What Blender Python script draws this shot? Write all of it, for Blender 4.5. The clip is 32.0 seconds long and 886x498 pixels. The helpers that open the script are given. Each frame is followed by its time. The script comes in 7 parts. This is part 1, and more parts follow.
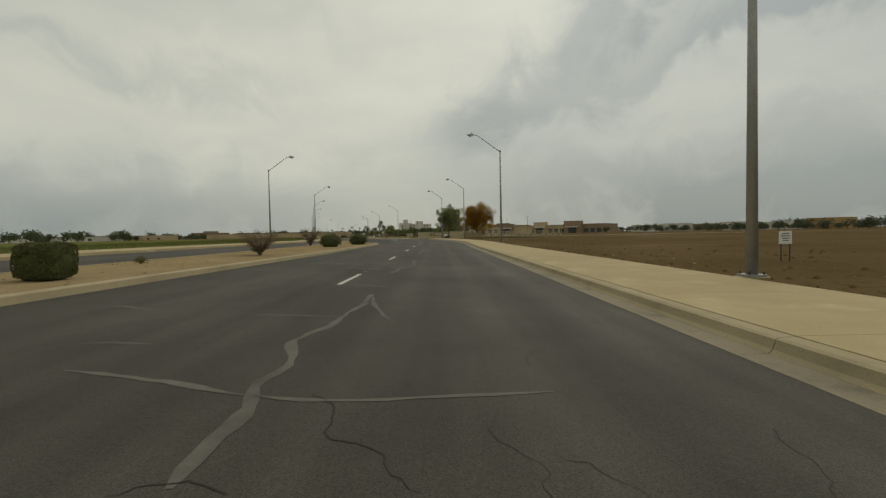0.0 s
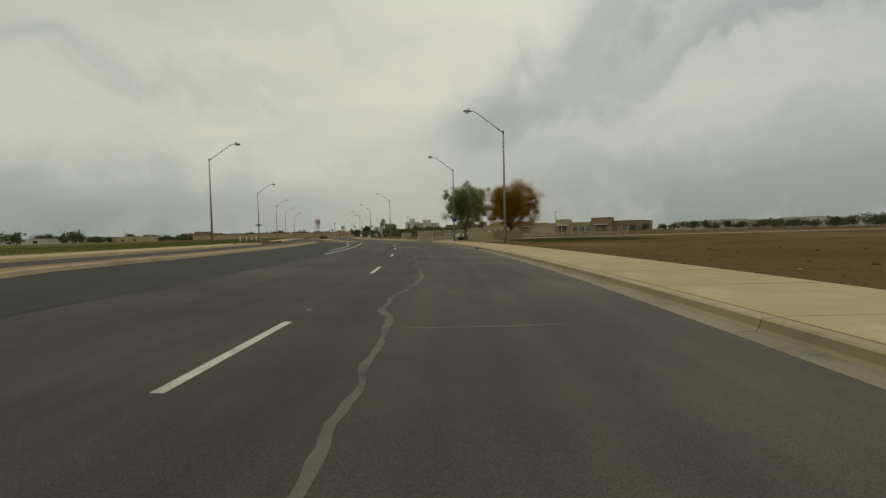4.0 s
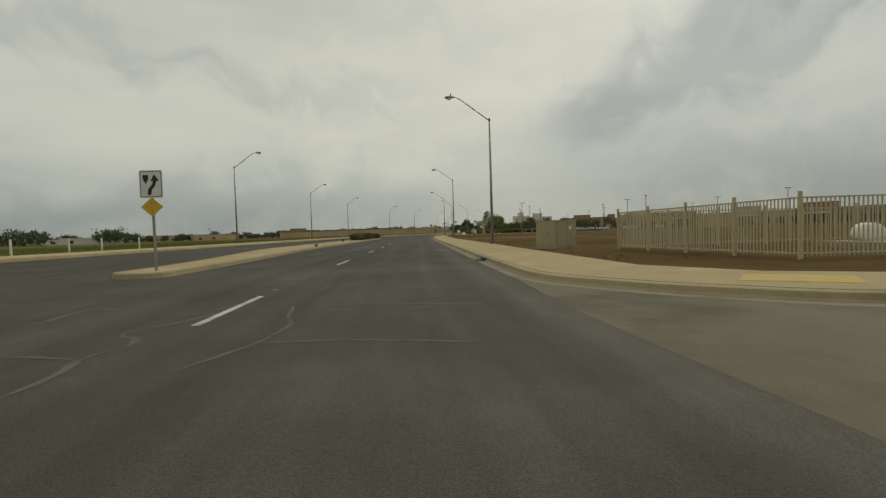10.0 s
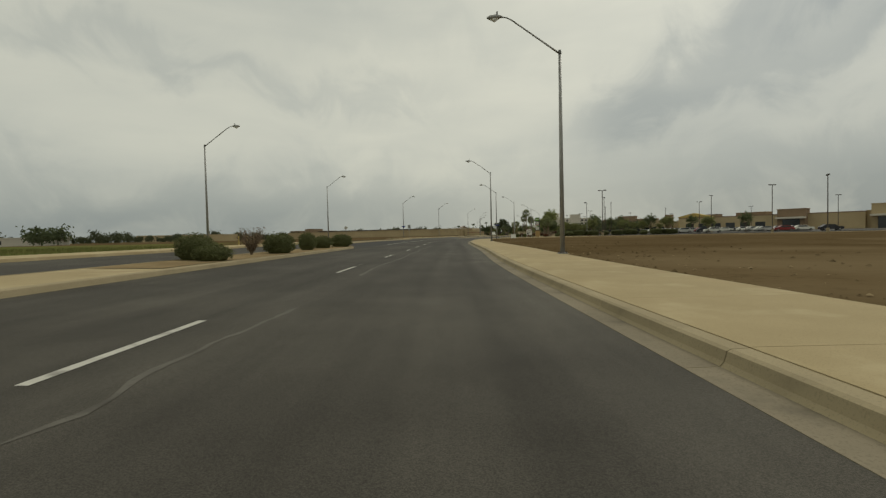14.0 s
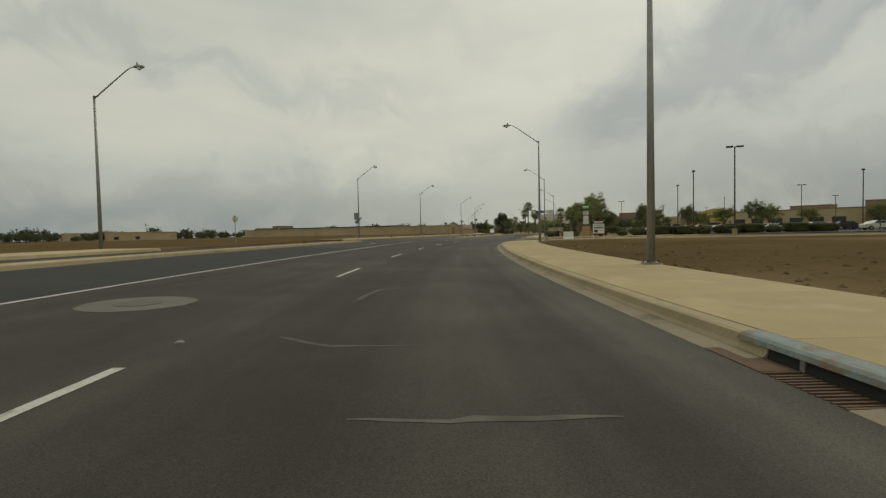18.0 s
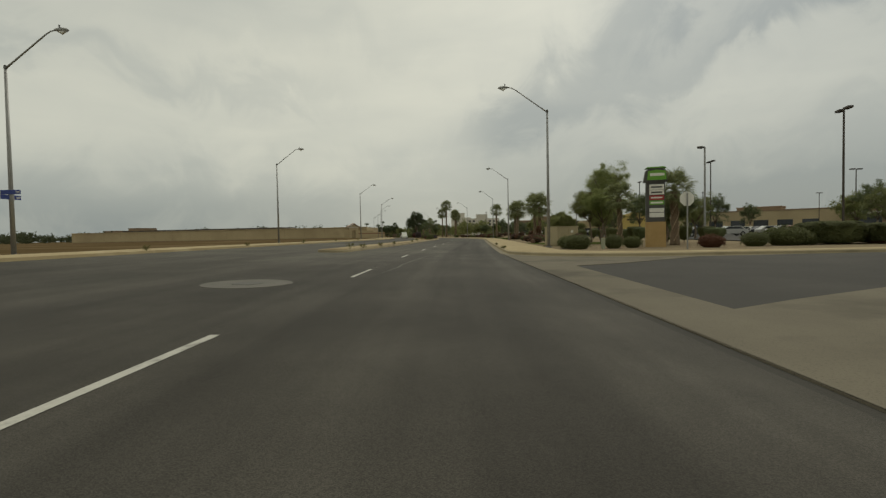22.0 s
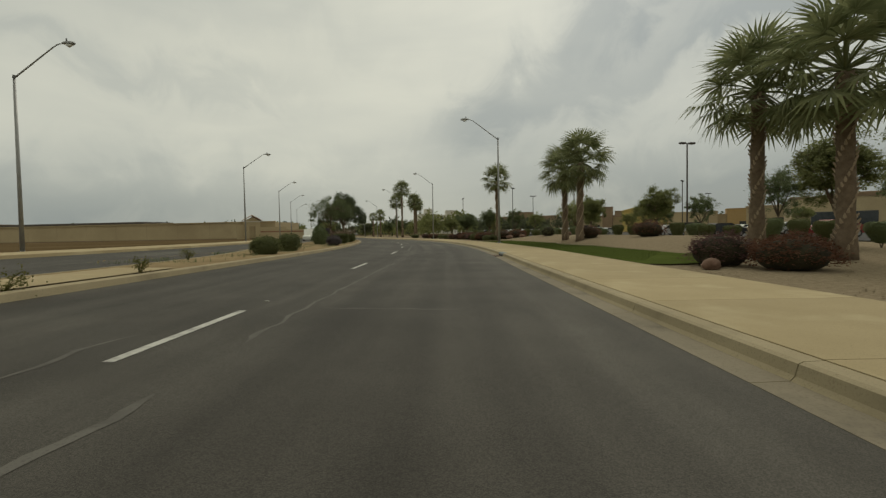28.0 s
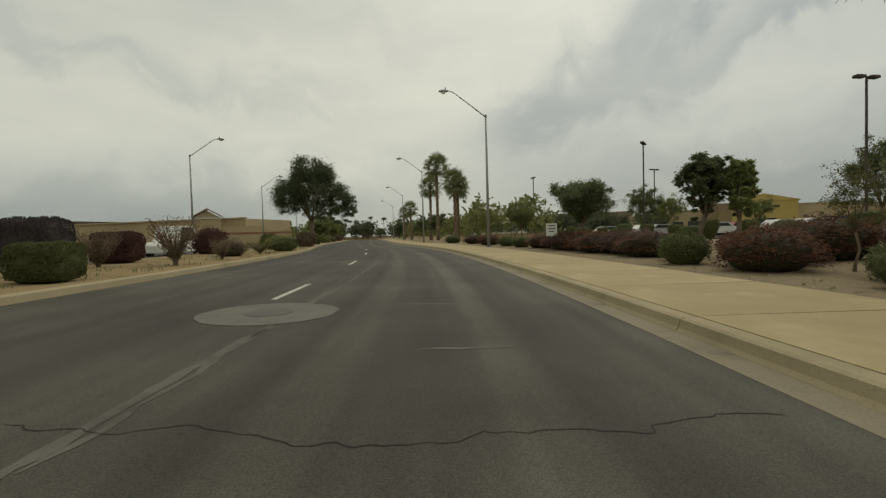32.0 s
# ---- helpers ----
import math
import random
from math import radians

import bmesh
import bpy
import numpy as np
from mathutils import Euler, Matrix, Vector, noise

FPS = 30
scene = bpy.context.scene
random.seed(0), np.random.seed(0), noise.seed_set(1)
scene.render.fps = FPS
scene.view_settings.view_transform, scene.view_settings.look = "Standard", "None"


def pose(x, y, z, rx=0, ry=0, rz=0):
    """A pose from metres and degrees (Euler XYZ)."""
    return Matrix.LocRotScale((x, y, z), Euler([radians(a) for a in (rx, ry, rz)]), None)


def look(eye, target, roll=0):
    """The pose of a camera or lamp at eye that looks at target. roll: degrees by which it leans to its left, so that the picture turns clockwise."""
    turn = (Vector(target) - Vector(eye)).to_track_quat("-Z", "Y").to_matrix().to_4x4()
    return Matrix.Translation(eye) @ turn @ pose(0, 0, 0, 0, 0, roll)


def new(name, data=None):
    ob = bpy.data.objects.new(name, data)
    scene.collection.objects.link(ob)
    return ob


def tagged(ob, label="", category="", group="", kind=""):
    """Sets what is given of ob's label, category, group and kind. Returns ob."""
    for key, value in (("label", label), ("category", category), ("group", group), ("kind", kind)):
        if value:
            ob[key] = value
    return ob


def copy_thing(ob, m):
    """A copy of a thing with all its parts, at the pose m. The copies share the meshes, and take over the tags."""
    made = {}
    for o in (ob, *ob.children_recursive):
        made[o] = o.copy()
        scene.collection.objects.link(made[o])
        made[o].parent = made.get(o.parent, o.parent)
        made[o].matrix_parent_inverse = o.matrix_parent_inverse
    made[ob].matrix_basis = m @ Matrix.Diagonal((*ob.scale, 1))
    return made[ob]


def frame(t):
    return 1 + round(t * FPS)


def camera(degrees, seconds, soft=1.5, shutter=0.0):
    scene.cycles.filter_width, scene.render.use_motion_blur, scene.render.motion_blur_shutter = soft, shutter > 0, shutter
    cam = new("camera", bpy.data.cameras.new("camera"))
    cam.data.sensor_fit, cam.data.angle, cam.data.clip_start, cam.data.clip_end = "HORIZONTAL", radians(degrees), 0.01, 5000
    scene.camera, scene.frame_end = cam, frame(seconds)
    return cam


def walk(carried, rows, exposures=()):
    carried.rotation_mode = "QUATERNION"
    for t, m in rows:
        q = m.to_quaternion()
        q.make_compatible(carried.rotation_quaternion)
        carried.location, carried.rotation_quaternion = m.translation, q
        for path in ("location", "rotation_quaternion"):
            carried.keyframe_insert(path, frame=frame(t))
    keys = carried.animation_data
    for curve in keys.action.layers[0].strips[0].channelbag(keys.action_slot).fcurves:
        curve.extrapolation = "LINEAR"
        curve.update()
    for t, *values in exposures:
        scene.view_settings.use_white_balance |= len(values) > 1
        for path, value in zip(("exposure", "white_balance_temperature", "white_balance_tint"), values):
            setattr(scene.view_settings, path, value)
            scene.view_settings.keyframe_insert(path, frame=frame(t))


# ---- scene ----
cam = camera(86.44, 32.0, soft=1.35)
PATH = [  # seconds, x, y, z, tilt, lean, turn
    (0.0, -0.016, -0.270, 1.169, 88.189, 1.067, -0.060),
    (0.5, -0.045, 5.464, 1.169, 88.166, 1.144, -0.005),
    (1.0, -0.081, 11.200, 1.169, 88.235, 1.124, 0.032),
    (1.5, -0.119, 16.974, 1.169, 88.120, 1.077, 0.053),
    (2.0, -0.151, 22.835, 1.169, 88.143, 1.350, 0.068),
    (2.5, -0.188, 28.828, 1.169, 88.138, 1.361, 0.085),
    (3.0, -0.249, 34.965, 1.169, 88.161, 1.384, 0.343),
    (3.5, -0.346, 41.227, 1.169, 88.150, 1.373, 0.659),
    (4.0, -0.489, 47.605, 1.169, 88.136, 1.355, 0.980),
    (4.5, -0.690, 54.095, 1.169, 87.863, 1.703, 1.395),
    (5.0, -0.965, 60.705, 1.169, 87.845, 1.411, 2.192),
    (5.5, -1.356, 67.379, 1.169, 87.813, 1.122, 3.115),
    (6.0, -1.852, 74.057, 1.169, 87.820, 1.314, 4.370),
    (6.5, -2.439, 80.682, 1.169, 87.894, 1.403, 5.659),
    (7.0, -3.159, 87.293, 1.169, 87.687, 1.277, 6.730),
    (7.5, -4.019, 93.906, 1.169, 88.254, 1.554, 7.648),
    (8.0, -4.991, 100.562, 1.169, 88.549, 1.528, 8.516),
    (8.5, -6.098, 107.310, 1.169, 88.485, 1.535, 9.674),
    (9.0, -7.340, 114.091, 1.169, 88.542, 2.225, 10.852),
    (9.5, -8.783, 120.860, 1.169, 88.102, 2.274, 12.395),
    (10.0, -10.453, 127.589, 1.169, 87.964, 1.727, 13.797),
    (10.5, -12.240, 134.239, 1.169, 88.133, 1.445, 15.053),
    (11.0, -14.104, 140.780, 1.169, 88.184, 1.466, 15.975),
    (11.5, -16.028, 147.242, 1.169, 88.120, 1.835, 16.515),
    (12.0, -17.977, 153.667, 1.169, 88.294, 1.402, 16.636),
    (12.5, -19.928, 160.077, 1.169, 88.537, 1.122, 16.699),
    (13.0, -21.875, 166.474, 1.169, 88.519, 1.243, 16.780),
    (13.5, -23.809, 172.815, 1.169, 88.682, 1.178, 16.861),
    (14.0, -25.734, 179.099, 1.169, 88.287, 1.273, 16.998),
    (14.5, -27.661, 185.375, 1.169, 88.275, 1.172, 17.102),
    (15.0, -29.582, 191.653, 1.169, 88.148, 1.302, 16.983),
    (15.5, -31.481, 197.913, 1.169, 88.146, 1.322, 16.824),
    (16.0, -33.351, 204.142, 1.169, 88.142, 1.325, 16.682),
    (16.5, -35.186, 210.333, 1.169, 88.162, 0.986, 16.502),
    (17.0, -36.987, 216.487, 1.169, 88.019, 1.041, 16.105),
    (17.5, -38.742, 222.611, 1.169, 87.907, 0.996, 15.685),
    (18.0, -40.446, 228.698, 1.169, 87.999, 1.200, 15.256),
    (18.5, -42.086, 234.740, 1.169, 88.291, 1.191, 14.711),
    (19.0, -43.655, 240.745, 1.169, 88.432, 0.997, 14.038),
    (19.5, -45.124, 246.664, 1.169, 88.434, 0.577, 13.269),
    (20.0, -46.436, 252.473, 1.169, 88.426, 0.839, 11.776),
    (20.5, -47.579, 258.177, 1.169, 88.283, 1.134, 9.965),
    (21.0, -48.505, 263.762, 1.169, 88.493, 1.207, 8.001),
    (21.5, -49.195, 269.333, 1.169, 88.436, 1.167, 5.904),
    (22.0, -49.707, 274.912, 1.169, 88.272, 1.075, 3.971),
    (22.5, -50.048, 280.522, 1.169, 88.093, 1.386, 2.409),
    (23.0, -50.254, 286.090, 1.169, 87.491, 1.537, 1.156),
    (23.5, -50.377, 291.638, 1.169, 87.752, 1.693, 0.426),
    (24.0, -50.447, 297.234, 1.169, 87.964, 1.544, 0.008),
    (24.5, -50.499, 302.954, 1.169, 88.045, 1.161, -0.129),
    (25.0, -50.531, 308.866, 1.169, 88.278, 1.076, -0.159),
    (25.5, -50.540, 314.877, 1.169, 87.613, 1.195, -0.175),
    (26.0, -50.543, 320.889, 1.169, 88.132, 1.319, -0.196),
    (26.5, -50.544, 326.888, 1.169, 88.135, 1.319, -0.189),
    (27.0, -50.543, 332.871, 1.169, 88.135, 1.303, -0.125),
    (27.5, -50.539, 338.854, 1.169, 88.097, 1.208, -0.004),
    (28.0, -50.524, 344.863, 1.169, 88.037, 1.056, 0.121),
    (28.5, -50.493, 350.919, 1.169, 87.748, 1.265, 0.217),
    (29.0, -50.479, 356.994, 1.169, 87.981, 1.117, 0.402),
    (29.5, -50.503, 363.009, 1.169, 87.835, 1.613, 0.822),
    (30.0, -50.623, 368.952, 1.169, 87.930, 1.553, 1.546),
    (30.5, -50.801, 374.775, 1.169, 88.239, 1.557, 2.318),
    (31.0, -51.052, 380.456, 1.169, 88.071, 1.612, 3.343),
    (31.5, -51.392, 386.018, 1.169, 88.098, 1.797, 4.670),
    (32.0, -51.905, 391.562, 1.169, 88.232, 1.574, 6.246),
]
walk(cam, [(t, pose(x, y, z, rx, ry, rz)) for t, x, y, z, rx, ry, rz in PATH], [(0, 0.0, 6500, 10), (28.2, 0.02, 6500, 10), (30, 0.10, 6500, 10), (32, 0.10, 6500, 10)])

# ---- sky and light ----
SUN_AZ, SUN_EL = radians(28), radians(48)      # from +y towards +x


def build_sky():
    w = bpy.data.worlds.new("overcast_sky")
    w.use_nodes = True
    scene.world = w
    nt, N = w.node_tree, w.node_tree.nodes
    L = nt.links.new
    bg = N["Background"]
    bg.inputs["Strength"].default_value = 1.0
    sky = N.new("ShaderNodeTexSky")
    sky.sky_type, sky.sun_disc = "NISHITA", False
    sky.sun_elevation, sky.sun_rotation = SUN_EL, SUN_AZ
    sky.dust_density = 4.0
    tc = N.new("ShaderNodeTexCoord")
    sep = N.new("ShaderNodeSeparateXYZ")
    L(tc.outputs["Generated"], sep.inputs[0])

    def m(op, a, b=None, clamp=False):
        n = N.new("ShaderNodeMath")
        n.operation, n.use_clamp = op, clamp
        for i, q in enumerate((a, b)):
            if q is None:
                continue
            if isinstance(q, (int, float)):
                n.inputs[i].default_value = q
            else:
                L(q, n.inputs[i])
        return n.outputs[0]

    az, el = m("ARCTAN2", sep.outputs[0], sep.outputs[1]), m("ARCSINE", sep.outputs[2])
    com = N.new("ShaderNodeCombineXYZ")
    L(az, com.inputs[0]), L(el, com.inputs[1])

    def clouds(scale, detail, rough, stretch, shift, dist=0.3, lean=14):
        mp = N.new("ShaderNodeMapping")
        mp.inputs["Scale"].default_value = stretch
        mp.inputs["Location"].default_value = shift
        mp.inputs["Rotation"].default_value = (0, 0, radians(lean))
        L(com.outputs[0], mp.inputs[0])
        n = N.new("ShaderNodeTexNoise")
        n.inputs["Scale"].default_value, n.inputs["Detail"].default_value = scale, detail
        n.inputs["Roughness"].default_value, n.inputs["Distortion"].default_value = rough, dist
        L(mp.outputs[0], n.inputs["Vector"])
        return n.outputs["Fac"]

    # a soft mottled sheet, flattened towards the horizon, with finer wisps in it
    big = clouds(2.3, 3, 0.5, (0.8, 2.1, 1), (3.1, 0.4, 0))
    fine = clouds(5.5, 5, 0.55, (0.55, 2.6, 1), (1.2, 5.0, 0), 0.5)
    edge = clouds(7.5, 6, 0.58, (1.0, 1.0, 1), (7.7, 2.0, 0), 0.7, 0)
    f = m("ADD", m("MULTIPLY", big, 0.66), m("MULTIPLY", fine, 0.34))
    wob = m("ADD", m("MULTIPLY", m("SUBTRACT", edge, 0.5), 0.26), m("MULTIPLY", m("SUBTRACT", big, 0.5), 0.14))

    def bank(a0, e0, a1, e1, wide, amount):
        # a soft streak from (a0, e0) to (a1, e1) in degrees
        dx, dy = radians(a1 - a0), radians(e1 - e0)
        ln = math.hypot(dx, dy)
        ux, uy = m("SUBTRACT", az, radians(a0)), m("SUBTRACT", el, radians(e0))
        along = m("DIVIDE", m("ADD", m("MULTIPLY", ux, dx / ln), m("MULTIPLY", uy, dy / ln)), ln)
        over = m("SUBTRACT", along, m("MINIMUM", m("MAXIMUM", along, 0.0), 1.0))
        across = m("ADD", m("ADD", m("MULTIPLY", ux, -dy / ln), m("MULTIPLY", uy, dx / ln)), wob)
        d2 = m("ADD", m("POWER", m("DIVIDE", across, radians(wide)), 2.0), m("POWER", m("MULTIPLY", over, 3.0), 2.0))
        return m("MULTIPLY", m("POWER", 2.718, m("MULTIPLY", d2, -1.0)), amount)

    thick = m("ADD", 0.45, m("MULTIPLY", f, 1.1))
    # the dark bank climbs to the right; a second arm runs lower, with a bright notch under it
    dark = m("ADD", bank(5, 16, 25, 26, 3.6, 0.31), bank(9, 12.5, 37, 20, 3.2, 0.30))
    dark = m("ADD", dark, bank(3, 12, 16, 18, 3.5, 0.14))
    dark = m("SUBTRACT", dark, bank(24, 15.5, 36, 17.5, 1.8, 0.16))
    # thin grey streaks on the other side
    dark = m("ADD", dark, m("ADD", bank(-56, 20, -26, 16.5, 2.2, 0.24), bank(-50, 25, -12, 23, 3.0, 0.10)))
    dark = m("ADD", dark, m("ADD", bank(16, 5, 66, 8, 5.5, 0.36), bank(-66, 4, -20, 5, 4.5, 0.22)))
    dark = m("ADD", dark, bank(32, 25, 80, 22, 13.0, 0.48))
    # thicker cloud low over the horizon, thinner straight ahead
    low = m("POWER", 2.718, m("MULTIPLY", m("POWER", m("DIVIDE", el, radians(7)), 2.0), -1.0))
    aside = m("MULTIPLY", m("SUBTRACT", m("ABSOLUTE", az), radians(8)), 1 / radians(24), True)
    dark = m("ADD", dark, m("MULTIPLY", low, m("ADD", 0.22, m("MULTIPLY", aside, 0.22))))
    dark = m("SUBTRACT", dark, bank(-26, 12, -4, 12, 8.0, 0.12))
    tone = m("SUBTRACT", m("ADD", m("MULTIPLY", m("SUBTRACT", f, 0.5), 0.85), 0.655), m("MULTIPLY", dark, thick))
    ramp = N.new("ShaderNodeValToRGB")
    cr = ramp.color_ramp
    cr.elements[0].position, cr.elements[0].color = 0.0, (0.275, 0.308, 0.292, 1)
    cr.elements[1].position, cr.elements[1].color = 1.0, (0.72, 0.71, 0.575, 1)
    e = cr.elements.new(0.45)
    e.color = (0.512, 0.524, 0.448, 1)
    L(tone, ramp.inputs[0])
    # brightest towards the veiled sun
    dot = N.new("ShaderNodeVectorMath")
    dot.operation = "DOT_PRODUCT"
    dot.inputs[1].default_value = (math.sin(SUN_AZ) * math.cos(SUN_EL), math.cos(SUN_AZ) * math.cos(SUN_EL), math.sin(SUN_EL))
    L(tc.outputs["Generated"], dot.inputs[0])
    glow = m("ADD", 1.0, m("MULTIPLY", m("POWER", m("MAXIMUM", dot.outputs["Value"], 0.0), 10.0), 0.5))
    sc = N.new("ShaderNodeVectorMath")
    sc.operation = "SCALE"
    L(ramp.outputs[0], sc.inputs[0]), L(glow, sc.inputs["Scale"])
    sk = N.new("ShaderNodeVectorMath")
    sk.operation = "SCALE"
    L(sky.outputs[0], sk.inputs[0])
    sk.inputs["Scale"].default_value = 0.08
    mix = N.new("ShaderNodeMix")
    mix.data_type = "RGBA"
    mix.inputs["Factor"].default_value = 0.9
    L(sk.outputs[0], mix.inputs["A"]), L(sc.outputs[0], mix.inputs["B"])
    L(mix.outputs["Result"], bg.inputs[0])


build_sky()
sun = new("sun", bpy.data.lights.new("sun", "SUN"))
sun.data.energy, sun.data.angle, sun.data.color = 0.9, radians(24), (1.0, 0.95, 0.84)
sun.matrix_world = look((0, 0, 60), (-math.sin(SUN_AZ) * math.cos(SUN_EL) * 9, -math.cos(SUN_AZ) * math.cos(SUN_EL) * 9, 60 - math.sin(SUN_EL) * 9))


# ---- materials ----
def mat(name, a, b, rough=0.85, scale=6.0, fine=60.0, bump=0.3, dist=0.01, metal=0.0, patch=None, patch_scale=0.3, spec=0.3, per=0.0, gen=False):
    """Base colours a and b mixed by two noises; patch: a third colour in large worn spots; per: how far single pieces differ."""
    mt = bpy.data.materials.new(name)
    mt.use_nodes = True
    N, L = mt.node_tree.nodes, mt.node_tree.links.new
    bs = N["Principled BSDF"]
    bs.inputs["Roughness"].default_value, bs.inputs["Metallic"].default_value = rough, metal
    bs.inputs["Specular IOR Level"].default_value = spec
    tc = N.new("ShaderNodeTexCoord")
    co = tc.outputs["Object"]

    def nz(s, d=4):
        n = N.new("ShaderNodeTexNoise")
        n.inputs["Scale"].default_value, n.inputs["Detail"].default_value = s, d
        n.inputs["Roughness"].default_value = 0.6
        L(co, n.inputs["Vector"])
        return n.outputs["Fac"]

    def mixc(fac, c, d):
        n = N.new("ShaderNodeMix")
        n.data_type = "RGBA"
        if isinstance(fac, float):
            n.inputs["Factor"].default_value = fac
        else:
            L(fac, n.inputs["Factor"])
        for k, q in (("A", c), ("B", d)):
            if isinstance(q, tuple):
                n.inputs[k].default_value = (*q, 1)
            else:
                L(q, n.inputs[k])
        return n.outputs["Result"]

    def ramp(fac, lo, hi):
        n = N.new("ShaderNodeMapRange")
        n.inputs["From Min"].default_value, n.inputs["From Max"].default_value = lo, hi
        L(fac, n.inputs["Value"])
        return n.outputs[0]

    n1, n2 = nz(scale), nz(fine, 3)
    c = mixc(ramp(n1, 0.3, 0.7), a, b)
    dk = tuple(q * 0.72 for q in a)
    c = mixc(ramp(n2, 0.52, 0.8), c, dk)
    if patch:
        c = mixc(ramp(nz(patch_scale, 6), 0.52, 0.66), c, patch)
    if per:
        oi = N.new("ShaderNodeObjectInfo")
        hs = N.new("ShaderNodeHueSaturation")
        L(c, hs.inputs["Color"])
        mr = N.new("ShaderNodeMapRange")
        mr.inputs["To Min"].default_value, mr.inputs["To Max"].default_value = 1 - per, 1 + per
        L(oi.outputs["Random"], mr.inputs["Value"])
        L(mr.outputs[0], hs.inputs["Value"])
        c = hs.outputs[0]
    L(c, bs.inputs["Base Color"])
    if bump:
        bp = N.new("ShaderNodeBump")
        bp.inputs["Strength"].default_value, bp.inputs["Distance"].default_value = bump, dist
        L(n2, bp.inputs["Height"])
        L(bp.outputs[0], bs.inputs["Normal"])
    return mt


def leaf(name, a, b):
    """Foliage: each leaf or clump takes its own shade."""
    mt = bpy.data.materials.new(name)
    mt.use_nodes = True
    N, L = mt.node_tree.nodes, mt.node_tree.links.new
    bs = N["Principled BSDF"]
    bs.inputs["Roughness"].default_value = 0.7
    bs.inputs["Specular IOR Level"].default_value = 0.08
    g = N.new("ShaderNodeNewGeometry")
    n = N.new("ShaderNodeMix")
    n.data_type = "RGBA"
    n.inputs["A"].default_value, n.inputs["B"].default_value = (*a, 1), (*b, 1)
    L(g.outputs["Random Per Island"], n.inputs["Factor"])
    L(n.outputs["Result"], bs.inputs["Base Color"])
    tl, mx = N.new("ShaderNodeBsdfTranslucent"), N.new("ShaderNodeMixShader")
    mx.inputs[0].default_value = 0.42
    L(n.outputs["Result"], tl.inputs["Color"])
    L(bs.outputs[0], mx.inputs[1]), L(tl.outputs[0], mx.inputs[2])
    L(mx.outputs[0], N["Material Output"].inputs["Surface"])
    return mt


asphalt = mat("asphalt", (0.034, 0.0315, 0.026), (0.046, 0.043, 0.0355), 0.8, 0.5, 42, 0.6, 0.006, patch=(0.054, 0.050, 0.041), patch_scale=0.11, spec=0.15)
def worn_lanes(mt):
    """Long streaks of traffic wear and broad blotches, laid along the road by its own map."""
    N, L = mt.node_tree.nodes, mt.node_tree.links.new
    bs = N["Principled BSDF"]
    uv = N.new("ShaderNodeUVMap")
    hs = N.new("ShaderNodeHueSaturation")
    L(bs.inputs["Base Color"].links[0].from_socket, hs.inputs["Color"])
    total = None
    for sc, lo, hi in (((1.25, 0.022, 1), 0.80, 1.22), ((0.35, 0.30, 1), 0.86, 1.14), ((3.0, 0.5, 1), 0.93, 1.07)):
        mp, nz, mr = N.new("ShaderNodeMapping"), N.new("ShaderNodeTexNoise"), N.new("ShaderNodeMapRange")
        mp.inputs["Scale"].default_value = sc
        nz.inputs["Scale"].default_value, nz.inputs["Detail"].default_value = 1.0, 4
        L(uv.outputs[0], mp.inputs[0]), L(mp.outputs[0], nz.inputs["Vector"]), L(nz.outputs["Fac"], mr.inputs["Value"])
        mr.inputs["From Min"].default_value, mr.inputs["From Max"].default_value = 0.32, 0.68
        mr.inputs["To Min"].default_value, mr.inputs["To Max"].default_value = lo, hi
        if total is None:
            total = mr.outputs[0]
        else:
            q = N.new("ShaderNodeMath")
            q.operation = "MULTIPLY"
            L(total, q.inputs[0]), L(mr.outputs[0], q.inputs[1])
            total = q.outputs[0]
    def times(a, b):
        q = N.new("ShaderNodeMath")
        q.operation = "MULTIPLY"
        L(a, q.inputs[0]), L(b, q.inputs[1])
        return q.outputs[0]

    def ease(value, a, b, lo, hi):
        mr = N.new("ShaderNodeMapRange")
        mr.interpolation_type = "SMOOTHSTEP"
        for k, q in (("From Min", a), ("From Max", b), ("To Min", lo), ("To Max", hi)):
            mr.inputs[k].default_value = q
        L(value, mr.inputs["Value"])
        return mr.outputs[0]

    def plus1(a, gain):
        q = N.new("ShaderNodeMath")
        q.operation = "MULTIPLY_ADD"
        L(a, q.inputs[0])
        q.inputs[1].default_value, q.inputs[2].default_value = gain, 1.0
        return q.outputs[0]
    # stones of the worn surface, lighter and darker
    tc, vo, bw = N.new("ShaderNodeTexCoord"), N.new("ShaderNodeTexVoronoi"), N.new("ShaderNodeSeparateColor")
    vo.inputs["Scale"].default_value = 150.0
    L(tc.outputs["Object"], vo.inputs["Vector"]), L(vo.outputs["Color"], bw.inputs[0])
    total = times(total, ease(bw.outputs[0], 0.0, 1.0, 0.76, 1.25))
    sx = N.new("ShaderNodeSeparateXYZ")
    L(uv.outputs[0], sx.inputs[0])
    across, along = sx.outputs[0], sx.outputs[1]
    left = ease(across, -2.4, -3.9, 0.0, 1.0)
    right = ease(across, -3.9, -2.4, 0.0, 1.0)
    # the left lane: darker beside the turn lanes, dusty past the second side street
    for a, b, gain in ((136.0, 205.0, -0.10), (296.0, 380.0, -0.12), (384.0, 436.0, 0.38)):
        total = times(total, plus1(times(left, times(ease(along, a, a + 12, 0.0, 1.0), ease(along, b - 14, b, 1.0, 0.0))), gain))
    total = times(total, plus1(times(right, times(ease(along, 392.0, 404.0, 0.0, 1.0), ease(along, 434.0, 450.0, 1.0, 0.0))), -0.20))
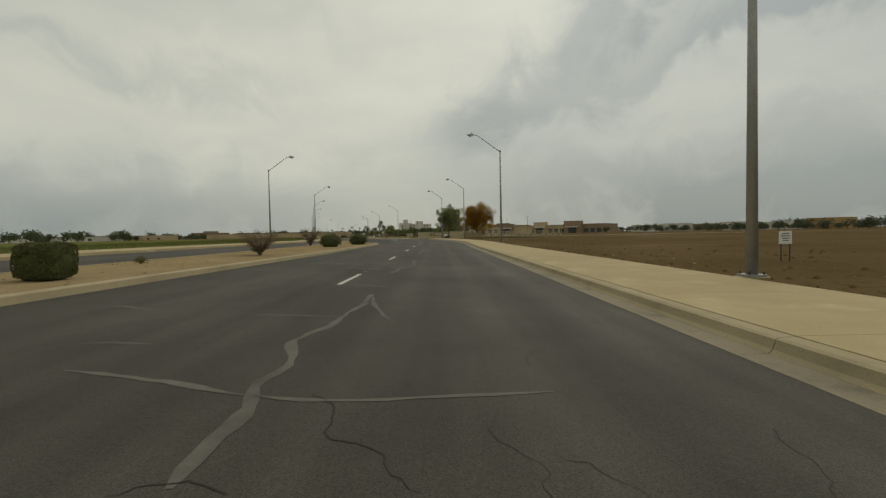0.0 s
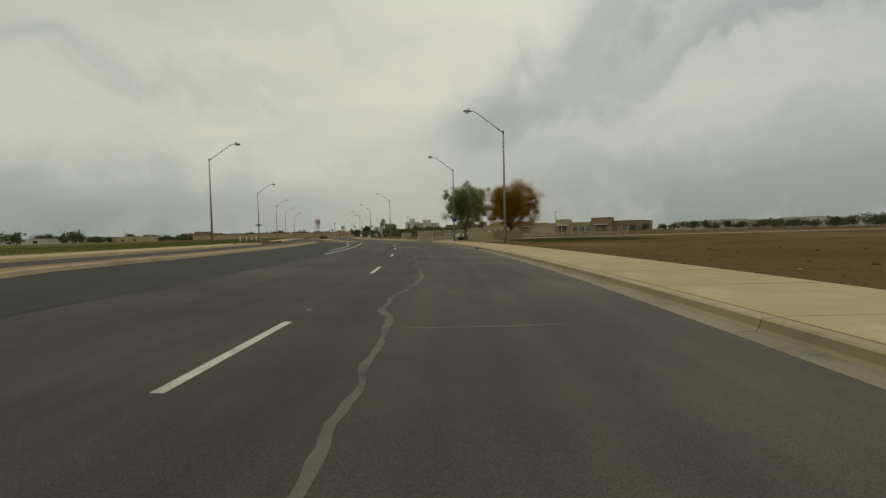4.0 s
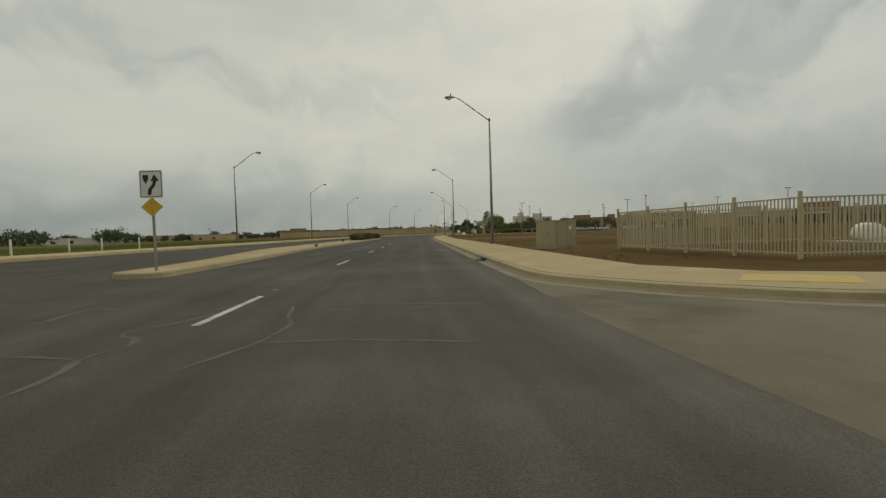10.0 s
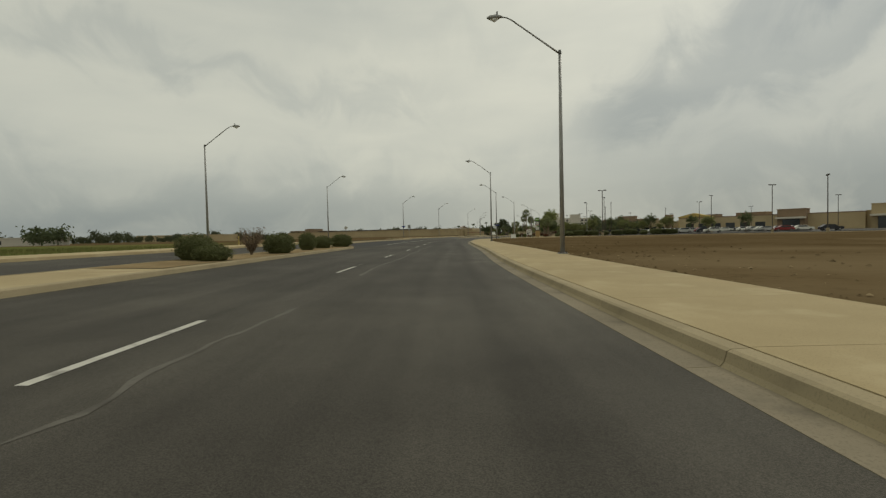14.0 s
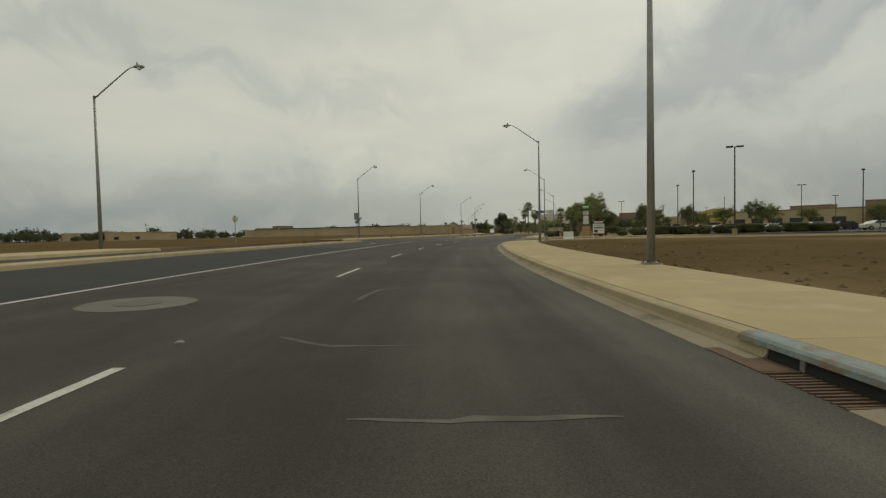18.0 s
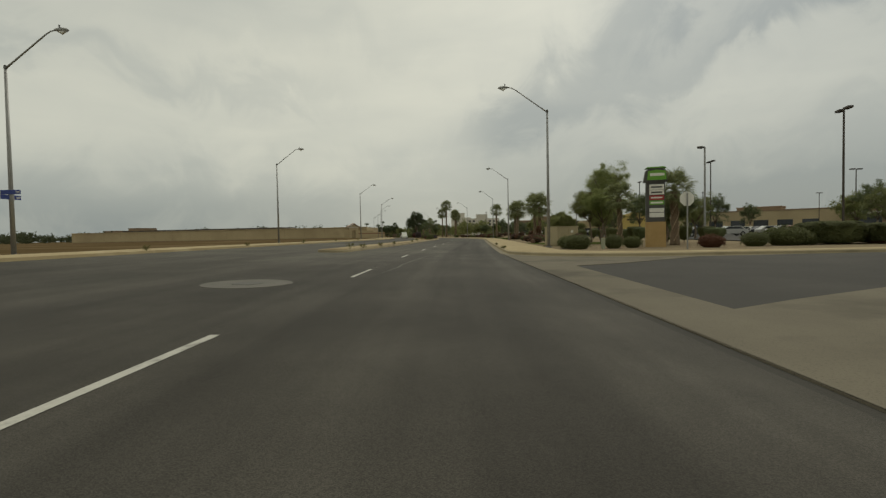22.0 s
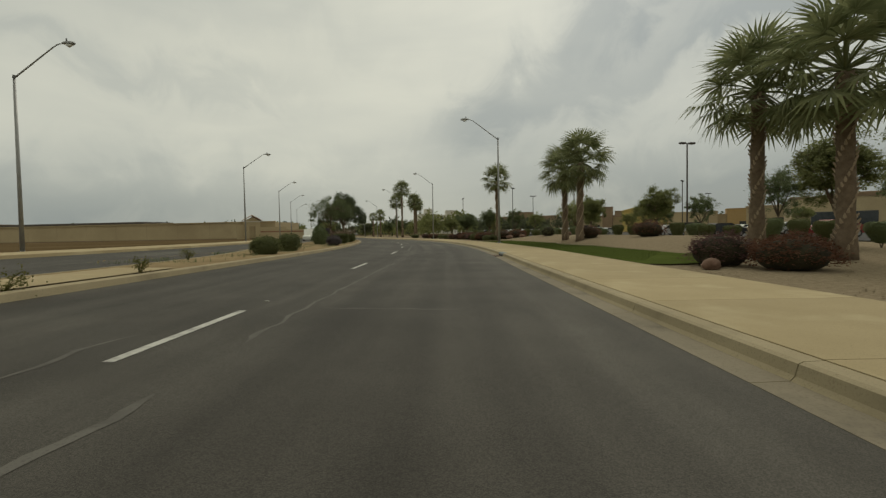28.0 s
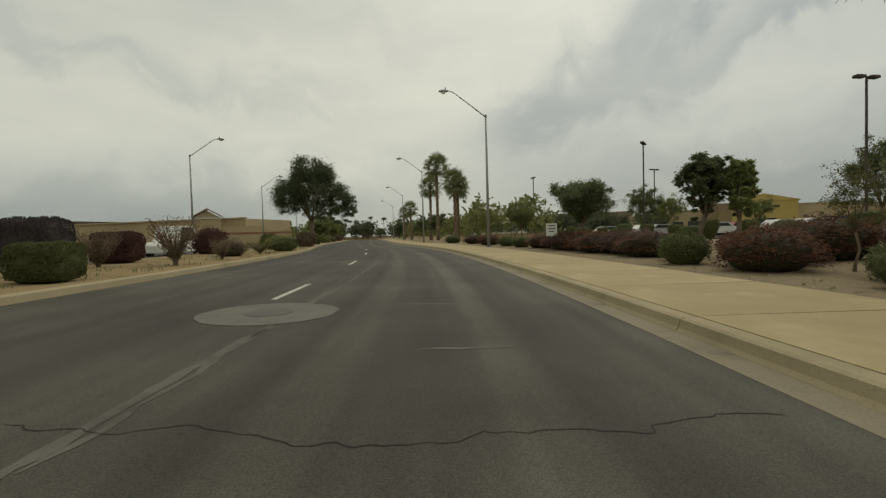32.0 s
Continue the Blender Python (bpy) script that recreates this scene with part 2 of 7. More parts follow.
    total = times(total, plus1(times(ease(along, 215.0, 222.0, 0.0, 1.0), ease(along, 228.0, 240.0, 1.0, 0.0)), 0.24))
    # paler bands under the wheels on the last stretch, and a faint one down the lane's middle
    for o, half, a, gain in ((-3.35, 0.40, 462.0, 0.46), (-1.75, 0.36, 474.0, 0.46), (-2.1, 0.32, 60.0, 0.12), (-0.45, 0.75, 60.0, 0.34)):
        total = times(total, plus1(times(times(ease(across, o - half, o - 0.3 * half, 0.0, 1.0), ease(across, o + 0.3 * half, o + half, 1.0, 0.0)), ease(along, a, a + 14, 0.0, 1.0)), gain))
    # the last stretch has an older, more bleached surface
    mr, q = N.new("ShaderNodeMapRange"), N.new("ShaderNodeMath")
    q.operation = "MULTIPLY"
    L(along, mr.inputs["Value"])
    mr.inputs["From Min"].default_value, mr.inputs["From Max"].default_value = 376.0, 440.0
    mr.inputs["To Min"].default_value, mr.inputs["To Max"].default_value = 1.34, 1.54
    L(total, q.inputs[0]), L(mr.outputs[0], q.inputs[1])
    L(q.outputs[0], hs.inputs["Value"]), L(hs.outputs[0], bs.inputs["Base Color"])
    return mt


lane_asphalt = worn_lanes(mat("worn_lane_asphalt", (0.034, 0.0312, 0.0255), (0.046, 0.0425, 0.035), 0.8, 0.5, 120, 0.7, 0.005, patch=(0.052, 0.048, 0.039), patch_scale=0.11, spec=0.15))
gutter = mat("gutter_concrete", (0.20, 0.172, 0.122), (0.25, 0.216, 0.152), 0.85, 1.4, 45, 0.25, 0.004, patch=(0.12, 0.105, 0.078), patch_scale=0.7, per=0.08, spec=0.1)
asphalt_dark = mat("newer_asphalt", (0.028, 0.028, 0.027), (0.040, 0.039, 0.036), 0.8, 0.7, 45, 0.5, 0.006, spec=0.15)
seal = mat("crack_seal", (0.098, 0.092, 0.078), (0.128, 0.120, 0.102), 0.8, 3, 60, 0.3, 0.004, patch=(0.070, 0.065, 0.055), patch_scale=1.1, spec=0.15)
hairline = mat("open_crack", (0.02, 0.019, 0.017), (0.03, 0.028, 0.025), 0.9, 3, 40, 0)
fine_crack = mat("fine_open_crack", (0.026, 0.024, 0.020), (0.034, 0.031, 0.026), 0.9, 3, 40, 0)
paint = mat("road_paint", (0.50, 0.49, 0.43), (0.40, 0.39, 0.34), 0.6, 5, 30, 0.2, 0.002, patch=(0.22, 0.21, 0.185), patch_scale=3.0)
old_paint = mat("worn_stud_paint", (0.30, 0.29, 0.25), (0.22, 0.21, 0.185), 0.7, 6, 40, 0.2, 0.002)
concrete = mat("kerb_concrete", (0.30, 0.25, 0.155), (0.355, 0.30, 0.19), 0.85, 1.2, 50, 0.25, 0.004, patch=(0.235, 0.197, 0.125), patch_scale=0.6, per=0.06, spec=0.1)
paving = mat("pavement_concrete", (0.33, 0.265, 0.148), (0.385, 0.312, 0.18), 0.88, 0.7, 60, 0.2, 0.003, patch=(0.425, 0.355, 0.215), patch_scale=0.5, per=0.05, spec=0.1)
apron = mat("apron_concrete", (0.130, 0.115, 0.085), (0.168, 0.150, 0.110), 0.85, 0.5, 40, 0.25, 0.004, patch=(0.095, 0.085, 0.063), patch_scale=0.3, spec=0.1)
dusty_iron = mat("dusty_iron", (0.075, 0.071, 0.062), (0.10, 0.095, 0.083), 0.7, 8, 60, 0.4, 0.004)
collar = mat("collar_concrete", (0.11, 0.104, 0.088), (0.145, 0.137, 0.116), 0.85, 2.0, 30, 0.3, 0.005)
iron = mat("cast_iron", (0.05, 0.048, 0.045), (0.08, 0.075, 0.07), 0.6, 8, 60, 0.4, 0.004, metal=0.6)
dirt = mat("bare_earth", (0.090, 0.063, 0.031), (0.124, 0.089, 0.047), 0.95, 0.12, 3.0, 0.5, 0.05, patch=(0.160, 0.120, 0.068), patch_scale=0.035, spec=0.0)
dirt_pale = mat("pale_dirt", (0.23, 0.172, 0.095), (0.29, 0.225, 0.13), 0.95, 0.5, 12, 0.5, 0.03, patch=(0.20, 0.15, 0.085), patch_scale=0.3, spec=0.0)
gravel = mat("gravel", (0.205, 0.162, 0.105), (0.30, 0.245, 0.165), 0.95, 9, 45, 0.8, 0.03, spec=0.0)
grass_field = mat("field_grass", (0.085, 0.105, 0.03), (0.13, 0.13, 0.045), 0.95, 0.05, 2.5, 0.6, 0.08, patch=(0.17, 0.135, 0.06), patch_scale=0.03, spec=0.0)
lawn_mat = mat("lawn_grass", (0.064, 0.084, 0.020), (0.088, 0.108, 0.030), 0.95, 0.8, 30, 0.8, 0.03, spec=0.0)
steel = mat("galvanised_steel", (0.27, 0.27, 0.26), (0.34, 0.34, 0.32), 0.55, 3, 30, 0.1, 0.002, metal=0.55)
steel_dark = mat("dark_lamp_housing", (0.12, 0.12, 0.115), (0.16, 0.16, 0.15), 0.5, 6, 30, 0.1, 0.002, metal=0.4)
bronze = mat("bronze_painted_steel", (0.055, 0.045, 0.035), (0.08, 0.065, 0.05), 0.5, 3, 30, 0.1, 0.002)
beige = mat("beige_painted_steel", (0.33, 0.285, 0.175), (0.38, 0.33, 0.21), 0.6, 0.8, 20, 0.1, 0.003, patch=(0.29, 0.25, 0.155), patch_scale=0.8)
block = mat("beige_block", (0.36, 0.29, 0.175), (0.43, 0.35, 0.22), 0.9, 0.7, 25, 0.4, 0.006, per=0.05)
cream = mat("cream_painted_steel", (0.44, 0.385, 0.25), (0.52, 0.455, 0.31), 0.6, 2, 30, 0.1, 0.002)
faded_yellow = mat("faded_yellow_plate", (0.42, 0.30, 0.07), (0.48, 0.36, 0.12), 0.85, 3, 40, 0.4, 0.004, patch=(0.38, 0.30, 0.16), patch_scale=2.5)
boulder_rock = mat("red_brown_rock", (0.13, 0.075, 0.05), (0.20, 0.125, 0.09), 0.95, 3, 25, 0.8, 0.02, patch=(0.24, 0.17, 0.12), patch_scale=1.5)
sage = mat("sage_green_plastic", (0.30, 0.32, 0.23), (0.36, 0.38, 0.28), 0.6, 2, 20, 0.05, 0.002)
white = mat("white_paint", (0.72, 0.72, 0.66), (0.64, 0.63, 0.57), 0.6, 1.5, 15, 0.05, 0.002)
red = mat("sign_red", (0.30, 0.03, 0.03), (0.35, 0.05, 0.045), 0.5, 3, 20, 0)
maroon = mat("maroon_panel", (0.10, 0.03, 0.03), (0.13, 0.045, 0.04), 0.5, 3, 20, 0)
black = mat("sign_black", (0.02, 0.02, 0.02), (0.03, 0.03, 0.03), 0.5, 3, 20, 0)
blue = mat("sign_blue", (0.04, 0.06, 0.22), (0.05, 0.075, 0.26), 0.5, 3, 20, 0)
yellow = mat("sign_amber", (0.62, 0.36, 0.03), (0.66, 0.40, 0.05), 0.5, 3, 20, 0)
green = mat("panel_green", (0.12, 0.30, 0.035), (0.16, 0.36, 0.05), 0.5, 2, 20, 0)
tan = mat("tan_stucco", (0.36, 0.24, 0.10), (0.42, 0.29, 0.13), 0.9, 1.5, 40, 0.3, 0.004)
charcoal = mat("charcoal_frame", (0.06, 0.06, 0.058), (0.09, 0.088, 0.08), 0.6, 2, 30, 0.1, 0.002)
stucco = mat("sand_stucco", (0.40, 0.32, 0.19), (0.47, 0.38, 0.23), 0.92, 0.15, 8, 0.2, 0.01, patch=(0.36, 0.285, 0.17), patch_scale=0.06)
stucco_y = mat("yellow_stucco", (0.45, 0.34, 0.11), (0.52, 0.40, 0.14), 0.92, 0.2, 8, 0.2, 0.01)
stucco_b = mat("brown_stucco", (0.23, 0.165, 0.105), (0.28, 0.20, 0.13), 0.92, 0.2, 8, 0.2, 0.01)
stucco_w = mat("pale_stucco", (0.55, 0.52, 0.45), (0.62, 0.59, 0.51), 0.92, 0.2, 8, 0.2, 0.01)
pale_clay = mat("pale_clay_tile", (0.33, 0.23, 0.165), (0.40, 0.29, 0.21), 0.9, 1, 12, 0.4, 0.02)
roof_tile = mat("clay_roof", (0.26, 0.13, 0.08), (0.32, 0.17, 0.11), 0.9, 1, 10, 0.3, 0.02)
glass = mat("dark_window_glass", (0.03, 0.035, 0.04), (0.05, 0.055, 0.06), 0.12, 2, 10, 0, spec=0.6)
rubber = mat("tyre_rubber", (0.02, 0.02, 0.02), (0.03, 0.03, 0.03), 0.85, 8, 40, 0.1, 0.002)
bark = mat("grey_brown_bark", (0.13, 0.10, 0.07), (0.20, 0.155, 0.11), 0.95, 6, 40, 0.8, 0.02)
palm_bark = mat("palm_trunk_bark", (0.12, 0.085, 0.055), (0.20, 0.15, 0.10), 0.95, 5, 40, 0.8, 0.02)
boot = mat("dry_frond_base", (0.29, 0.225, 0.15), (0.38, 0.30, 0.205), 0.95, 5, 40, 0.5, 0.01)
leaf_green = leaf("mesquite_leaf", (0.140, 0.162, 0.058), (0.255, 0.262, 0.108))
leaf_olive = leaf("olive_leaf", (0.095, 0.120, 0.055), (0.180, 0.205, 0.10))
leaf_lime = leaf("palo_verde_leaf", (0.20, 0.24, 0.085), (0.34, 0.36, 0.145))
leaf_rust = leaf("rust_brown_leaf", (0.20, 0.105, 0.014), (0.36, 0.205, 0.030))
# dark twig colour with a shrub's inner shade painted into it
twig_shade = mat("shaded_inner_twigs", (0.030, 0.026, 0.014), (0.050, 0.043, 0.022), 0.95, 6, 30, 0.6, 0.02)
leaf_dark = leaf("dark_evergreen_leaf", (0.066, 0.084, 0.044), (0.125, 0.148, 0.076))
leaf_hedge = leaf("clipped_hedge_leaf", (0.080, 0.092, 0.036), (0.155, 0.165, 0.072))
leaf_wine = leaf("wine_red_leaf", (0.075, 0.038, 0.034), (0.125, 0.066, 0.056))
leaf_red = leaf("russet_shrub_leaf", (0.095, 0.044, 0.026), (0.160, 0.080, 0.048))
leaf_dusk = leaf("dusky_purple_leaf", (0.070, 0.058, 0.062), (0.120, 0.102, 0.100))
leaf_dry = leaf("dry_shrub_leaf", (0.13, 0.095, 0.06), (0.23, 0.175, 0.115))
leaf_palm = leaf("palm_frond_leaf", (0.135, 0.155, 0.070), (0.26, 0.275, 0.135))
leaf_weed = leaf("weed_leaf", (0.10, 0.105, 0.035), (0.18, 0.165, 0.065))
leaf_far = leaf("far_tree_leaf", (0.065, 0.078, 0.044), (0.115, 0.125, 0.070))


# ---- the road's line: the edge between asphalt and gutter, with s metres along it and o metres to its right ----
AXIS = [(3.3, -90.0), (2.9, -30.0), (2.7, 0.0), (2.6, 20.0), (2.4, 40.0), (2.5, 60.1), (1.2, 80.3), (-1.4, 100.3), (-5.3, 120.2), (-11.6, 139.3), (-17.4, 158.5), (-23.2, 177.7), (-29.0, 196.8), (-33.1, 212.2), (-37.5, 227.6), (-41.7, 243.0), (-44.6, 256.5), (-46.7, 270.1), (-47.6, 283.9), (-48.2, 299.9), (-48.3, 318.8), (-48.3, 338.8), (-48.2, 358.8), (-48.2, 373.9), (-55.6, 424.5), (-64.5, 452.3), (-76.3, 495.7), (-96.1, 568.0), (-170.0, 838.1)]


def spline(points):
    p = [Vector(q) for q in points]
    out = []
    for i in range(len(p) - 1):
        p1, p2 = p[i], p[i + 1]
        p0 = p[i - 1] if i else 2 * p1 - p2
        p3 = p[i + 2] if i + 2 < len(p) else 2 * p2 - p1
        a, b, c = (p1 - p0).length, (p2 - p1).length, (p3 - p2).length
        m1 = ((p1 - p0) / a * b + (p2 - p1) / b * a) / (a + b) * b
        m2 = ((p2 - p1) / b * c + (p3 - p2) / c * b) / (b + c) * b
        k = max(2, int(b))
        for j in range(k):
            t = j / k
            out.append((2 * t**3 - 3 * t * t + 1) * p1 + (t**3 - 2 * t * t + t) * m1 + (3 * t * t - 2 * t**3) * p2 + (t**3 - t * t) * m2)
    return np.array([tuple(q) for q in out + [p[-1]]])


LINE = spline(AXIS)
RUN = np.concatenate([[0], np.cumsum(np.hypot(*(LINE[1:] - LINE[:-1]).T))]) - 90
AHEAD = np.gradient(LINE, axis=0)
AHEAD /= np.hypot(*AHEAD.T)[:, None]


def ahead(s):
    v = np.array([np.interp(s, RUN, AHEAD[:, 0]), np.interp(s, RUN, AHEAD[:, 1])])
    return v / np.hypot(*v)


def turn(s):
    v = ahead(s)
    return math.degrees(math.atan2(-v[0], v[1]))


def at(s, o, z=0.0):
    d = ahead(s)
    return Vector((float(np.interp(s, RUN, LINE[:, 0]) + o * d[1]), float(np.interp(s, RUN, LINE[:, 1]) - o * d[0]), z))


def level(o):
    """The ground's height: the road tilts down to the right by two in a hundred."""
    if o > 0.4:
        return 0.17
    if o > 0:
        return 0.0
    if o > -20.6:
        return -0.02 * o
    return 0.42 + 0.16


def berm(s, o):
    """How far the gravel bank behind the lawns stands over the level ground."""
    along = min(1.0, max(0.0, (s - 367) / 9)) * min(1.0, max(0.0, (412 - s) / 9))
    across = max(0.0, 1 - ((o - 11.6) / 4.6) ** 2)
    return 0.62 * along * across ** 0.8


def here(s, o, rz=0.0, dz=0.0):
    """A pose on the ground, facing along the road."""
    p = at(s, o)
    return pose(p.x, p.y, level(o) + berm(s, o) + dz, 0, 0, turn(s) + rz)


# ---- building helpers ----
def mesh_of(name, bm, material, smooth=False):
    me = bpy.data.meshes.new(name)
    bm.to_mesh(me)
    bm.free()
    for q in (material if isinstance(material, (list, tuple)) else [material]):
        me.materials.append(q)
    if smooth:
        me.shade_smooth()
    return me


def part(name, bm, material, parent=None, label="", smooth=False):
    ob = new(name, bm if isinstance(bm, bpy.types.Mesh) else mesh_of(name, bm, material, smooth))
    ob.parent = parent
    return tagged(ob, label) if label else ob


def thing(name, m, label, category, group="", kind=""):
    e = new(name)
    e.empty_display_size = 0.2
    e.matrix_basis = m
    return tagged(e, label, category, group, kind)


def raw(name, verts, faces, material, parent=None, smooth=False, ids=None):
    me = bpy.data.meshes.new(name)
    me.from_pydata([tuple(v) for v in verts], [], faces)
    for q in (material if isinstance(material, (list, tuple)) else [material]):
        me.materials.append(q)
    if ids is not None:
        me.polygons.foreach_set("material_index", ids)
    if smooth:
        me.shade_smooth()
    ob = new(name, me)
    ob.parent = parent
    return ob


def box(bm, x0, x1, y0, y1, z0, z1, bevel=0.0):
    r = bmesh.ops.create_cube(bm, size=1, matrix=Matrix.LocRotScale(((x0 + x1) / 2, (y0 + y1) / 2, (z0 + z1) / 2), None, (x1 - x0, y1 - y0, z1 - z0)))
    if bevel:
        bmesh.ops.bevel(bm, geom=list({e for v in r["verts"] for e in v.link_edges}), offset=bevel, segments=2, affect="EDGES")
    return bm


def bx(*a, **k):
    return box(bmesh.new(), *a, **k)


def tube(bm, points, radii, n=8):
    """A tapered tube through points."""
    rings = []
    for i, p in enumerate(points):
        p = Vector(p)
        d = (Vector(points[min(i + 1, len(points) - 1)]) - Vector(points[max(i - 1, 0)])).normalized()
        side = d.cross(Vector((0, 0, 1)) if abs(d.z) < 0.95 else Vector((1, 0, 0))).normalized()
        up = side.cross(d)
        rings.append([bm.verts.new(p + radii[i] * (math.cos(2 * math.pi * k / n) * side + math.sin(2 * math.pi * k / n) * up)) for k in range(n)])
    for a, b in zip(rings, rings[1:]):
        for k in range(n):
            bm.faces.new((a[k], a[(k + 1) % n], b[(k + 1) % n], b[k]))
    bm.faces.new(rings[0][::-1])
    bm.faces.new(rings[-1])
    return bm


def tb(points, radii, n=8):
    return tube(bmesh.new(), points, radii, n)


def plate(pts, z0, z1):
    """A flat slab with the outline pts in x and z (upright, facing -y), from y = z0 to z1."""
    bm = bmesh.new()
    a, b = [bm.verts.new((x, z0, z)) for x, z in pts], [bm.verts.new((x, z1, z)) for x, z in pts]
    bm.faces.new(a)
    bm.faces.new(b[::-1])
    for i in range(len(pts)):
        j = (i + 1) % len(pts)
        bm.faces.new((a[j], a[i], b[i], b[j]))
    bmesh.ops.recalc_face_normals(bm, faces=bm.faces)
    return bm


def slab(pts, z0, z1):
    """A level slab with the outline pts in x and y."""
    bm = bmesh.new()
    a, b = [bm.verts.new((x, y, z0)) for x, y in pts], [bm.verts.new((x, y, z1)) for x, y in pts]
    bm.faces.new(a[::-1])
    top = bm.faces.new(b)
    for i in range(len(pts)):
        j = (i + 1) % len(pts)
        bm.faces.new((a[i], a[j], b[j], b[i]))
    bmesh.ops.recalc_face_normals(bm, faces=bm.faces)
    return bm


def words(name, text, size, x, y, z, material, parent, wide=None):
    """Upright lettering that faces -y, centred at x."""
    cu = bpy.data.curves.new(name, "FONT")
    cu.body, cu.size, cu.align_x, cu.align_y, cu.extrude = text, size, "CENTER", "CENTER", 0.002
    tmp = bpy.data.objects.new(name, cu)
    scene.collection.objects.link(tmp)
    bpy.context.view_layer.update()
    me = bpy.data.meshes.new_from_object(tmp.evaluated_get(bpy.context.evaluated_depsgraph_get()))
    bpy.data.objects.remove(tmp)
    me.materials.clear()
    me.materials.append(material)
    w = max(v.co.x for v in me.vertices) - min(v.co.x for v in me.vertices)
    f = wide / w if wide else 1
    me.transform(Matrix.Translation((x, y, z)) @ Matrix.Rotation(radians(90), 4, "X") @ Matrix.Diagonal((f, 1, 1, 1)))
    ob = new(name, me)
    ob.parent = parent
    return ob


def ribbon(name, s0, s1, prof, material, step=2.0, parent=None, shift=None):
    """A strip along the road with the cross-section prof: (o, z)."""
    n = max(2, int((s1 - s0) / step) + 1)
    verts, faces, w = [], [], len(prof)
    for s in np.linspace(s0, s1, n):
        d = shift(s) if shift else 0
        for o, z in prof:
            verts.append(at(s, o + d, z))
    for i in range(n - 1):
        for j in range(w - 1):
            a = i * w + j
            faces.append((a, a + w, a + w + 1, a + 1))
    ob = raw(name, verts, faces, material, parent)
    bm = bmesh.new()
    bm.from_mesh(ob.data)
    bmesh.ops.recalc_face_normals(bm, faces=bm.faces)
    bm.to_mesh(ob.data)
    bm.free()
    return ob


def sweep(path, prof):
    """A kerb-like band along a ground path of (x, y) with the section prof: (to the right, z)."""
    bm = bmesh.new()
    rows = []
    for i, p in enumerate(path):
        d = (Vector(path[min(i + 1, len(path) - 1)]) - Vector(path[max(i - 1, 0)])).normalized()
        rows.append([bm.verts.new((p[0] + a * d.y, p[1] - a * d.x, z)) for a, z in prof])
    for a, b in zip(rows, rows[1:]):
        for k in range(len(prof) - 1):
            bm.faces.new((a[k], a[k + 1], b[k + 1], b[k]))
    for r in (rows[0], rows[-1]):
        bm.faces.new(r)
    bmesh.ops.recalc_face_normals(bm, faces=bm.faces)
    return bm


# ---- ground: one sheet, with the road let into it ----
def build_ground():
    offs = [-2500, -700, -300, -150, -90, -60, -45, -34, -24.3, -21.2, -20.9, 0.7, 2.7, 3.3, 6, 9, 12, 16, 22, 30, 45, 70, 110, 170, 300, 700, 2500]
    ss = sorted([-90.0] + [float(q) for q in range(-80, 561, 8)] + [116.9, 117.2, 139.9, 140.2, 286.0, 286.3, 307.9, 308.2] + [700.0])
    verts, ids, faces = [], [], []

    def z_of(s, o):
        if -21 < o < 2.8:
            return -0.35
        z = 0.50 if o < 0 else 0.14
        if 0 < o < 100 and (117.1 < s < 140.05 or 286.2 < s < 308.05):
            return -0.3
        return z + (0.03 * noise.noise((s * 0.13, o * 0.13, 2)) if 3.4 < abs(o) < 170 and not -25 < o < -20 else 0)
    for row, s in enumerate([-1500] + ss + [3000]):
        q = min(max(s, -90), 700)
        for o in offs:
            e = max(-24.3, min(o, 30))
            p = at(q, e)
            verts.append((p.x + (o - e), p.y + (s - q), z_of(s, o)))
    w = len(offs)
    rows = [-1500] + ss + [3000]
    for i in range(len(rows) - 1):
        for j in range(w - 1):
            a = i * w + j
            faces.append((a, a + 1, a + w + 1, a + w))
            s, o = rows[i] + 1, (offs[j] + offs[j + 1]) / 2
            side = (117 < s < 135) or (289 < s < 304)
            if o < 0:
                k = 1 if o < -24 and s < (240 if o > -45 else 268) else 0
            elif s > 303 and o < 30:
                k = 2
            elif 100 < s < 118 and o < 16:
                k = 3
            else:
                k = 0
            ids.append(k)
    g = raw("ground", verts, faces, [dirt, grass_field, gravel, dirt_pale], ids=ids)
    tagged(g, "bare brown earth fields, rough green grass and tan gravel beds", "ground", kind="structure")


build_ground()
ROAD = [(-20.75, 0.415), (-20.6, 0.412), (-15, 0.30), (-10, 0.20), (-5, 0.10), (0.02, -0.0004)]
road = ribbon("road", -90, 560, ROAD, lane_asphalt)
lane_map = road.data.uv_layers.new(name="lanes")
for lp in road.data.loops:
    i, j = divmod(lp.vertex_index, len(ROAD))
    lane_map.data[lp.index].uv = (ROAD[j][0], 2.0 * i)
tagged(road, "worn grey asphalt boulevard with sealed cracks and painted lane lines", "road", kind="structure")
pocket_1 = ribbon("road_turn_lane", 52, 117, [(-14.9, 0.3025), (-9.15, 0.1875)], asphalt_dark, shift=lambda s: 0)
tagged(pocket_1, "darker newer asphalt of the left turn lane", "road", kind="structure")
pocket_2 = ribbon("road_turn_lane", 228, 268, [(-14.9, 0.3025), (-9.6, 0.1965)], asphalt_dark)
tagged(pocket_2, "darker newer asphalt of the left turn lane", "road", kind="structure")
for a, b in ((112.0, 140.0), (280.0, 308.5)):
    st = ribbon("side_street", a, b, [(0.0, -0.014), (8, -0.008), (40, 0.12), (90, 0.15)], asphalt)
    tagged(st, "grey asphalt side street joining the boulevard", "road", kind="structure")


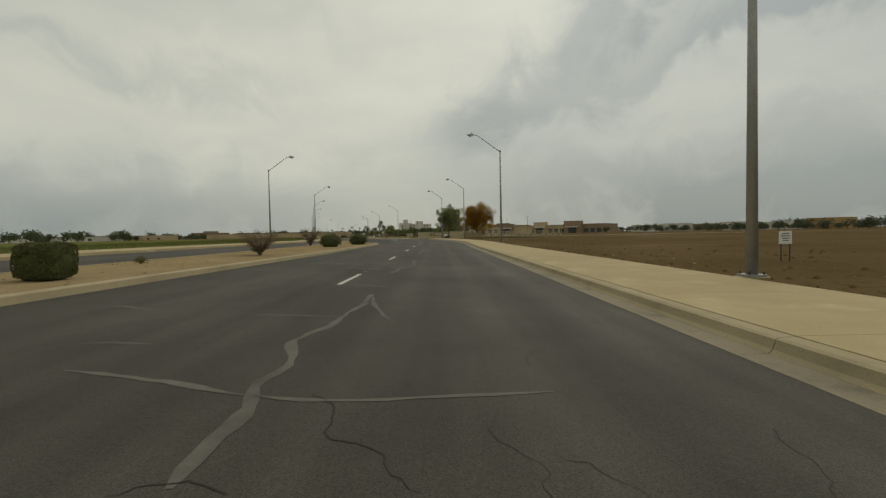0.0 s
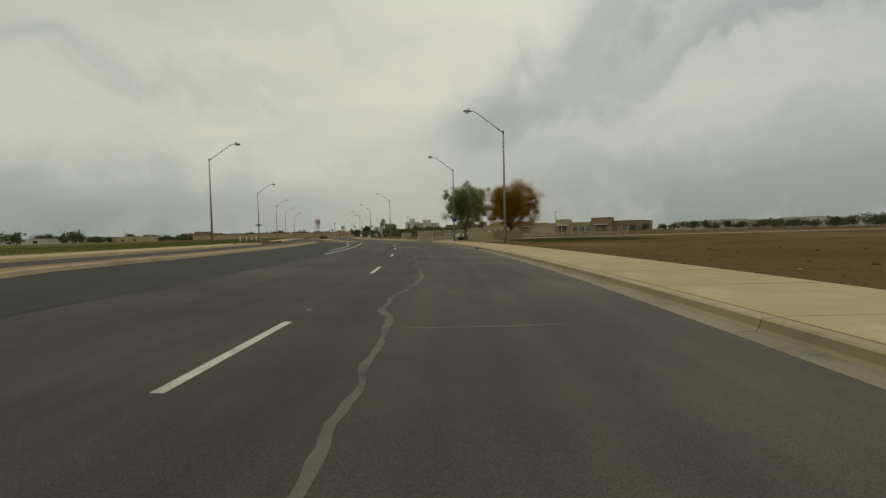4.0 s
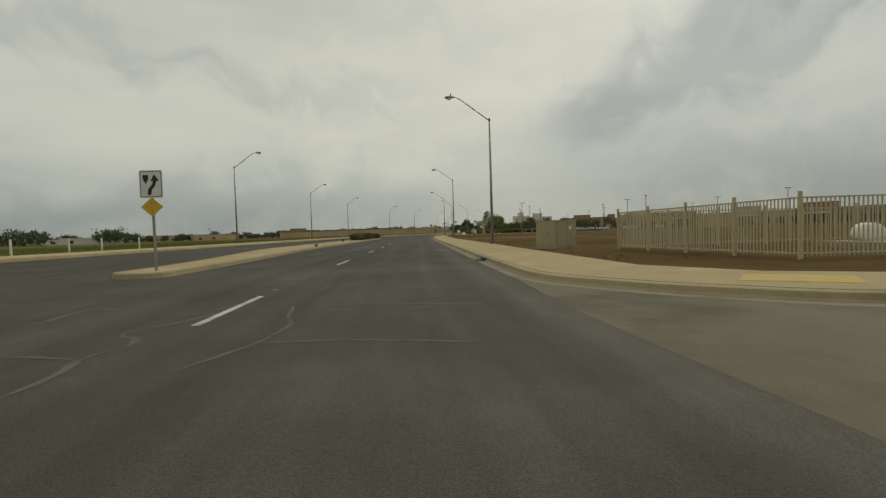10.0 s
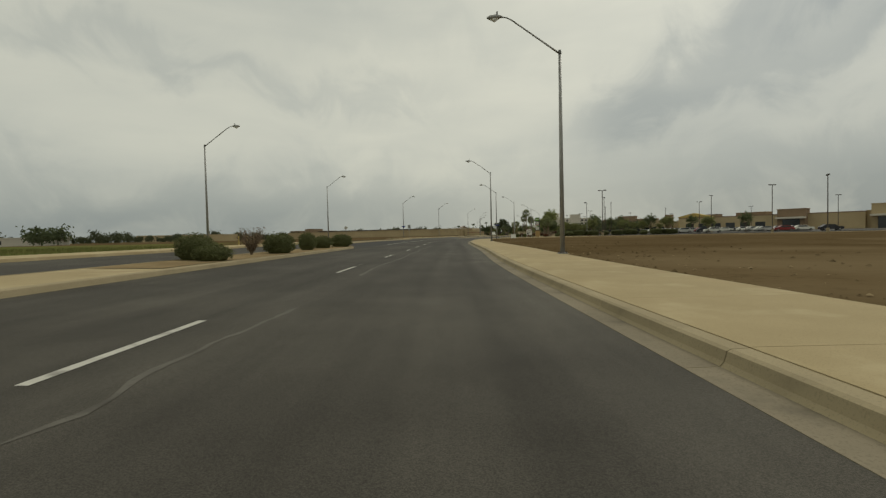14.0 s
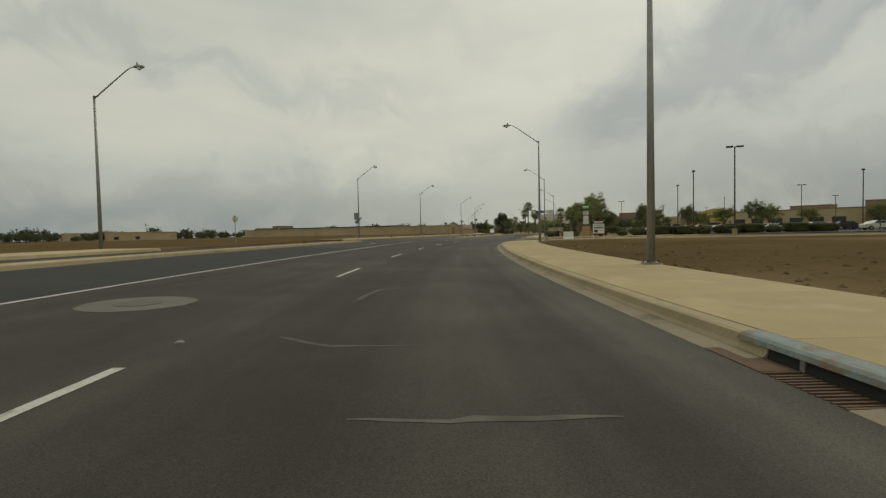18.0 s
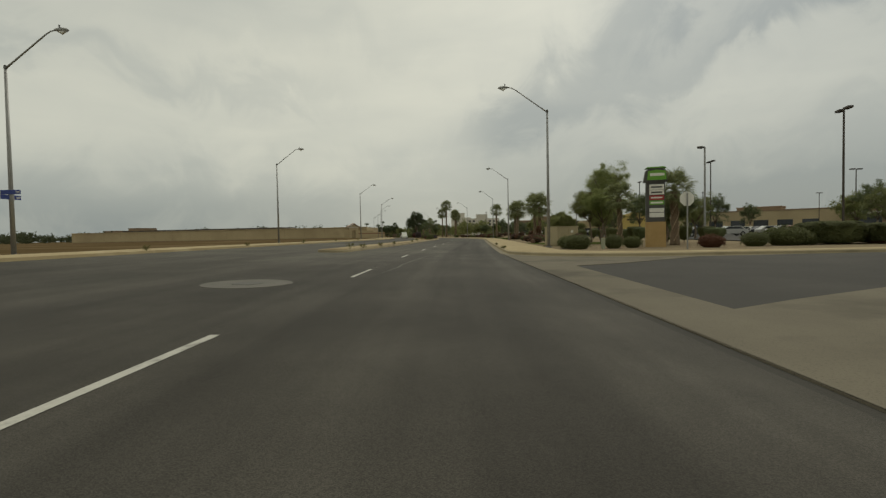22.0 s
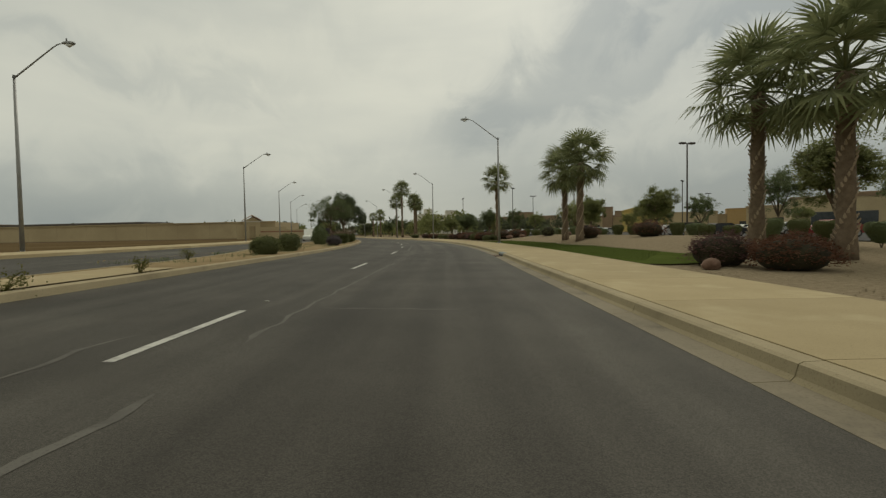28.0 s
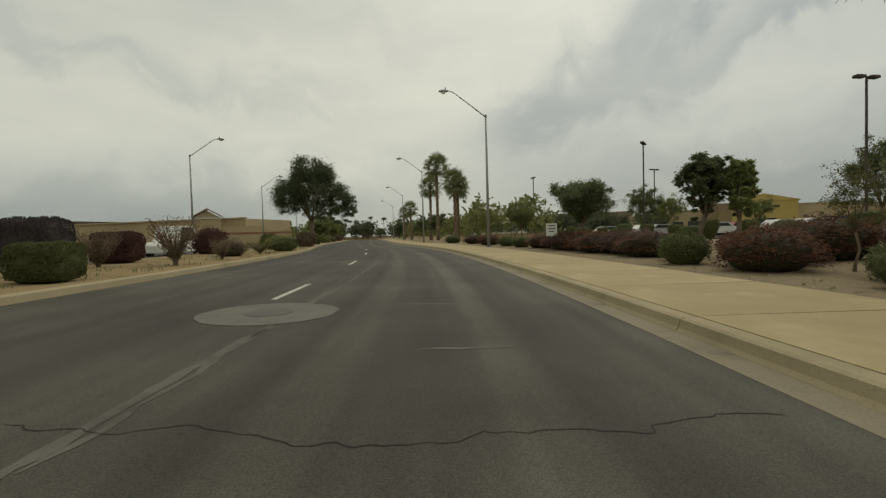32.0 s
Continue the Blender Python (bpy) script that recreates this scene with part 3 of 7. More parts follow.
KERB = [(-0.02, -0.2), (0.0, 0.004), (0.30, 0.012), (0.335, 0.05), (0.36, 0.14), (0.40, 0.158), (0.55, 0.162), (0.55, -0.2)]


def kerb_part(path, parent=None, name="kerb_length", me=None):
    """A length of kerb: paler upstand, duller gutter pan."""
    ob = part(name, sweep(path, KERB), [concrete, gutter], parent)
    w = len(KERB) - 1
    for i, f in enumerate(ob.data.polygons):
        f.material_index = 1 if i < len(ob.data.polygons) - 2 and i % w < 2 else 0
    return ob


def curve(pts, n=5):
    """A smooth ground line through points (s, o), as (x, y)."""
    p = [Vector(q) for q in pts]
    out = []
    for i in range(len(p) - 1):
        p0, p3 = p[i - 1] if i else 2 * p[0] - p[1], p[i + 2] if i + 2 < len(p) else 2 * p[-1] - p[-2]
        for j in range(n):
            u = j / n
            q = 0.5 * (2 * p[i] + (p[i + 1] - p0) * u + (2 * p0 - 5 * p[i] + 4 * p[i + 1] - p3) * u * u + (3 * p[i] - p0 - 3 * p[i + 1] + p3) * u**3)
            out.append(at(q.x, q.y).xy.to_tuple())
    return out + [at(p[-1].x, p[-1].y).xy.to_tuple()]


def beside(path, a):
    """The line a metres to the right of a path."""
    out = []
    for i, p in enumerate(path):
        d = (Vector(path[min(i + 1, len(path) - 1)]) - Vector(path[max(i - 1, 0)])).normalized()
        out.append((p[0] + a * d.y, p[1] - a * d.x))
    return out


def ground_pts(pts):
    return [at(s, o).xy.to_tuple() for s, o in pts]


def street_mouth(near, far, near_back, far_back, mouth, fill):
    """Both kerb returns of a side street, the pavement behind them and the concrete apron between."""
    rn, rf = curve(near), curve(far)
    for path, back in ((rn, near_back), (rf, far_back)):
        e = thing("kerb_return", Matrix(), "rounded concrete kerb return at a side street corner", "kerb", kind="structure")
        kerb_part(path, e, "kerb")
        w = part("pavement_corner", slab(beside(path, 0.553) + ground_pts(back), -0.1, 0.172), paving)
        tagged(w, "pale tan concrete pavement widening round the corner", "pavement", kind="structure")
    k0 = min(range(len(rn)), key=lambda i: (Vector(rn[i]) - Vector(ground_pts(mouth[:1])[0])).length)
    k1 = min(range(len(rf)), key=lambda i: (Vector(rf[i]) - Vector(ground_pts(mouth[-1:])[0])).length)
    ring = beside(rn[:k0 + 1], 0.03) + ground_pts(mouth) + beside(rf[k1:], 0.03)
    ob = part("street_apron", slab(ring, -0.1, 0.0045), apron)
    tagged(ob, "grey concrete apron across the mouth of a side street", "apron", kind="structure")
    bed = part("verge", slab(ground_pts(fill), -0.2, 0.155), dirt_pale)
    tagged(bed, "pale bare earth behind the corner pavement", "verge", kind="structure")


street_mouth([(110.8, -0.4), (112.6, -0.28), (114.4, 0.08), (115.9, 0.75), (118.2, 2.25), (120.1, 3.9), (122.0, 7.0), (124.6, 13.4), (124.9, 24)],
             [(134.5, 24), (134.4, 11.6), (134.7, 4.8), (136.4, 2.2), (138.6, 0.7), (140, 0.15), (141.3, 0)],
             [(122.6, 24), (122.4, 13.6), (117.3, 4.6), (110.8, 3.04)], [(141.3, 3.44), (138.6, 4.8), (136.6, 8), (136.6, 24)],
             [(122.1, 5.6), (122.4, 4.05), (121.8, 2.3), (121.4, 1.05), (129.2, 1.15), (131.0, 2.6), (134.5, 5.6)],
             [(117.0, 4.6), (122.45, 13.6), (122.65, 100), (116.7, 100), (116.7, 12)])
street_mouth([(278.55, 0), (281.2, 0.15), (283.4, 0.9), (284.9, 1.5), (287.2, 3.2), (290.2, 6.9), (295.3, 14.4), (295.6, 24)],
             [(303.2, 24), (303.0, 8.3), (303.3, 5.2), (304.7, 2.1), (306.6, 0.65), (308.2, 0.12), (309.05, 0)],
             [(293.4, 24), (292.9, 14.4), (285.2, 4.3), (278.55, 3.44)], [(309.05, 3.44), (306.8, 4.6), (305.4, 8), (305.4, 24)],
             [(291.2, 7.3), (290.7, 5.85), (289.3, 3.1), (288.4, 1.55), (298.0, 1.72), (299.2, 3.93), (303.0, 8.6)],
             [(285.0, 4.3), (292.95, 14.4), (293.45, 100), (285.7, 100), (285.7, 12)])

for pts, mt in (([(136.65, 8), (136.65, 101), (141.5, 101), (141.5, 3.6), (138.6, 4.85)], dirt), ([(305.45, 8), (305.45, 101), (309.5, 101), (309.5, 3.6), (306.8, 4.65)], gravel)):
    bed = part("verge", slab(ground_pts(pts), -0.2, 0.15), mt)
    tagged(bed, "bare ground behind the far corner pavement", "verge", kind="structure")


def valley(name, right, left, label):
    """A thin concrete strip on the asphalt between two lines of (s, o)."""
    verts = [at(s, o, -0.02 * min(o, 0) + 0.007) for s, o in right + left[::-1]]
    bm = bmesh.new()
    bmesh.ops.triangulate(bm, faces=[bm.faces.new([bm.verts.new(v) for v in verts])])
    for f in bm.faces:
        f.normal_update()
        if f.normal.z < 0:
            f.normal_flip()
    return tagged(part(name, bm, apron), label, "gutter", kind="structure")


valley("valley_gutter", [(110.0, 0.02), (114, 0.02), (120, 0.02), (131, 0.02)], [(110.0, 0.0), (111, -0.42), (112, -0.42), (113, -0.44), (117, -0.6), (120.5, -0.68), (124.5, -0.38), (131, 0.0)], "grey concrete valley gutter across the street mouth")


# ---- medians ----
def median(name, right, left, top, label):
    """A raised island between two lists of (s, o): its edge towards the camera's lanes, and the far edge."""
    length = max(right[-1][0] - right[0][0], left[-1][0] - left[0][0])
    count = max(5, int(length / 2.5))

    def smooth(pts):
        out = []
        for i in range(count):
            s = pts[0][0] + (pts[-1][0] - pts[0][0]) * i / (count - 1)
            k = max(j for j in range(len(pts) - 1) if pts[j][0] <= s + 1e-6)
            u = (s - pts[k][0]) / (pts[k + 1][0] - pts[k][0])
            out.append((s, pts[k][1] + (pts[k + 1][1] - pts[k][1]) * u * u * (3 - 2 * u)))
        return out
    r, l = smooth(right), smooth(left)[::-1]

    def nose(a, b, sgn):
        m, rad = ((a[0] + b[0]) / 2, (a[1] + b[1]) / 2), abs(a[1] - b[1]) / 2
        k = 1 if a[1] > b[1] else -1
        return [(m[0] + sgn * min(rad, 1.5) * math.sin(math.pi * i / 8), m[1] + k * rad * math.cos(math.pi * i / 8)) for i in range(1, 8)]
    ring = r + nose(r[-1], l[0], 1) + l + nose(l[-1], r[0], -1)
    pts = []
    for s, o in ring:
        p = at(s, o)
        pts.append((p.x, p.y, -0.02 * o))
    e = thing(name, Matrix(), label, "median", kind="structure")
    verts, faces = [], []
    n = len(pts)
    sec = [(0.0, -0.1), (0.0, 0.0), (0.03, 0.13), (0.07, 0.155), (0.20, 0.158), (0.20, 0.05)]
    for i in range(n):
        d = (Vector(pts[(i + 1) % n][:2]) - Vector(pts[i - 1][:2])).normalized()
        for a, z in sec:
            verts.append((pts[i][0] - a * d.y, pts[i][1] + a * d.x, pts[i][2] + z))
    w = len(sec)
    for i in range(n):
        for k in range(w - 1):
            a, b = i * w + k, ((i + 1) % n) * w + k
            faces.append((a, b, b + 1, a + 1))
    k = raw("kerb", verts, faces, concrete, e)
    bm = bmesh.new()
    bm.from_mesh(k.data)
    bmesh.ops.recalc_face_normals(bm, faces=bm.faces)
    bm.to_mesh(k.data)
    bm.free()
    # the filling: strips between the two inner edges
    cap = [(v[0], v[1], v[2] - 0.012) for v in verts[4::w]]
    bm = bmesh.new()
    vs = [bm.verts.new(c) for c in cap]
    c = count
    for i in range(c - 1):
        bm.faces.new((vs[i], vs[i + 1], vs[2 * c + 5 - i], vs[2 * c + 6 - i]))
    bm.faces.new(vs[c - 1:c + 8])
    bm.faces.new(vs[2 * c + 6:] + vs[:1])
    bmesh.ops.recalc_face_normals(bm, faces=bm.faces)
    part("surface", bm, top, e)
    return e


median("median", [(-80, -9.3), (5, -9.45), (30, -9.0), (48, -9.1), (62, -14.9), (90, -14.9), (115, -15.2)], [(-80, -13.6), (35, -13.6), (60, -16.0), (115, -16.3)], dirt_pale, "long raised median of pale dirt edged with a concrete kerb")
median("traffic_island", [(117.5, -11.3), (122.5, -9.5), (126.5, -9.0)], [(119.5, -12.2), (126, -13.6), (131.5, -14.6)], paving, "low paved island in the middle of the crossing")
median("median", [(142.7, -9.05), (165, -9.95), (195, -9.95), (222, -10.2), (236, -15.2), (260, -15.6), (284, -15.6)], [(142.7, -10.5), (165, -12.9), (222, -12.9), (240, -16.6), (284, -16.8)], paving, "long raised median paved with pale concrete")
median("median", [(311, -9.4), (330, -9.0), (360, -9.3), (400, -9.5), (430, -9.6), (540, -9.6)], [(311, -11.5), (345, -11.4), (366, -11.8), (388, -15.0), (540, -15.2)], dirt_pale, "raised planted median of pale gravel with a concrete kerb")
cover = ribbon("median_paving", 312, 364, [(-11.2, 0.392), (-9.6, 0.362)], paving)
tagged(cover, "pale concrete paving on the narrow part of the median", "paving", kind="structure")
planting = ribbon("median_bed", 197, 224, [(-12.65, 0.412), (-10.35, 0.368)], dirt_pale)
tagged(planting, "pale dirt planting bed in the median", "planting bed", kind="structure")
for a, b in ((-80, 106), (136, 262), (290, 470)):
    ks = ribbon("kerb_far", a, b, [(-20.6, 0.40), (-20.63, 0.56), (-20.9, 0.575), (-24.1, 0.60), (-24.1, 0.3)], paving)
    tagged(ks, "pale concrete kerb and pavement along the far lanes", "pavement", kind="structure")


# ---- road markings ----
def stripe(name, s0, o0, s1, o1, wide, lift=0.004, material=None, label="", parent=None):
    n = max(2, int(abs(s1 - s0) / 2.5) + 1)
    verts, faces = [], []
    for i in range(n):
        t = i / (n - 1)
        o = o0 + (o1 - o0) * t
        for k in (-wide / 2, wide / 2):
            verts.append(at(s0 + (s1 - s0) * t, o + k, -0.02 * (o + k) + lift))
        if i:
            a = 2 * i - 2
            faces.append((a, a + 1, a + 3, a + 2))
    ob = raw(name, verts, faces, material or paint, parent)
    return tagged(ob, label or "worn white painted line on the asphalt", "road marking", kind="structure")


DASHES = {0: 10.1, 2: 30.5, 6: 71.0, 7: 82.0, 9: 102.9, 10: 114.4, 11: 124.5, 13: 146.6, 14: 157.1, 15: 166.6, 16: 176.1, 18: 197.2, 21: 225.4, 23: 246.6, 24: 255.9, 25: 265.3, 26: 274.6, 27: 283.9, 28: 293.7, 29: 304.5, 30: 314.0, 31: 323.8, 34: 355.3, 37: 387.1, 38: 397.3, 39: 406.8, 50: 518.0}
for n in range(-4, 50):
    s = float(np.interp(n, list(DASHES), list(DASHES.values()))) if n >= 0 else 9.0 + 10.5 * n
    u, v = (float(np.interp(q, [0, 34, 60, 80, 106, 124, 146], [-5.0, -4.9, -5.2, -5.62, -5.57, -5.3, -5.2])) for q in (s, s + 2.7))
    stripe("lane_dash", s, u, s + 2.7, v, 0.11, label="white painted lane dash")
# raised white studs just past every second dash
stud = mesh_of("road_stud", bx(-0.04, 0.04, -0.04, 0.04, -0.01, 0.015, bevel=0.010), old_paint)
for n in range(0, 40, 2):
    s = float(np.interp(n, list(DASHES), list(DASHES.values()))) + 3.6
    o = float(np.interp(s, [0, 34, 60, 80, 106, 124, 146], [-5.0, -4.9, -5.2, -5.62, -5.57, -5.3, -5.2]))
    p = at(s, o)
    q = tagged(part("road_stud", stud, None), "small raised white road stud", "road stud", "road studs")
    q.matrix_basis = pose(p.x, p.y, -0.02 * o, 0, 0, turn(s))
stripe("turn_lane_line", 74, -9.2, 116, -9.2, 0.15, 0.012)
stripe("turn_lane_line", 80, -9.85, 94, -9.95, 0.12, 0.012)
stripe("turn_lane_line", 94, -9.95, 102, -10.7, 0.12, 0.012)
stripe("turn_lane_line", 102, -10.7, 109, -10.9, 0.12, 0.012)
stripe("turn_lane_line", 237, -9.4, 268, -9.35, 0.14, 0.012)
stripe("turn_lane_line", 268, -9.35, 285, -10.0, 0.14, 0.012)
for s, o in ((102.5, -10.1), (109.0, -10.2), (115.5, -10.6), (279, -12.2)):
    pts = [(-0.06, -1.2), (0.06, -1.2), (0.06, 0.0), (0.28, 0.0), (0.28, 0.2), (-0.3, 0.5), (-0.75, 0.1), (-0.3, -0.3), (-0.3, -0.05), (-0.06, -0.15)]
    bm = bmesh.new()
    vs = [bm.verts.new((at(s + y, o + x).x, at(s + y, o + x).y, -0.02 * (o + x) + 0.013)) for x, y in pts]
    bmesh.ops.triangulate(bm, faces=[bm.faces.new(vs)])
    tagged(part("turn_arrow", bm, paint), "white painted turn arrow", "road marking", kind="structure")


def crack(pts, wide=0.11, material=None, name="crack_seal", label="pale sealant band along a crack in the asphalt"):
    """A band along (s, o) points that wanders a little and swells and thins."""
    p = [Vector(q) for q in pts]
    seed = pts[0][0] * 3.1 + len(pts)
    fine = []
    for i in range(len(p) - 1):
        p0, p3 = p[i - 1] if i else 2 * p[0] - p[1], p[i + 2] if i + 2 < len(p) else 2 * p[-1] - p[-2]
        n = max(2, int((p[i + 1] - p[i]).length / (0.15 if wide > 0.03 else 0.05)))
        for j in range(n):
            u = j / n
            q = 0.5 * (2 * p[i] + (p[i + 1] - p0) * u + (2 * p0 - 5 * p[i] + 4 * p[i + 1] - p3) * u * u + (3 * p[i] - p0 - 3 * p[i + 1] + p3) * u**3)
            w = Vector((noise.noise((q.x * 1.6, q.y * 1.6, seed)), noise.noise((q.x * 1.6, q.y * 1.6, seed + 9)))) * 0.07 + Vector((noise.noise((q.x * 6, q.y * 6, seed)), noise.noise((q.x * 6, q.y * 6, seed + 9)))) * 0.03
            fine.append(q + w)
    if wide < 0.03:
        # open cracks are jagged
        fine = [q + Vector((noise.noise((q.x * 2.4, q.y * 2.4, 4)), noise.noise((q.x * 2.4, q.y * 2.4, 8)))) * 0.12 + Vector((noise.noise((q.x * 11, q.y * 11, 4)), noise.noise((q.x * 11, q.y * 11, 8)))) * 0.05 for q in fine]
    fine.append(p[-1])
    verts, faces = [], []
    for i, q in enumerate(fine):
        d = (fine[min(i + 1, len(fine) - 1)] - fine[max(i - 1, 0)]).normalized()
        base = wide * (0.42 + 0.30 * noise.noise((q.x * 2.3, q.y * 2.3, seed))) * min(1, 0.25 + 0.4 * min(i, len(fine) - 1 - i))
        for g in (-1, 1):
            k = g * base * (1 + 0.7 * noise.noise((q.x * 6.1, q.y * 6.1, seed + 5 * g)))
            s, o = q.x - k * d.y, q.y + k * d.x
            verts.append(at(s, o, -0.02 * o + 0.003))
        if i:
            faces.append((2 * i - 2, 2 * i - 1, 2 * i + 1, 2 * i))
    ob = raw(name, verts, faces, material or seal)
    return tagged(ob, label, "road crack", kind="structure")


for line in (
        [(63.42, -3.95), (63.78, -4.1), (64.57, -4.19), (65.0, -4.0), (65.76, -4.17), (66.24, -3.82), (66.9, -3.92), (67.54, -4.52), (68.54, -4.25), (71.14, -4.23)],
        [(117.25, -3.19), (117.88, -3.22), (118.36, -3.33), (118.8, -3.68), (119.9, -3.95), (120.67, -4.17), (120.95, -3.93), (122.46, -4.05)],
        [(224.07, -4.24), (224.54, -4.31), (225.69, -4.11), (227.04, -4.2), (228.37, -4.12), (231.76, -4.14)],
        [(294.89, -4.61), (295.55, -4.58), (296.6, -4.51), (297.42, -4.46), (298.66, -4.46), (301.52, -4.33), (305.93, -3.99)],
        [(377.76, -4.86), (378.07, -4.73), (378.75, -4.75), (380.42, -4.51), (381.39, -4.54), (385.09, -4.58), (391.79, -4.47)],
        [(390.39, -4.44), (391.11, -4.4), (393.02, -4.54), (394.99, -4.52), (397.6, -4.49), (408.14, -4.47)]):
    crack(line, 0.105)
for line in (
        [(1.74, -3.96), (2.27, -3.98), (2.77, -3.95), (3.17, -4.09), (3.7, -4.03), (4.53, -4.22), (5.43, -4.09), (6.78, -4.0), (8.52, -3.96)],
        [(13.22, -4.12), (13.59, -4.15), (13.87, -4.07), (14.18, -4.02), (14.56, -4.1), (14.98, -4.08), (15.47, -3.99), (15.76, -3.8), (16.13, -3.74), (16.82, -3.67), (17.39, -3.68), (18.64, -3.82), (20.07, -3.76)],
        [(24.82, -3.43), (25.07, -3.41), (25.37, -3.42), (25.52, -3.51), (25.69, -3.76), (25.99, -3.99), (26.49, -4.17), (26.71, -4.02), (27.2, -3.87), (27.86, -3.92), (28.64, -3.89), (29.46, -3.81), (30.24, -3.49), (30.89, -3.8), (32.56, -3.73), (33.69, -3.58), (35.46, -3.8)],
        [(76.29, -4.7), (76.53, -4.73), (76.84, -4.71), (77.13, -4.68), (77.52, -4.67), (77.9, -4.86), (78.37, -5.07), (78.46, -5.3)],
        [(78.04, -4.8), (78.54, -4.66), (79.21, -4.68), (79.95, -4.74), (80.63, -4.65), (81.03, -4.16), (82.33, -3.54), (83.53, -3.52), (84.82, -3.92)],
        [(79.93, -8.63), (80.15, -8.3), (79.72, -7.66), (79.16, -7.1), (78.6, -6.93), (78.33, -6.81), (78.2, -6.44), (78.4, -6.39), (79.14, -6.61), (79.86, -6.53), (81.03, -6.52), (81.37, -6.33)],
        [(89.72, -4.48), (89.92, -4.48), (90.05, -4.5), (90.23, -4.39), (90.44, -4.27), (90.73, -4.27), (91.18, -4.39), (91.52, -4.38), (91.76, -4.2), (92.36, -4.34), (92.86, -4.45), (93.16, -4.28), (93.41, -3.91), (93.76, -3.5), (94.5, -3.37), (95.65, -3.46), (96.81, -3.54), (98.18, -4.13)]):
    crack(line, 0.105)
for line in (
        [(90.05, -4.5), (90.3, -4.72), (90.47, -4.99), (90.58, -5.3), (90.74, -5.75), (90.94, -6.14), (91.3, -6.76)],
        [(91.76, -4.2), (91.72, -3.91), (91.58, -3.58), (91.16, -3.46), (90.87, -3.41), (90.54, -3.48), (90.32, -3.61), (90.07, -3.77), (89.91, -3.91), (89.76, -4.08)],
        [(103.32, -4.56), (103.52, -4.48), (103.64, -4.31), (103.61, -4.08), (103.53, -3.87), (103.67, -3.81), (103.94, -3.76), (104.28, -3.77), (104.6, -3.82), (104.72, -3.71), (104.72, -3.59)],
        [(104.72, -3.59), (105.16, -3.74), (105.42, -3.9), (105.62, -4.28), (105.96, -4.5), (106.27, -4.68), (106.33, -5.23), (106.4, -5.74), (106.35, -6.18), (106.51, -6.69), (106.69, -6.9)],
        [(104.75, -2.84), (105.29, -2.86), (105.77, -2.92), (106.55, -2.94), (106.87, -3.07), (107.64, -2.9), (108.1, -2.65), (108.64, -2.53), (109.67, -2.73)],
        [(45.0, -3.6), (46.5, -3.9), (47.3, -3.5), (49, -3.7), (53, -3.8), (55, -4.1), (59, -3.8), (62.5, -3.9)],
        [(196, -4.3), (200, -4.4), (206, -4.2), (212, -4.4), (216, -4.3), (219, -4.5), (223, -4.2)]):
    crack(line, 0.105)
for line in (
        [(330, -4.3), (336, -4.4), (341, -4.2), (348, -4.4), (354.5, -4.3)],):
    crack(line, 0.105)
for line in (
        [(66.26, -8.46), (67.39, -8.31), (68.55, -7.98), (71.41, -7.84)],
        [(67.88, -8.13), (67.64, -5.71), (67.65, -3.77)],
        [(69.25, -6.64), (68.43, -5.73), (67.59, -5.69)],
        [(118.33, -3.29), (118.4, -2.76), (118.57, -2.34), (118.9, -1.3)],
        [(118.38, -2.75), (117.93, -2.94), (117.24, -3.06)],
        [(121.77, -3.25), (122.81, -3.05), (125.21, -2.72), (128.55, -2.57)],
        [(118.36, -3.34), (117.89, -3.39), (117.44, -3.21)]):
    crack(line, 0.07)
for line in (
        [(148.9, -2.91), (148.8, -2.34), (148.55, -1.22)],
        [(159.27, -3.97), (159.94, -4.0), (161.13, -3.85), (162.66, -4.08), (164.42, -4.25)],
        [(167.96, -6.96), (168.63, -5.8), (174.28, -5.85), (183.27, -5.85)],
        [(172.68, -4.4), (173.23, -4.34), (173.88, -4.39), (174.31, -4.54), (174.7, -4.33)],
        [(175.16, -3.91), (175.17, -2.55), (174.88, -1.32)],
        [(174.07, -5.96), (175.77, -5.93), (179.79, -5.85), (184.36, -5.86)],
        [(185.61, -4.41), (186.25, -4.29), (186.97, -4.44), (188.23, -4.39), (190.43, -4.29)]):
    crack(line, 0.07)
for line in (
        [(237.6, -3.14), (237.59, -2.48), (237.63, -1.44)],
        [(239.86, -4.31), (239.42, -3.66), (239.44, -2.71)],
        [(242.45, -3.93), (244.05, -3.67), (244.42, -2.62)],
        [(265.4, -3.86), (265.25, -2.33), (265.0, -1.92), (265.01, -0.99)],
        [(356.04, -4.32), (358.24, -4.4), (361.29, -4.35), (368.94, -4.21)],
        [(358.24, -4.15), (358.18, -2.04)],
        [(354.77, -5.68), (355.67, -5.73), (356.37, -5.65)]):
    crack(line, 0.07)
for line in (
        [(381.09, -3.47), (380.76, -2.27)],
        [(378.2, -5.24), (378.92, -5.26), (380.44, -4.87), (381.39, -4.58)],
        [(389.93, -5.15), (390.54, -5.13), (393.64, -4.82)],
        [(390.31, -5.0), (390.2, -4.55), (389.65, -4.46)],
        [(400.56, -4.44), (401.27, -4.38), (402.59, -4.4), (404.01, -4.44), (404.27, -4.25)],
        [(406.75, -4.39), (410.52, -4.33), (419.49, -4.26)],
        [(402.96, -2.65), (402.99, -1.58)]):
    crack(line, 0.07)
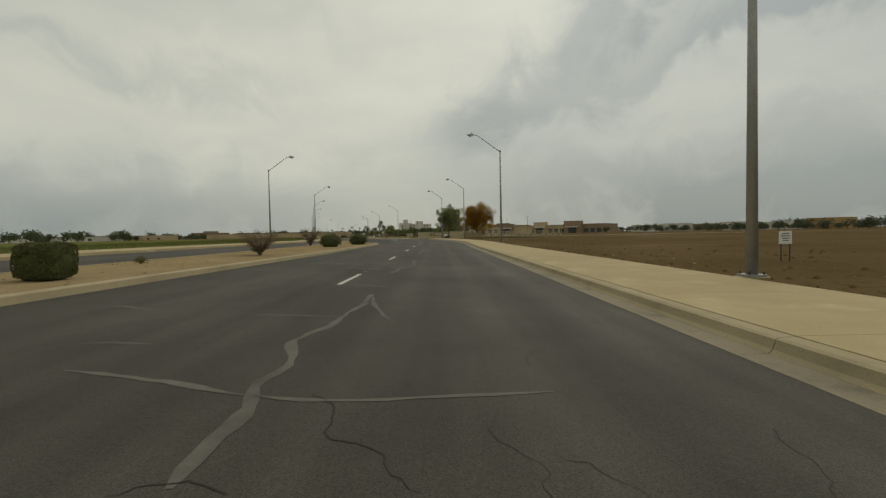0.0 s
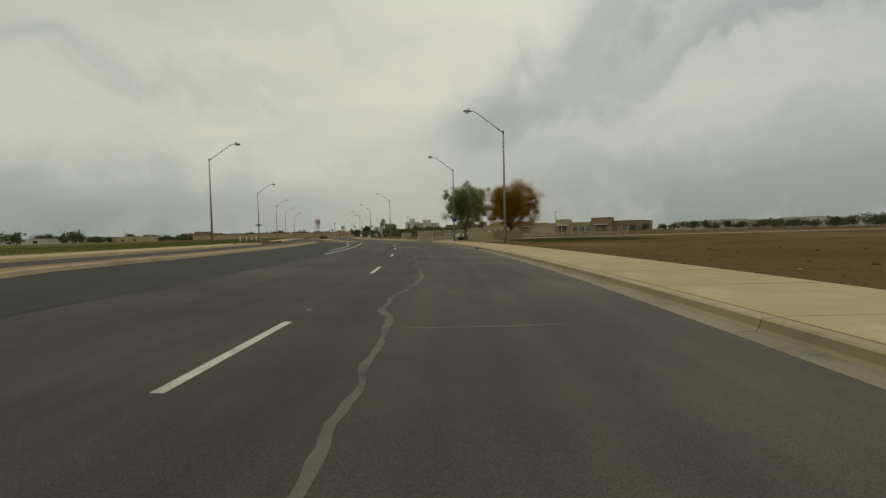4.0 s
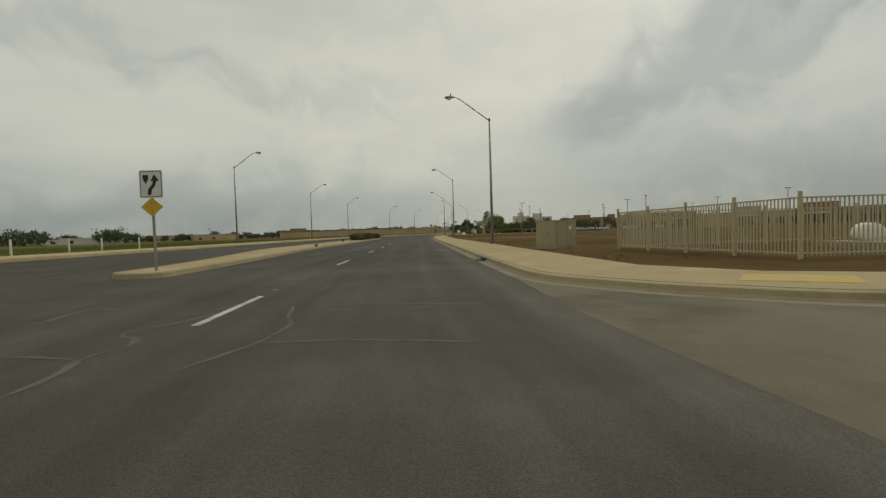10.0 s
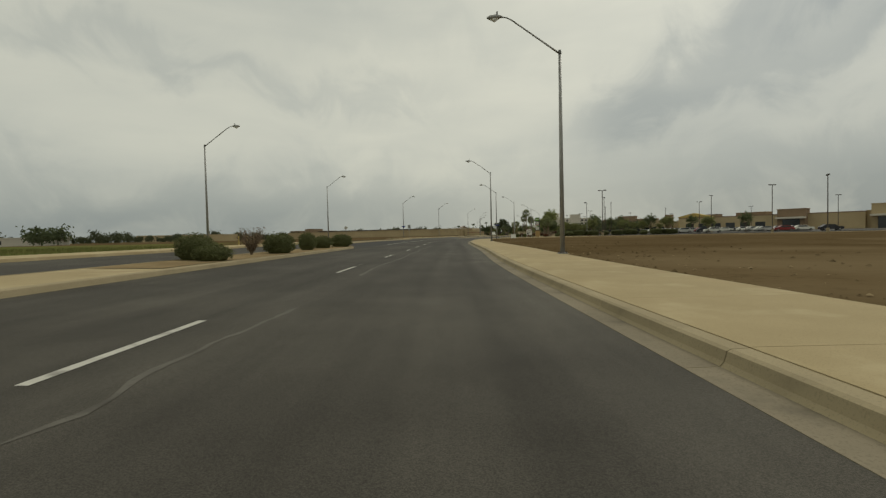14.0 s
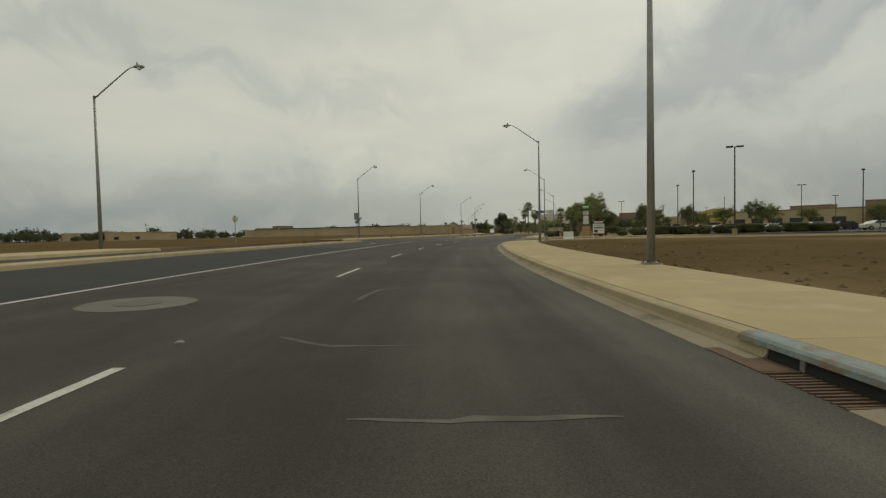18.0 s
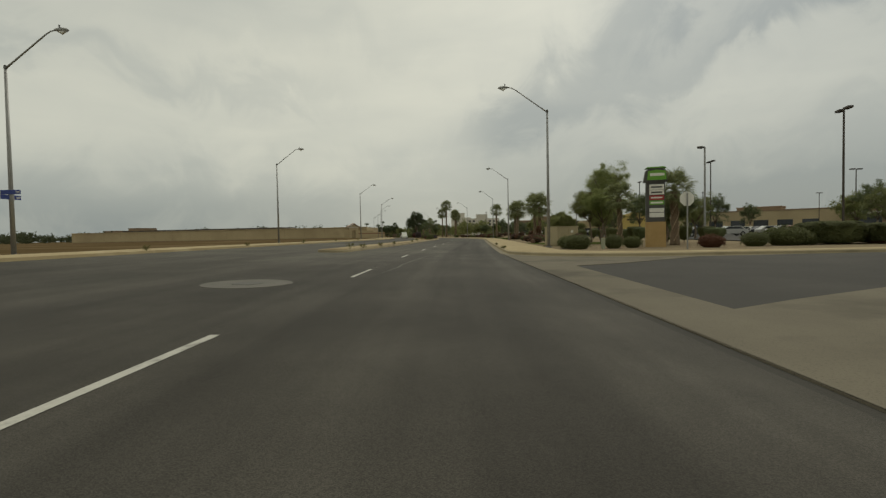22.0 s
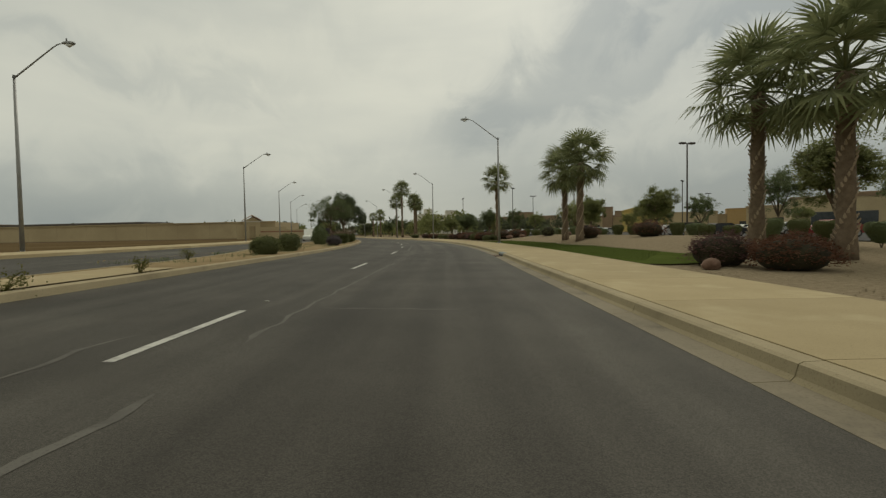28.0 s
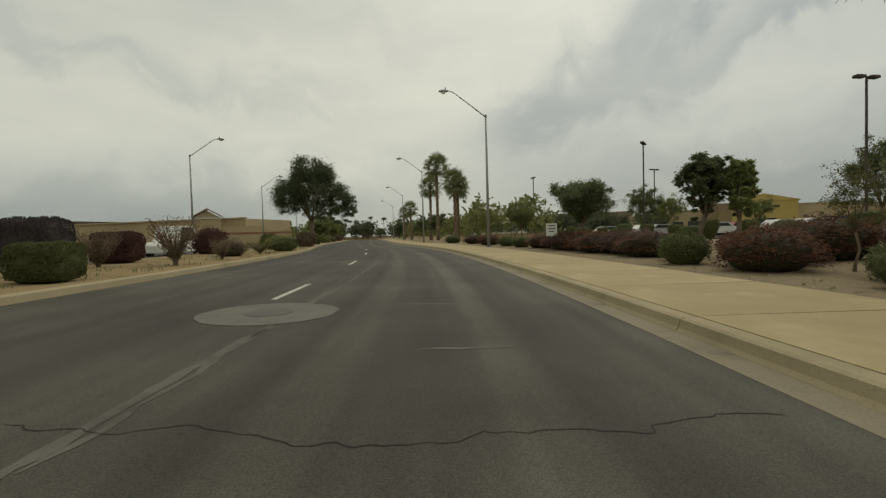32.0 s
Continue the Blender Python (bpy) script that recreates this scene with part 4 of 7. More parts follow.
for line in (
        [(406.08, -3.05), (405.96, -1.77)],
        [(8.28, -4.01), (6.83, -3.68), (5.88, -3.41)],
        [(2.95, -4.01), (3.08, -4.38), (3.37, -5.09), (3.57, -5.81)],
        [(15.46, -6.34), (15.33, -5.93), (15.15, -5.42), (14.83, -4.84)],
        [(14.7, -5.33), (14.74, -5.02), (14.64, -4.67), (14.59, -4.4)],
        [(14.84, -5.25), (15.06, -5.27)],
        [(18.01, -8.29), (17.81, -6.55), (17.71, -5.72), (17.57, -4.74), (17.52, -4.12), (17.11, -3.61)]):
    crack(line, 0.07)
for line in (
        [(17.86, -7.77), (17.41, -6.47), (17.12, -5.46)],
        [(17.7, -3.65), (17.83, -3.23), (17.83, -2.59), (17.83, -1.72)],
        [(26.56, -4.2), (26.89, -4.52), (27.05, -4.88), (27.13, -5.23)],
        [(27.3, -3.76), (27.31, -3.15), (27.31, -2.61), (27.45, -2.05), (27.59, -1.57)],
        [(31.76, -6.74), (31.57, -5.92), (31.63, -5.31)],
        [(29.86, -5.47), (30.96, -5.6), (31.32, -5.42)],
        [(27.09, -1.15), (26.89, -1.05), (26.8, -0.8)]):
    crack(line, 0.07)
for line in (
        [(79.29, -7.22), (79.36, -6.92), (79.07, -6.45), (78.74, -6.24), (78.4, -6.35)],
        [(78.16, -6.54), (77.78, -6.02), (77.65, -5.7)],
        [(80.25, -7.97), (81.35, -8.11), (82.57, -8.3), (84.33, -8.46), (86.2, -8.36)],
        [(77.52, -4.67), (77.44, -4.39), (77.4, -4.09), (77.28, -3.86), (77.27, -3.51), (77.25, -3.16), (77.32, -2.79), (77.34, -2.49), (77.31, -2.18)],
        [(81.26, -8.45), (81.12, -7.34), (80.94, -6.48)],
        [(81.23, -5.47), (80.84, -5.14), (80.63, -4.65)],
        [(81.19, -4.41), (81.02, -4.0), (80.9, -3.37), (80.72, -2.54)]):
    crack(line, 0.07)
for line in (
        [(82.17, -6.99), (81.54, -6.57), (81.37, -6.33)],
        [(91.5, -3.51), (91.54, -3.22), (91.64, -2.93), (91.9, -2.64), (92.03, -2.41)],
        [(90.87, -3.41), (90.76, -3.19), (90.79, -2.97), (90.7, -2.77), (90.57, -2.61)],
        [(93.15, -8.39), (93.56, -8.36), (94.71, -8.82), (96.29, -9.18), (97.58, -8.89), (99.35, -8.48), (101.89, -8.38)],
        [(104.72, -3.59), (104.68, -3.18), (104.72, -2.89), (104.77, -2.55), (105.01, -2.04)],
        [(106.71, -2.99), (107.1, -2.6), (107.47, -2.25)],
        [(105.73, -2.87), (105.69, -2.56), (105.57, -2.12)]):
    crack(line, 0.07)
for line in (
        [(106.69, -6.8), (107.27, -6.8), (107.44, -6.54), (108.37, -6.65), (109.28, -6.86), (109.23, -6.1)],
        [(106.72, -6.22), (107.23, -6.09), (108.06, -6.05), (108.88, -6.0)],
        [(109.64, -7.0), (109.42, -6.07), (109.28, -5.09), (109.14, -4.14), (108.87, -3.31)],
        [(107.62, -8.2), (107.31, -7.52), (106.92, -7.04)],
        [(103.59, -3.09), (103.51, -3.0), (103.38, -2.93)],
        [(53, -3.8), (53.3, -1.6)],
        [(49, -3.7), (48.8, -5.6)]):
    crack(line, 0.07)
for line in (
        [(208, -4.2), (208.2, -2.0)],
        [(321.26, -2.44), (320.34, -2.13), (319.25, -2.13), (318.55, -2.0), (318.05, -2.0), (317.71, -1.95)],
        [(345.5, -3.6), (345.6, -1.6)],
        [(371, -3.2), (371.2, -1.4)],
        [(133.5, -4.6), (135, -4.1), (137, -4.4)],
        [(136.5, -3.8), (136.6, -1.6)]):
    crack(line, 0.07)
for line in (
        [(273.34, -4.1), (272.74, -3.77), (272.43, -3.78)],
        [(317.77, -4.0), (317.72, -3.64), (317.64, -3.08), (317.43, -2.85), (317.38, -2.37), (317.4, -1.81), (317.56, -1.38), (317.65, -0.86), (317.97, 0.07)],
        [(401.22, -5.02), (401.04, -4.45), (401.1, -3.81), (400.8, -2.77), (400.98, -2.12), (400.94, -1.33), (401.09, -1.0), (401.17, -0.28)],
        [(2.96, -3.63), (2.39, -3.35), (2.11, -3.06), (1.74, -2.82)],
        [(1.7, -4.16), (1.84, -3.92), (1.74, -3.65)],
        [(25.63, -3.78), (25.25, -3.83), (25.02, -3.89), (24.84, -4.01)],
        [(25.52, -3.46), (25.88, -3.46), (27.36, -3.69)]):
    crack(line, 0.014, hairline, "open_crack", "thin dark open crack across the asphalt")
for line in (
        [(89.96, -2.45), (90.05, -2.13), (90.18, -1.75), (90.38, -1.34)],):
    crack(line, 0.014, hairline, "open_crack", "thin dark open crack across the asphalt")
for line in (
        [(135.8, -7.58), (136.2, -7.38), (137.2, -7.45), (137.0, -6.96)],
        [(136.5, -6.17), (136.5, -5.42), (136.0, -5.49), (135.2, -5.85), (134.8, -5.52), (134.0, -5.58), (133.0, -5.51)],
        [(134.2, -6.37), (134.2, -6.09), (134.0, -5.62)],
        [(134.5, -4.2), (134.5, -3.13), (134.2, -1.85)],
        [(137.5, -3.85), (137.0, -2.79), (136.8, -1.38)],
        [(138.8, -4.44), (139.2, -4.33), (140.0, -4.23)],):
    crack(line, 0.075)
for line in (
        [(17.8, -7.62), (17.2, -6.42), (17.0, -5.44)],
        [(15.5, -6.32), (15.2, -5.66), (14.8, -4.85)],
        [(14.8, -5.32), (14.8, -4.86), (14.5, -4.39)],
        [(381.0, -3.49), (380.8, -2.87), (380.8, -2.26)],
        [(380.2, -4.54), (380.2, -4.34), (380.2, -3.95)],
        [(378.5, -5.39), (379.2, -5.2), (379.8, -4.99), (381.2, -4.61)],):
    crack(line, 0.075)
for line in (
        [(3.0, -4.06), (2.9, -3.63), (2.85, -3.11), (2.95, -2.54), (3.05, -1.93)],
        [(6.8, -7.86), (7.0, -7.61), (6.6, -6.98)],
        [(4.5, -6.44), (4.55, -6.12), (4.5, -5.67)],
        [(6.2, -5.33), (6.2, -4.78), (6.05, -4.02)],
        [(10, -4.98), (10, -4.47), (9.6, -3.78)],):
    crack(line, 0.075)
# fine open cracks branching over the worn lane
rk = random.Random(15)
for s0, s1, count in ((0.5, 34.0, 26), (74.0, 112.0, 16)):
    for i in range(count):
        s, o, a = rk.uniform(s0, s1), rk.choice((-3.9, -2.2, -1.2)) + rk.gauss(0, 0.55), rk.uniform(0, 6.28)
        line = [(s, o)]
        for k in range(rk.randrange(3, 7)):
            a += rk.gauss(0, 0.35)
            line.append((line[-1][0] + 0.28 * math.cos(a), line[-1][1] + 0.20 * math.sin(a)))
        crack(line, 0.006, fine_crack, "open_crack", "fine dark crack branching over the worn asphalt")


for s, o, wide in ((86.9, -4.6, 0.98), (129.3, -7.75, 0.80), (242.2, -7.3, 0.82), (292.0, -7.2, 0.98), (405.3, -4.8, 0.98)):
    e = thing("manhole", pose(at(s, o).x, at(s, o).y, -0.02 * o, 0, 1.146, turn(s)), "round iron manhole cover in a pale concrete collar", "manhole", "manholes in the road")
    rnd = random.Random(int(s))
    n = 28
    part("collar", slab([((wide + rnd.uniform(-0.03, 0.03)) * math.cos(2 * math.pi * i / n), wide * math.sin(2 * math.pi * i / n)) for i in range(n)], -0.05, 0.008), collar, e)
    bm = slab([(0.34 * math.cos(2 * math.pi * i / n), 0.34 * math.sin(2 * math.pi * i / n)) for i in range(n)], 0.0, 0.014)
    part("cover", bm, dusty_iron, e)


# ---- street lamps ----
def street_lamp():
    e = thing("street_lamp", Matrix(), "tall galvanised street lamp with angled arm and cobra-head luminaire", "street lamp", "street lamps along the boulevard")
    part("pole", tb([(0, 0, 0.05), (0, 0, 4.6), (0, 0, 9.25)], [0.115, 0.09, 0.062], 12), steel, e, smooth=True)
    part("base_plate", bx(-0.2, 0.2, -0.2, 0.2, 0.0, 0.05, bevel=0.01), steel, e)
    part("footing", tb([(0, 0, -0.35), (0, 0, 0.0)], [0.32, 0.32], 16), concrete, e)
    for x in (-0.15, 0.15):
        for y in (-0.15, 0.15):
            part("anchor_bolt", tb([(x, y, 0.04), (x, y, 0.11)], [0.018, 0.018], 6), iron, e)
    part("cap", tb([(0, 0, 9.25), (0, 0, 9.42)], [0.085, 0.06], 10), steel_dark, e)
    arm = [(0, 0, 9.25), (-0.5, 0, 9.62), (-1.5, 0, 10.36), (-2.15, 0, 10.84), (-2.4, 0, 10.98), (-2.65, 0, 11.02)]
    part("arm", tb(arm, [0.045, 0.042, 0.038, 0.034, 0.032, 0.03], 8), steel, e, smooth=True)
    head = part("luminaire", tb([(-2.6, 0, 11.03), (-2.72, 0, 11.04), (-2.95, 0, 11.03), (-3.2, 0, 11.01), (-3.33, 0, 11.0)], [0.045, 0.08, 0.115, 0.10, 0.03], 12), steel, e, smooth=True)
    part("lens", tb([(-2.8, 0, 10.97), (-2.98, 0, 10.90), (-3.2, 0, 10.95)], [0.05, 0.10, 0.04], 10), white, head, smooth=True)
    part("photocell", tb([(-2.85, 0, 11.15), (-2.85, 0, 11.28)], [0.04, 0.035], 8), steel_dark, head)
    return e


lamp = street_lamp()
lamp.matrix_basis = here(9.5, 3.75)
for s, o in ((-29, 3.4), (48.0, 3.5), (86.8, 3.55), (109.8, 2.95), (164.8, 3.3), (205.3, 3.4), (248.1, 3.3), (280.3, 3.7), (314.3, 3.6), (354.6, 3.6), (393.5, 3.5), (431.7, 3.4), (460.7, 3.4), (497, 3.4), (535, 3.4)):
    copy_thing(lamp, here(s, o))
for s, o in ((19, -24.9), (62.2, -24.9), (103.3, -25.2), (147.6, -25.2), (188.6, -24.4), (226.3, -24.5), (261.9, -24.4), (304.0, -24.6), (335.8, -24.7), (376.7, -25.0), (415.7, -23.9), (451.6, -21.9), (479.2, -20.5), (515, -20.5)):
    copy_thing(lamp, here(s, o, 180, -0.06))


# ---- signs ----
def sign_post(name, m, high, label, group=""):
    e = thing(name, m, label, "road sign", group)
    part("post", bx(-0.03, 0.03, -0.03, 0.03, -0.1, high, bevel=0.006), steel, e)
    return e


def rounded(w, h, x, z, r=0.04):
    out = []
    for cx, cz, a0 in ((w / 2 - r, h / 2 - r, 0), (-w / 2 + r, h / 2 - r, 90), (-w / 2 + r, -h / 2 + r, 180), (w / 2 - r, -h / 2 + r, 270)):
        for k in range(4):
            a = radians(a0 + 30 * k)
            out.append((x + cx + r * math.cos(a), z + cz + r * math.sin(a)))
    return out


def ring(r, n=24, x=0, z=0):
    return [(x + r * math.cos(2 * math.pi * i / n), z + r * math.sin(2 * math.pi * i / n)) for i in range(n)]


def bolts(parent, x, zs, y):
    for z in zs:
        part("bolt", plate(ring(0.015, 8, x, z), y - 0.012, y), iron, parent)


# no left turn above a bleached diamond
e = sign_post("no_left_turn_sign", here(111.9, -14.7, dz=0.02), 2.95, "turn prohibition sign above a bleached diamond in the median")
p = part("sign_plate", plate(rounded(0.62, 0.76, 0, 2.72), -0.05, -0.04), white, e)
part("border", plate(rounded(0.57, 0.71, 0, 2.72), -0.053, -0.05), black, p)
part("field", plate(rounded(0.54, 0.68, 0, 2.72), -0.056, -0.053), white, p)
part("red_circle", plate(ring(0.24, 28, 0, 2.74), -0.059, -0.056), red, p)
part("white_disc", plate(ring(0.19, 28, 0, 2.74), -0.062, -0.059), white, p)
part("arrow", plate([(0.06, 2.6), (0.11, 2.6), (0.11, 2.82), (0.0, 2.82), (0.0, 2.88), (-0.12, 2.79), (0.0, 2.70), (0.0, 2.77), (0.06, 2.77)], -0.065, -0.062), black, p)
part("slash", plate([(-0.17, 2.85), (-0.13, 2.89), (0.17, 2.63), (0.13, 2.59)], -0.068, -0.065), red, p)
p = part("diamond_plate", plate([(0, 1.78), (0.31, 2.06), (0, 2.34), (-0.31, 2.06)], -0.05, -0.04), white, e, "bleached pale diamond plate")
part("lower_tab", plate(rounded(0.5, 0.12, 0, 2.26, 0.02), -0.05, -0.04), white, e)
bolts(p, 0, (1.95, 2.2), -0.05)
# do not enter
e = sign_post("do_not_enter_sign", here(129.2, -12.3, 78, dz=0.15), 3.05, "red and white do not enter sign on a steel post")
p = part("sign_plate", plate(rounded(0.78, 0.80, 0, 2.62), -0.05, -0.04), white, e)
part("red_disc", plate(ring(0.36, 32, 0, 2.62), -0.053, -0.05), red, p)
part("white_bar", plate(rounded(0.56, 0.12, 0, 2.62, 0.02), -0.056, -0.053), white, p)
words("lettering", "DO NOT", 0.15, 0, -0.056, 2.80, white, p, 0.46)
words("lettering", "ENTER", 0.15, 0, -0.056, 2.45, white, p, 0.42)
bolts(p, 0, (2.3, 2.95), -0.05)
# keep right above an amber diamond
for s, o, lab in ((143.0, -9.6, "black arrow sign above an amber diamond at the median nose"),):
    e = sign_post("keep_right_sign", here(s, o, dz=-0.13), 3.0, lab, "keep right signs")
    p = part("sign_plate", plate(rounded(0.62, 0.76, 0, 2.68), -0.05, -0.04), white, e)
    part("border", plate(rounded(0.57, 0.71, 0, 2.68), -0.053, -0.05), black, p)
    part("field", plate(rounded(0.54, 0.68, 0, 2.68), -0.056, -0.053), white, p)
    part("arrow", plate([(-0.10, 2.38), (0.0, 2.38), (0.02, 2.52), (0.11, 2.62), (0.15, 2.76), (0.22, 2.76), (0.10, 2.95), (-0.01, 2.76), (0.06, 2.76), (0.03, 2.66), (-0.07, 2.56)], -0.059, -0.056), black, p)
    part("island_mark", plate([(-0.21, 2.93), (-0.06, 2.93), (-0.06, 2.82), (-0.135, 2.68), (-0.21, 2.82)], -0.059, -0.056), black, p)
    p = part("diamond_plate", plate([(0, 1.78), (0.30, 2.05), (0, 2.32), (-0.30, 2.05)], -0.05, -0.04), yellow, e, "amber diamond plate")
    bolts(p, 0, (1.95, 2.15), -0.05)
# the back of a keep right sign
e = sign_post("road_sign_back", here(283.4, -15.9, dz=0.15), 3.0, "bare metal back of a road sign above a diamond")
for nm, pl in (("sign_plate", rounded(0.62, 0.76, 0, 2.68)), ("diamond_plate", [(0, 1.78), (0.30, 2.05), (0, 2.32), (-0.30, 2.05)])):
    p = part(nm, plate(pl, 0.035, 0.045), steel, e)
    part("stiffener", bx(-0.04, 0.04, 0.015, 0.035, 1.95 if nm == "diamond_plate" else 2.35, 2.15 if nm == "diamond_plate" else 3.0), iron, p)
# backs of stop signs
for s, o, rz in ((307.2, 9.8, 180), (283.5, -31.0, 190)):
    e = sign_post("stop_sign", here(s, o, rz), 3.0, "octagonal stop sign seen from its bare metal back", "stop signs")
    oc = [(0.40 * math.cos(radians(22.5 + 45 * k)), 2.68 + 0.40 * math.sin(radians(22.5 + 45 * k))) for k in range(8)]
    p = part("octagon", plate(oc, -0.05, -0.042), white, e, "bare aluminium back of the octagon")
    part("red_face", plate([(x * 0.95, 2.68 + (z - 2.68) * 0.95) for x, z in oc], -0.053, -0.05), red, p)


def street_names(s, o, side, rows):
    """Blue street-name blades on a lamp post."""
    m = here(s, o)
    e = thing("street_name_sign", m, "blue street name blades clamped to a lamp post", "street sign", "street name signs")
    for k, (z, rz, text) in enumerate(rows):
        b = part("blade", bx(-0.46, 0.46, -0.012, 0.012, z - 0.11, z + 0.11, bevel=0.004), blue, e)
        b.matrix_basis = pose(0, -0.14, 0, 0, 0, rz) @ pose(0.1, 0, 0)
        if text:
            words("lettering", text, 0.16, -0.08, -0.016, z, white, b)
        part("small_bar", bx(0.24, 0.42, -0.016, -0.013, z + 0.01, z + 0.035), white, b)
        part("small_bar", bx(0.24, 0.42, -0.016, -0.013, z - 0.05, z - 0.025), white, b)
    part("blank_plate", bx(-0.62, -0.2, -0.105, -0.095, rows[0][0] - 0.13, rows[0][0] + 0.09, bevel=0.003), white, e, "blank white back of a blade")
    part("clamp", tb([(0, 0, rows[-1][0] - 0.15), (0, 0, rows[0][0] + 0.15)], [0.118, 0.118], 10), steel, e)
    return e


street_names(109.8, 2.95, 1, [(2.95, 8, "9   ST"), (2.68, 30, "")])
street_names(280.3, 3.7, 1, [(2.75, 8, "10   ST"), (2.46, 95, "")])
street_names(147.6, -25.2, -1, [(3.1, 8, ""), (2.85, 80, "")])
street_names(304.0, -24.6, -1, [(3.1, 8, ""), (2.85, 80, "")])

# white notice on two legs
e = thing("notice_board", here(14.2, 7.9, -12), "small white notice on two thin legs in the dirt", "sign")
part("board", bx(-0.17, 0.17, -0.02, 0.02, 0.5, 0.9, bevel=0.004), white, e)
for x in (-0.12, 0.12):
    part("leg", bx(x - 0.012, x + 0.012, -0.015, 0.015, -0.1, 0.52), iron, e)
for z, w in ((0.82, 0.2), (0.75, 0.24), (0.68, 0.22), (0.61, 0.16)):
    part("text_bar", bx(-w / 2, w / 2, -0.024, -0.02, z - 0.014, z + 0.014), charcoal, e)
# property board
e = thing("property_sign", here(287.6, 9.8, -4) @ Matrix.Scale(0.86, 4), "white and maroon property board on two white posts", "sign")
for x in (-0.62, 0.62):
    part("post", bx(x - 0.05, x + 0.05, -0.05, 0.05, -0.1, 2.3, bevel=0.008), white, e)
b = part("board", bx(-0.66, 0.66, -0.09, -0.05, 0.5, 2.25, bevel=0.006), white, e)
part("header", bx(-0.66, 0.66, -0.094, -0.09, 1.82, 2.25), maroon, b)
part("footer", bx(-0.66, 0.66, -0.094, -0.09, 0.5, 0.66), maroon, b)
part("name_bar", bx(-0.55, 0.55, -0.098, -0.094, 2.0, 2.14), white, b)
part("name_bar", bx(-0.5, 0.5, -0.098, -0.094, 1.88, 1.93), white, b)
words("lettering", "AVAILABLE", 0.26, 0, -0.094, 1.63, black, b, 1.1)
part("number_bar", bx(-0.55, 0.55, -0.094, -0.09, 1.32, 1.44), black, b)
part("small_bar", bx(-0.5, 0.5, -0.094, -0.09, 1.18, 1.23), charcoal, b)
part("logo_panel", bx(-0.5, -0.1, -0.094, -0.09, 0.76, 1.1), black, b)
part("small_bar", bx(0.0, 0.5, -0.094, -0.09, 0.95, 1.0), charcoal, b)
# roadside notice near the end
e = thing("notice_board", here(424, 5.2, -6), "small white notice on a post beside the pavement", "sign")
part("board", bx(-0.3, 0.3, -0.03, 0.0, 0.75, 1.45, bevel=0.004), white, e)
part("post", bx(-0.04, 0.04, 0.0, 0.05, -0.1, 1.4), steel, e)
for z, w in ((1.32, 0.4), (1.15, 0.44), (1.0, 0.3)):
    part("text_bar", bx(-w / 2, w / 2, -0.034, -0.03, z - 0.03, z + 0.03), charcoal, e)
# concrete barrier block
e = thing("barrier_block", here(285.7, 6.6, 84) @ Matrix.Diagonal((1.1, 0.5, 1.15, 1)), "white-painted concrete traffic barrier block on the dirt", "barrier")
part("block", sweep([(0, -1.0), (0, 1.0)], [(-0.3, 0.0), (-0.3, 0.08), (-0.17, 0.26), (-0.10, 0.72), (0.10, 0.72), (0.17, 0.26), (0.3, 0.08), (0.3, 0.0)]), white, e)
for s, o, h, lab in ((279.8, 4.3, 0.52, "short sage-green marker post beside the pavement"), (309.9, 6.1, 0.6, "short sage-green utility marker in the planting"), (113.1, 6.1, 0.5, "short sage-green utility marker beside the cabinets")):
    e = thing("utility_marker", here(s, o), lab, "utility post")
    part("body", bx(-0.1, 0.1, -0.1, 0.1, -0.05, h, bevel=0.03), sage, e)
    part("cap", bx(-0.11, 0.11, -0.11, 0.11, h - 0.06, h + 0.02, bevel=0.02), sage, e)


# ---- shopping-centre pylon ----
e = thing("pylon_sign", here(312.2, 10.0, -14) @ Matrix.Diagonal((0.68, 0.9, 0.95, 1)), "tall shopping centre pylon with green crown and tenant panels", "pylon sign")
part("base", bx(-0.85, 0.85, -0.35, 0.35, -0.1, 1.65, bevel=0.02), tan, e)
part("cabinet", bx(-0.82, 0.78, -0.3, 0.3, 1.65, 4.35, bevel=0.02), charcoal, e)
crown = part("crown", plate([(-1.05, 4.3), (-0.85, 5.05), (-0.4, 5.2), (0.4, 5.2), (0.85, 5.05), (1.0, 4.3)], -0.38, 0.38), charcoal, e)
part("green_face", plate([(-0.75, 4.42), (-0.66, 5.0), (0.0, 5.08), (0.82, 5.0), (0.9, 4.42)], -0.42, -0.38), green, crown)
part("name_bar", bx(-0.5, 0.72, -0.425, -0.42, 4.68, 4.86), white, crown)
part("cornice", plate([(-0.9, 5.2), (-0.7, 5.28), (0.7, 5.28), (0.9, 5.2)], -0.42, 0.42), green, crown)
for z, h, mt in ((3.95, 0.36, white), (3.6, 0.30, white), (3.25, 0.30, red), (2.92, 0.28, green), (2.42, 0.26, white), (2.1, 0.30, white)):
    q = part("tenant_panel", bx(-0.55, 0.7, -0.325, -0.3, z - h / 2, z + h / 2, bevel=0.006), mt, e)
    if z == 2.92:
        part("name_bar", bx(-0.45, 0.58, -0.329, -0.325, z - 0.06, z + 0.06), white, q)
    elif z > 2.5:
        part("name_bar", bx(-0.42, 0.55, -0.329, -0.325, z - 0.05, z + 0.05), white if mt is red else charcoal, q)


# ---- utility cabinets ----
def cabinet(name, m, w, d, h, label):
    e = thing(name, m, label, "utility cabinet", "utility cabinets")
    part("pad", bx(-w / 2 - 0.12, w / 2 + 0.12, -d / 2 - 0.12, d / 2 + 0.12, -0.15, 0.10, bevel=0.015), concrete, e)
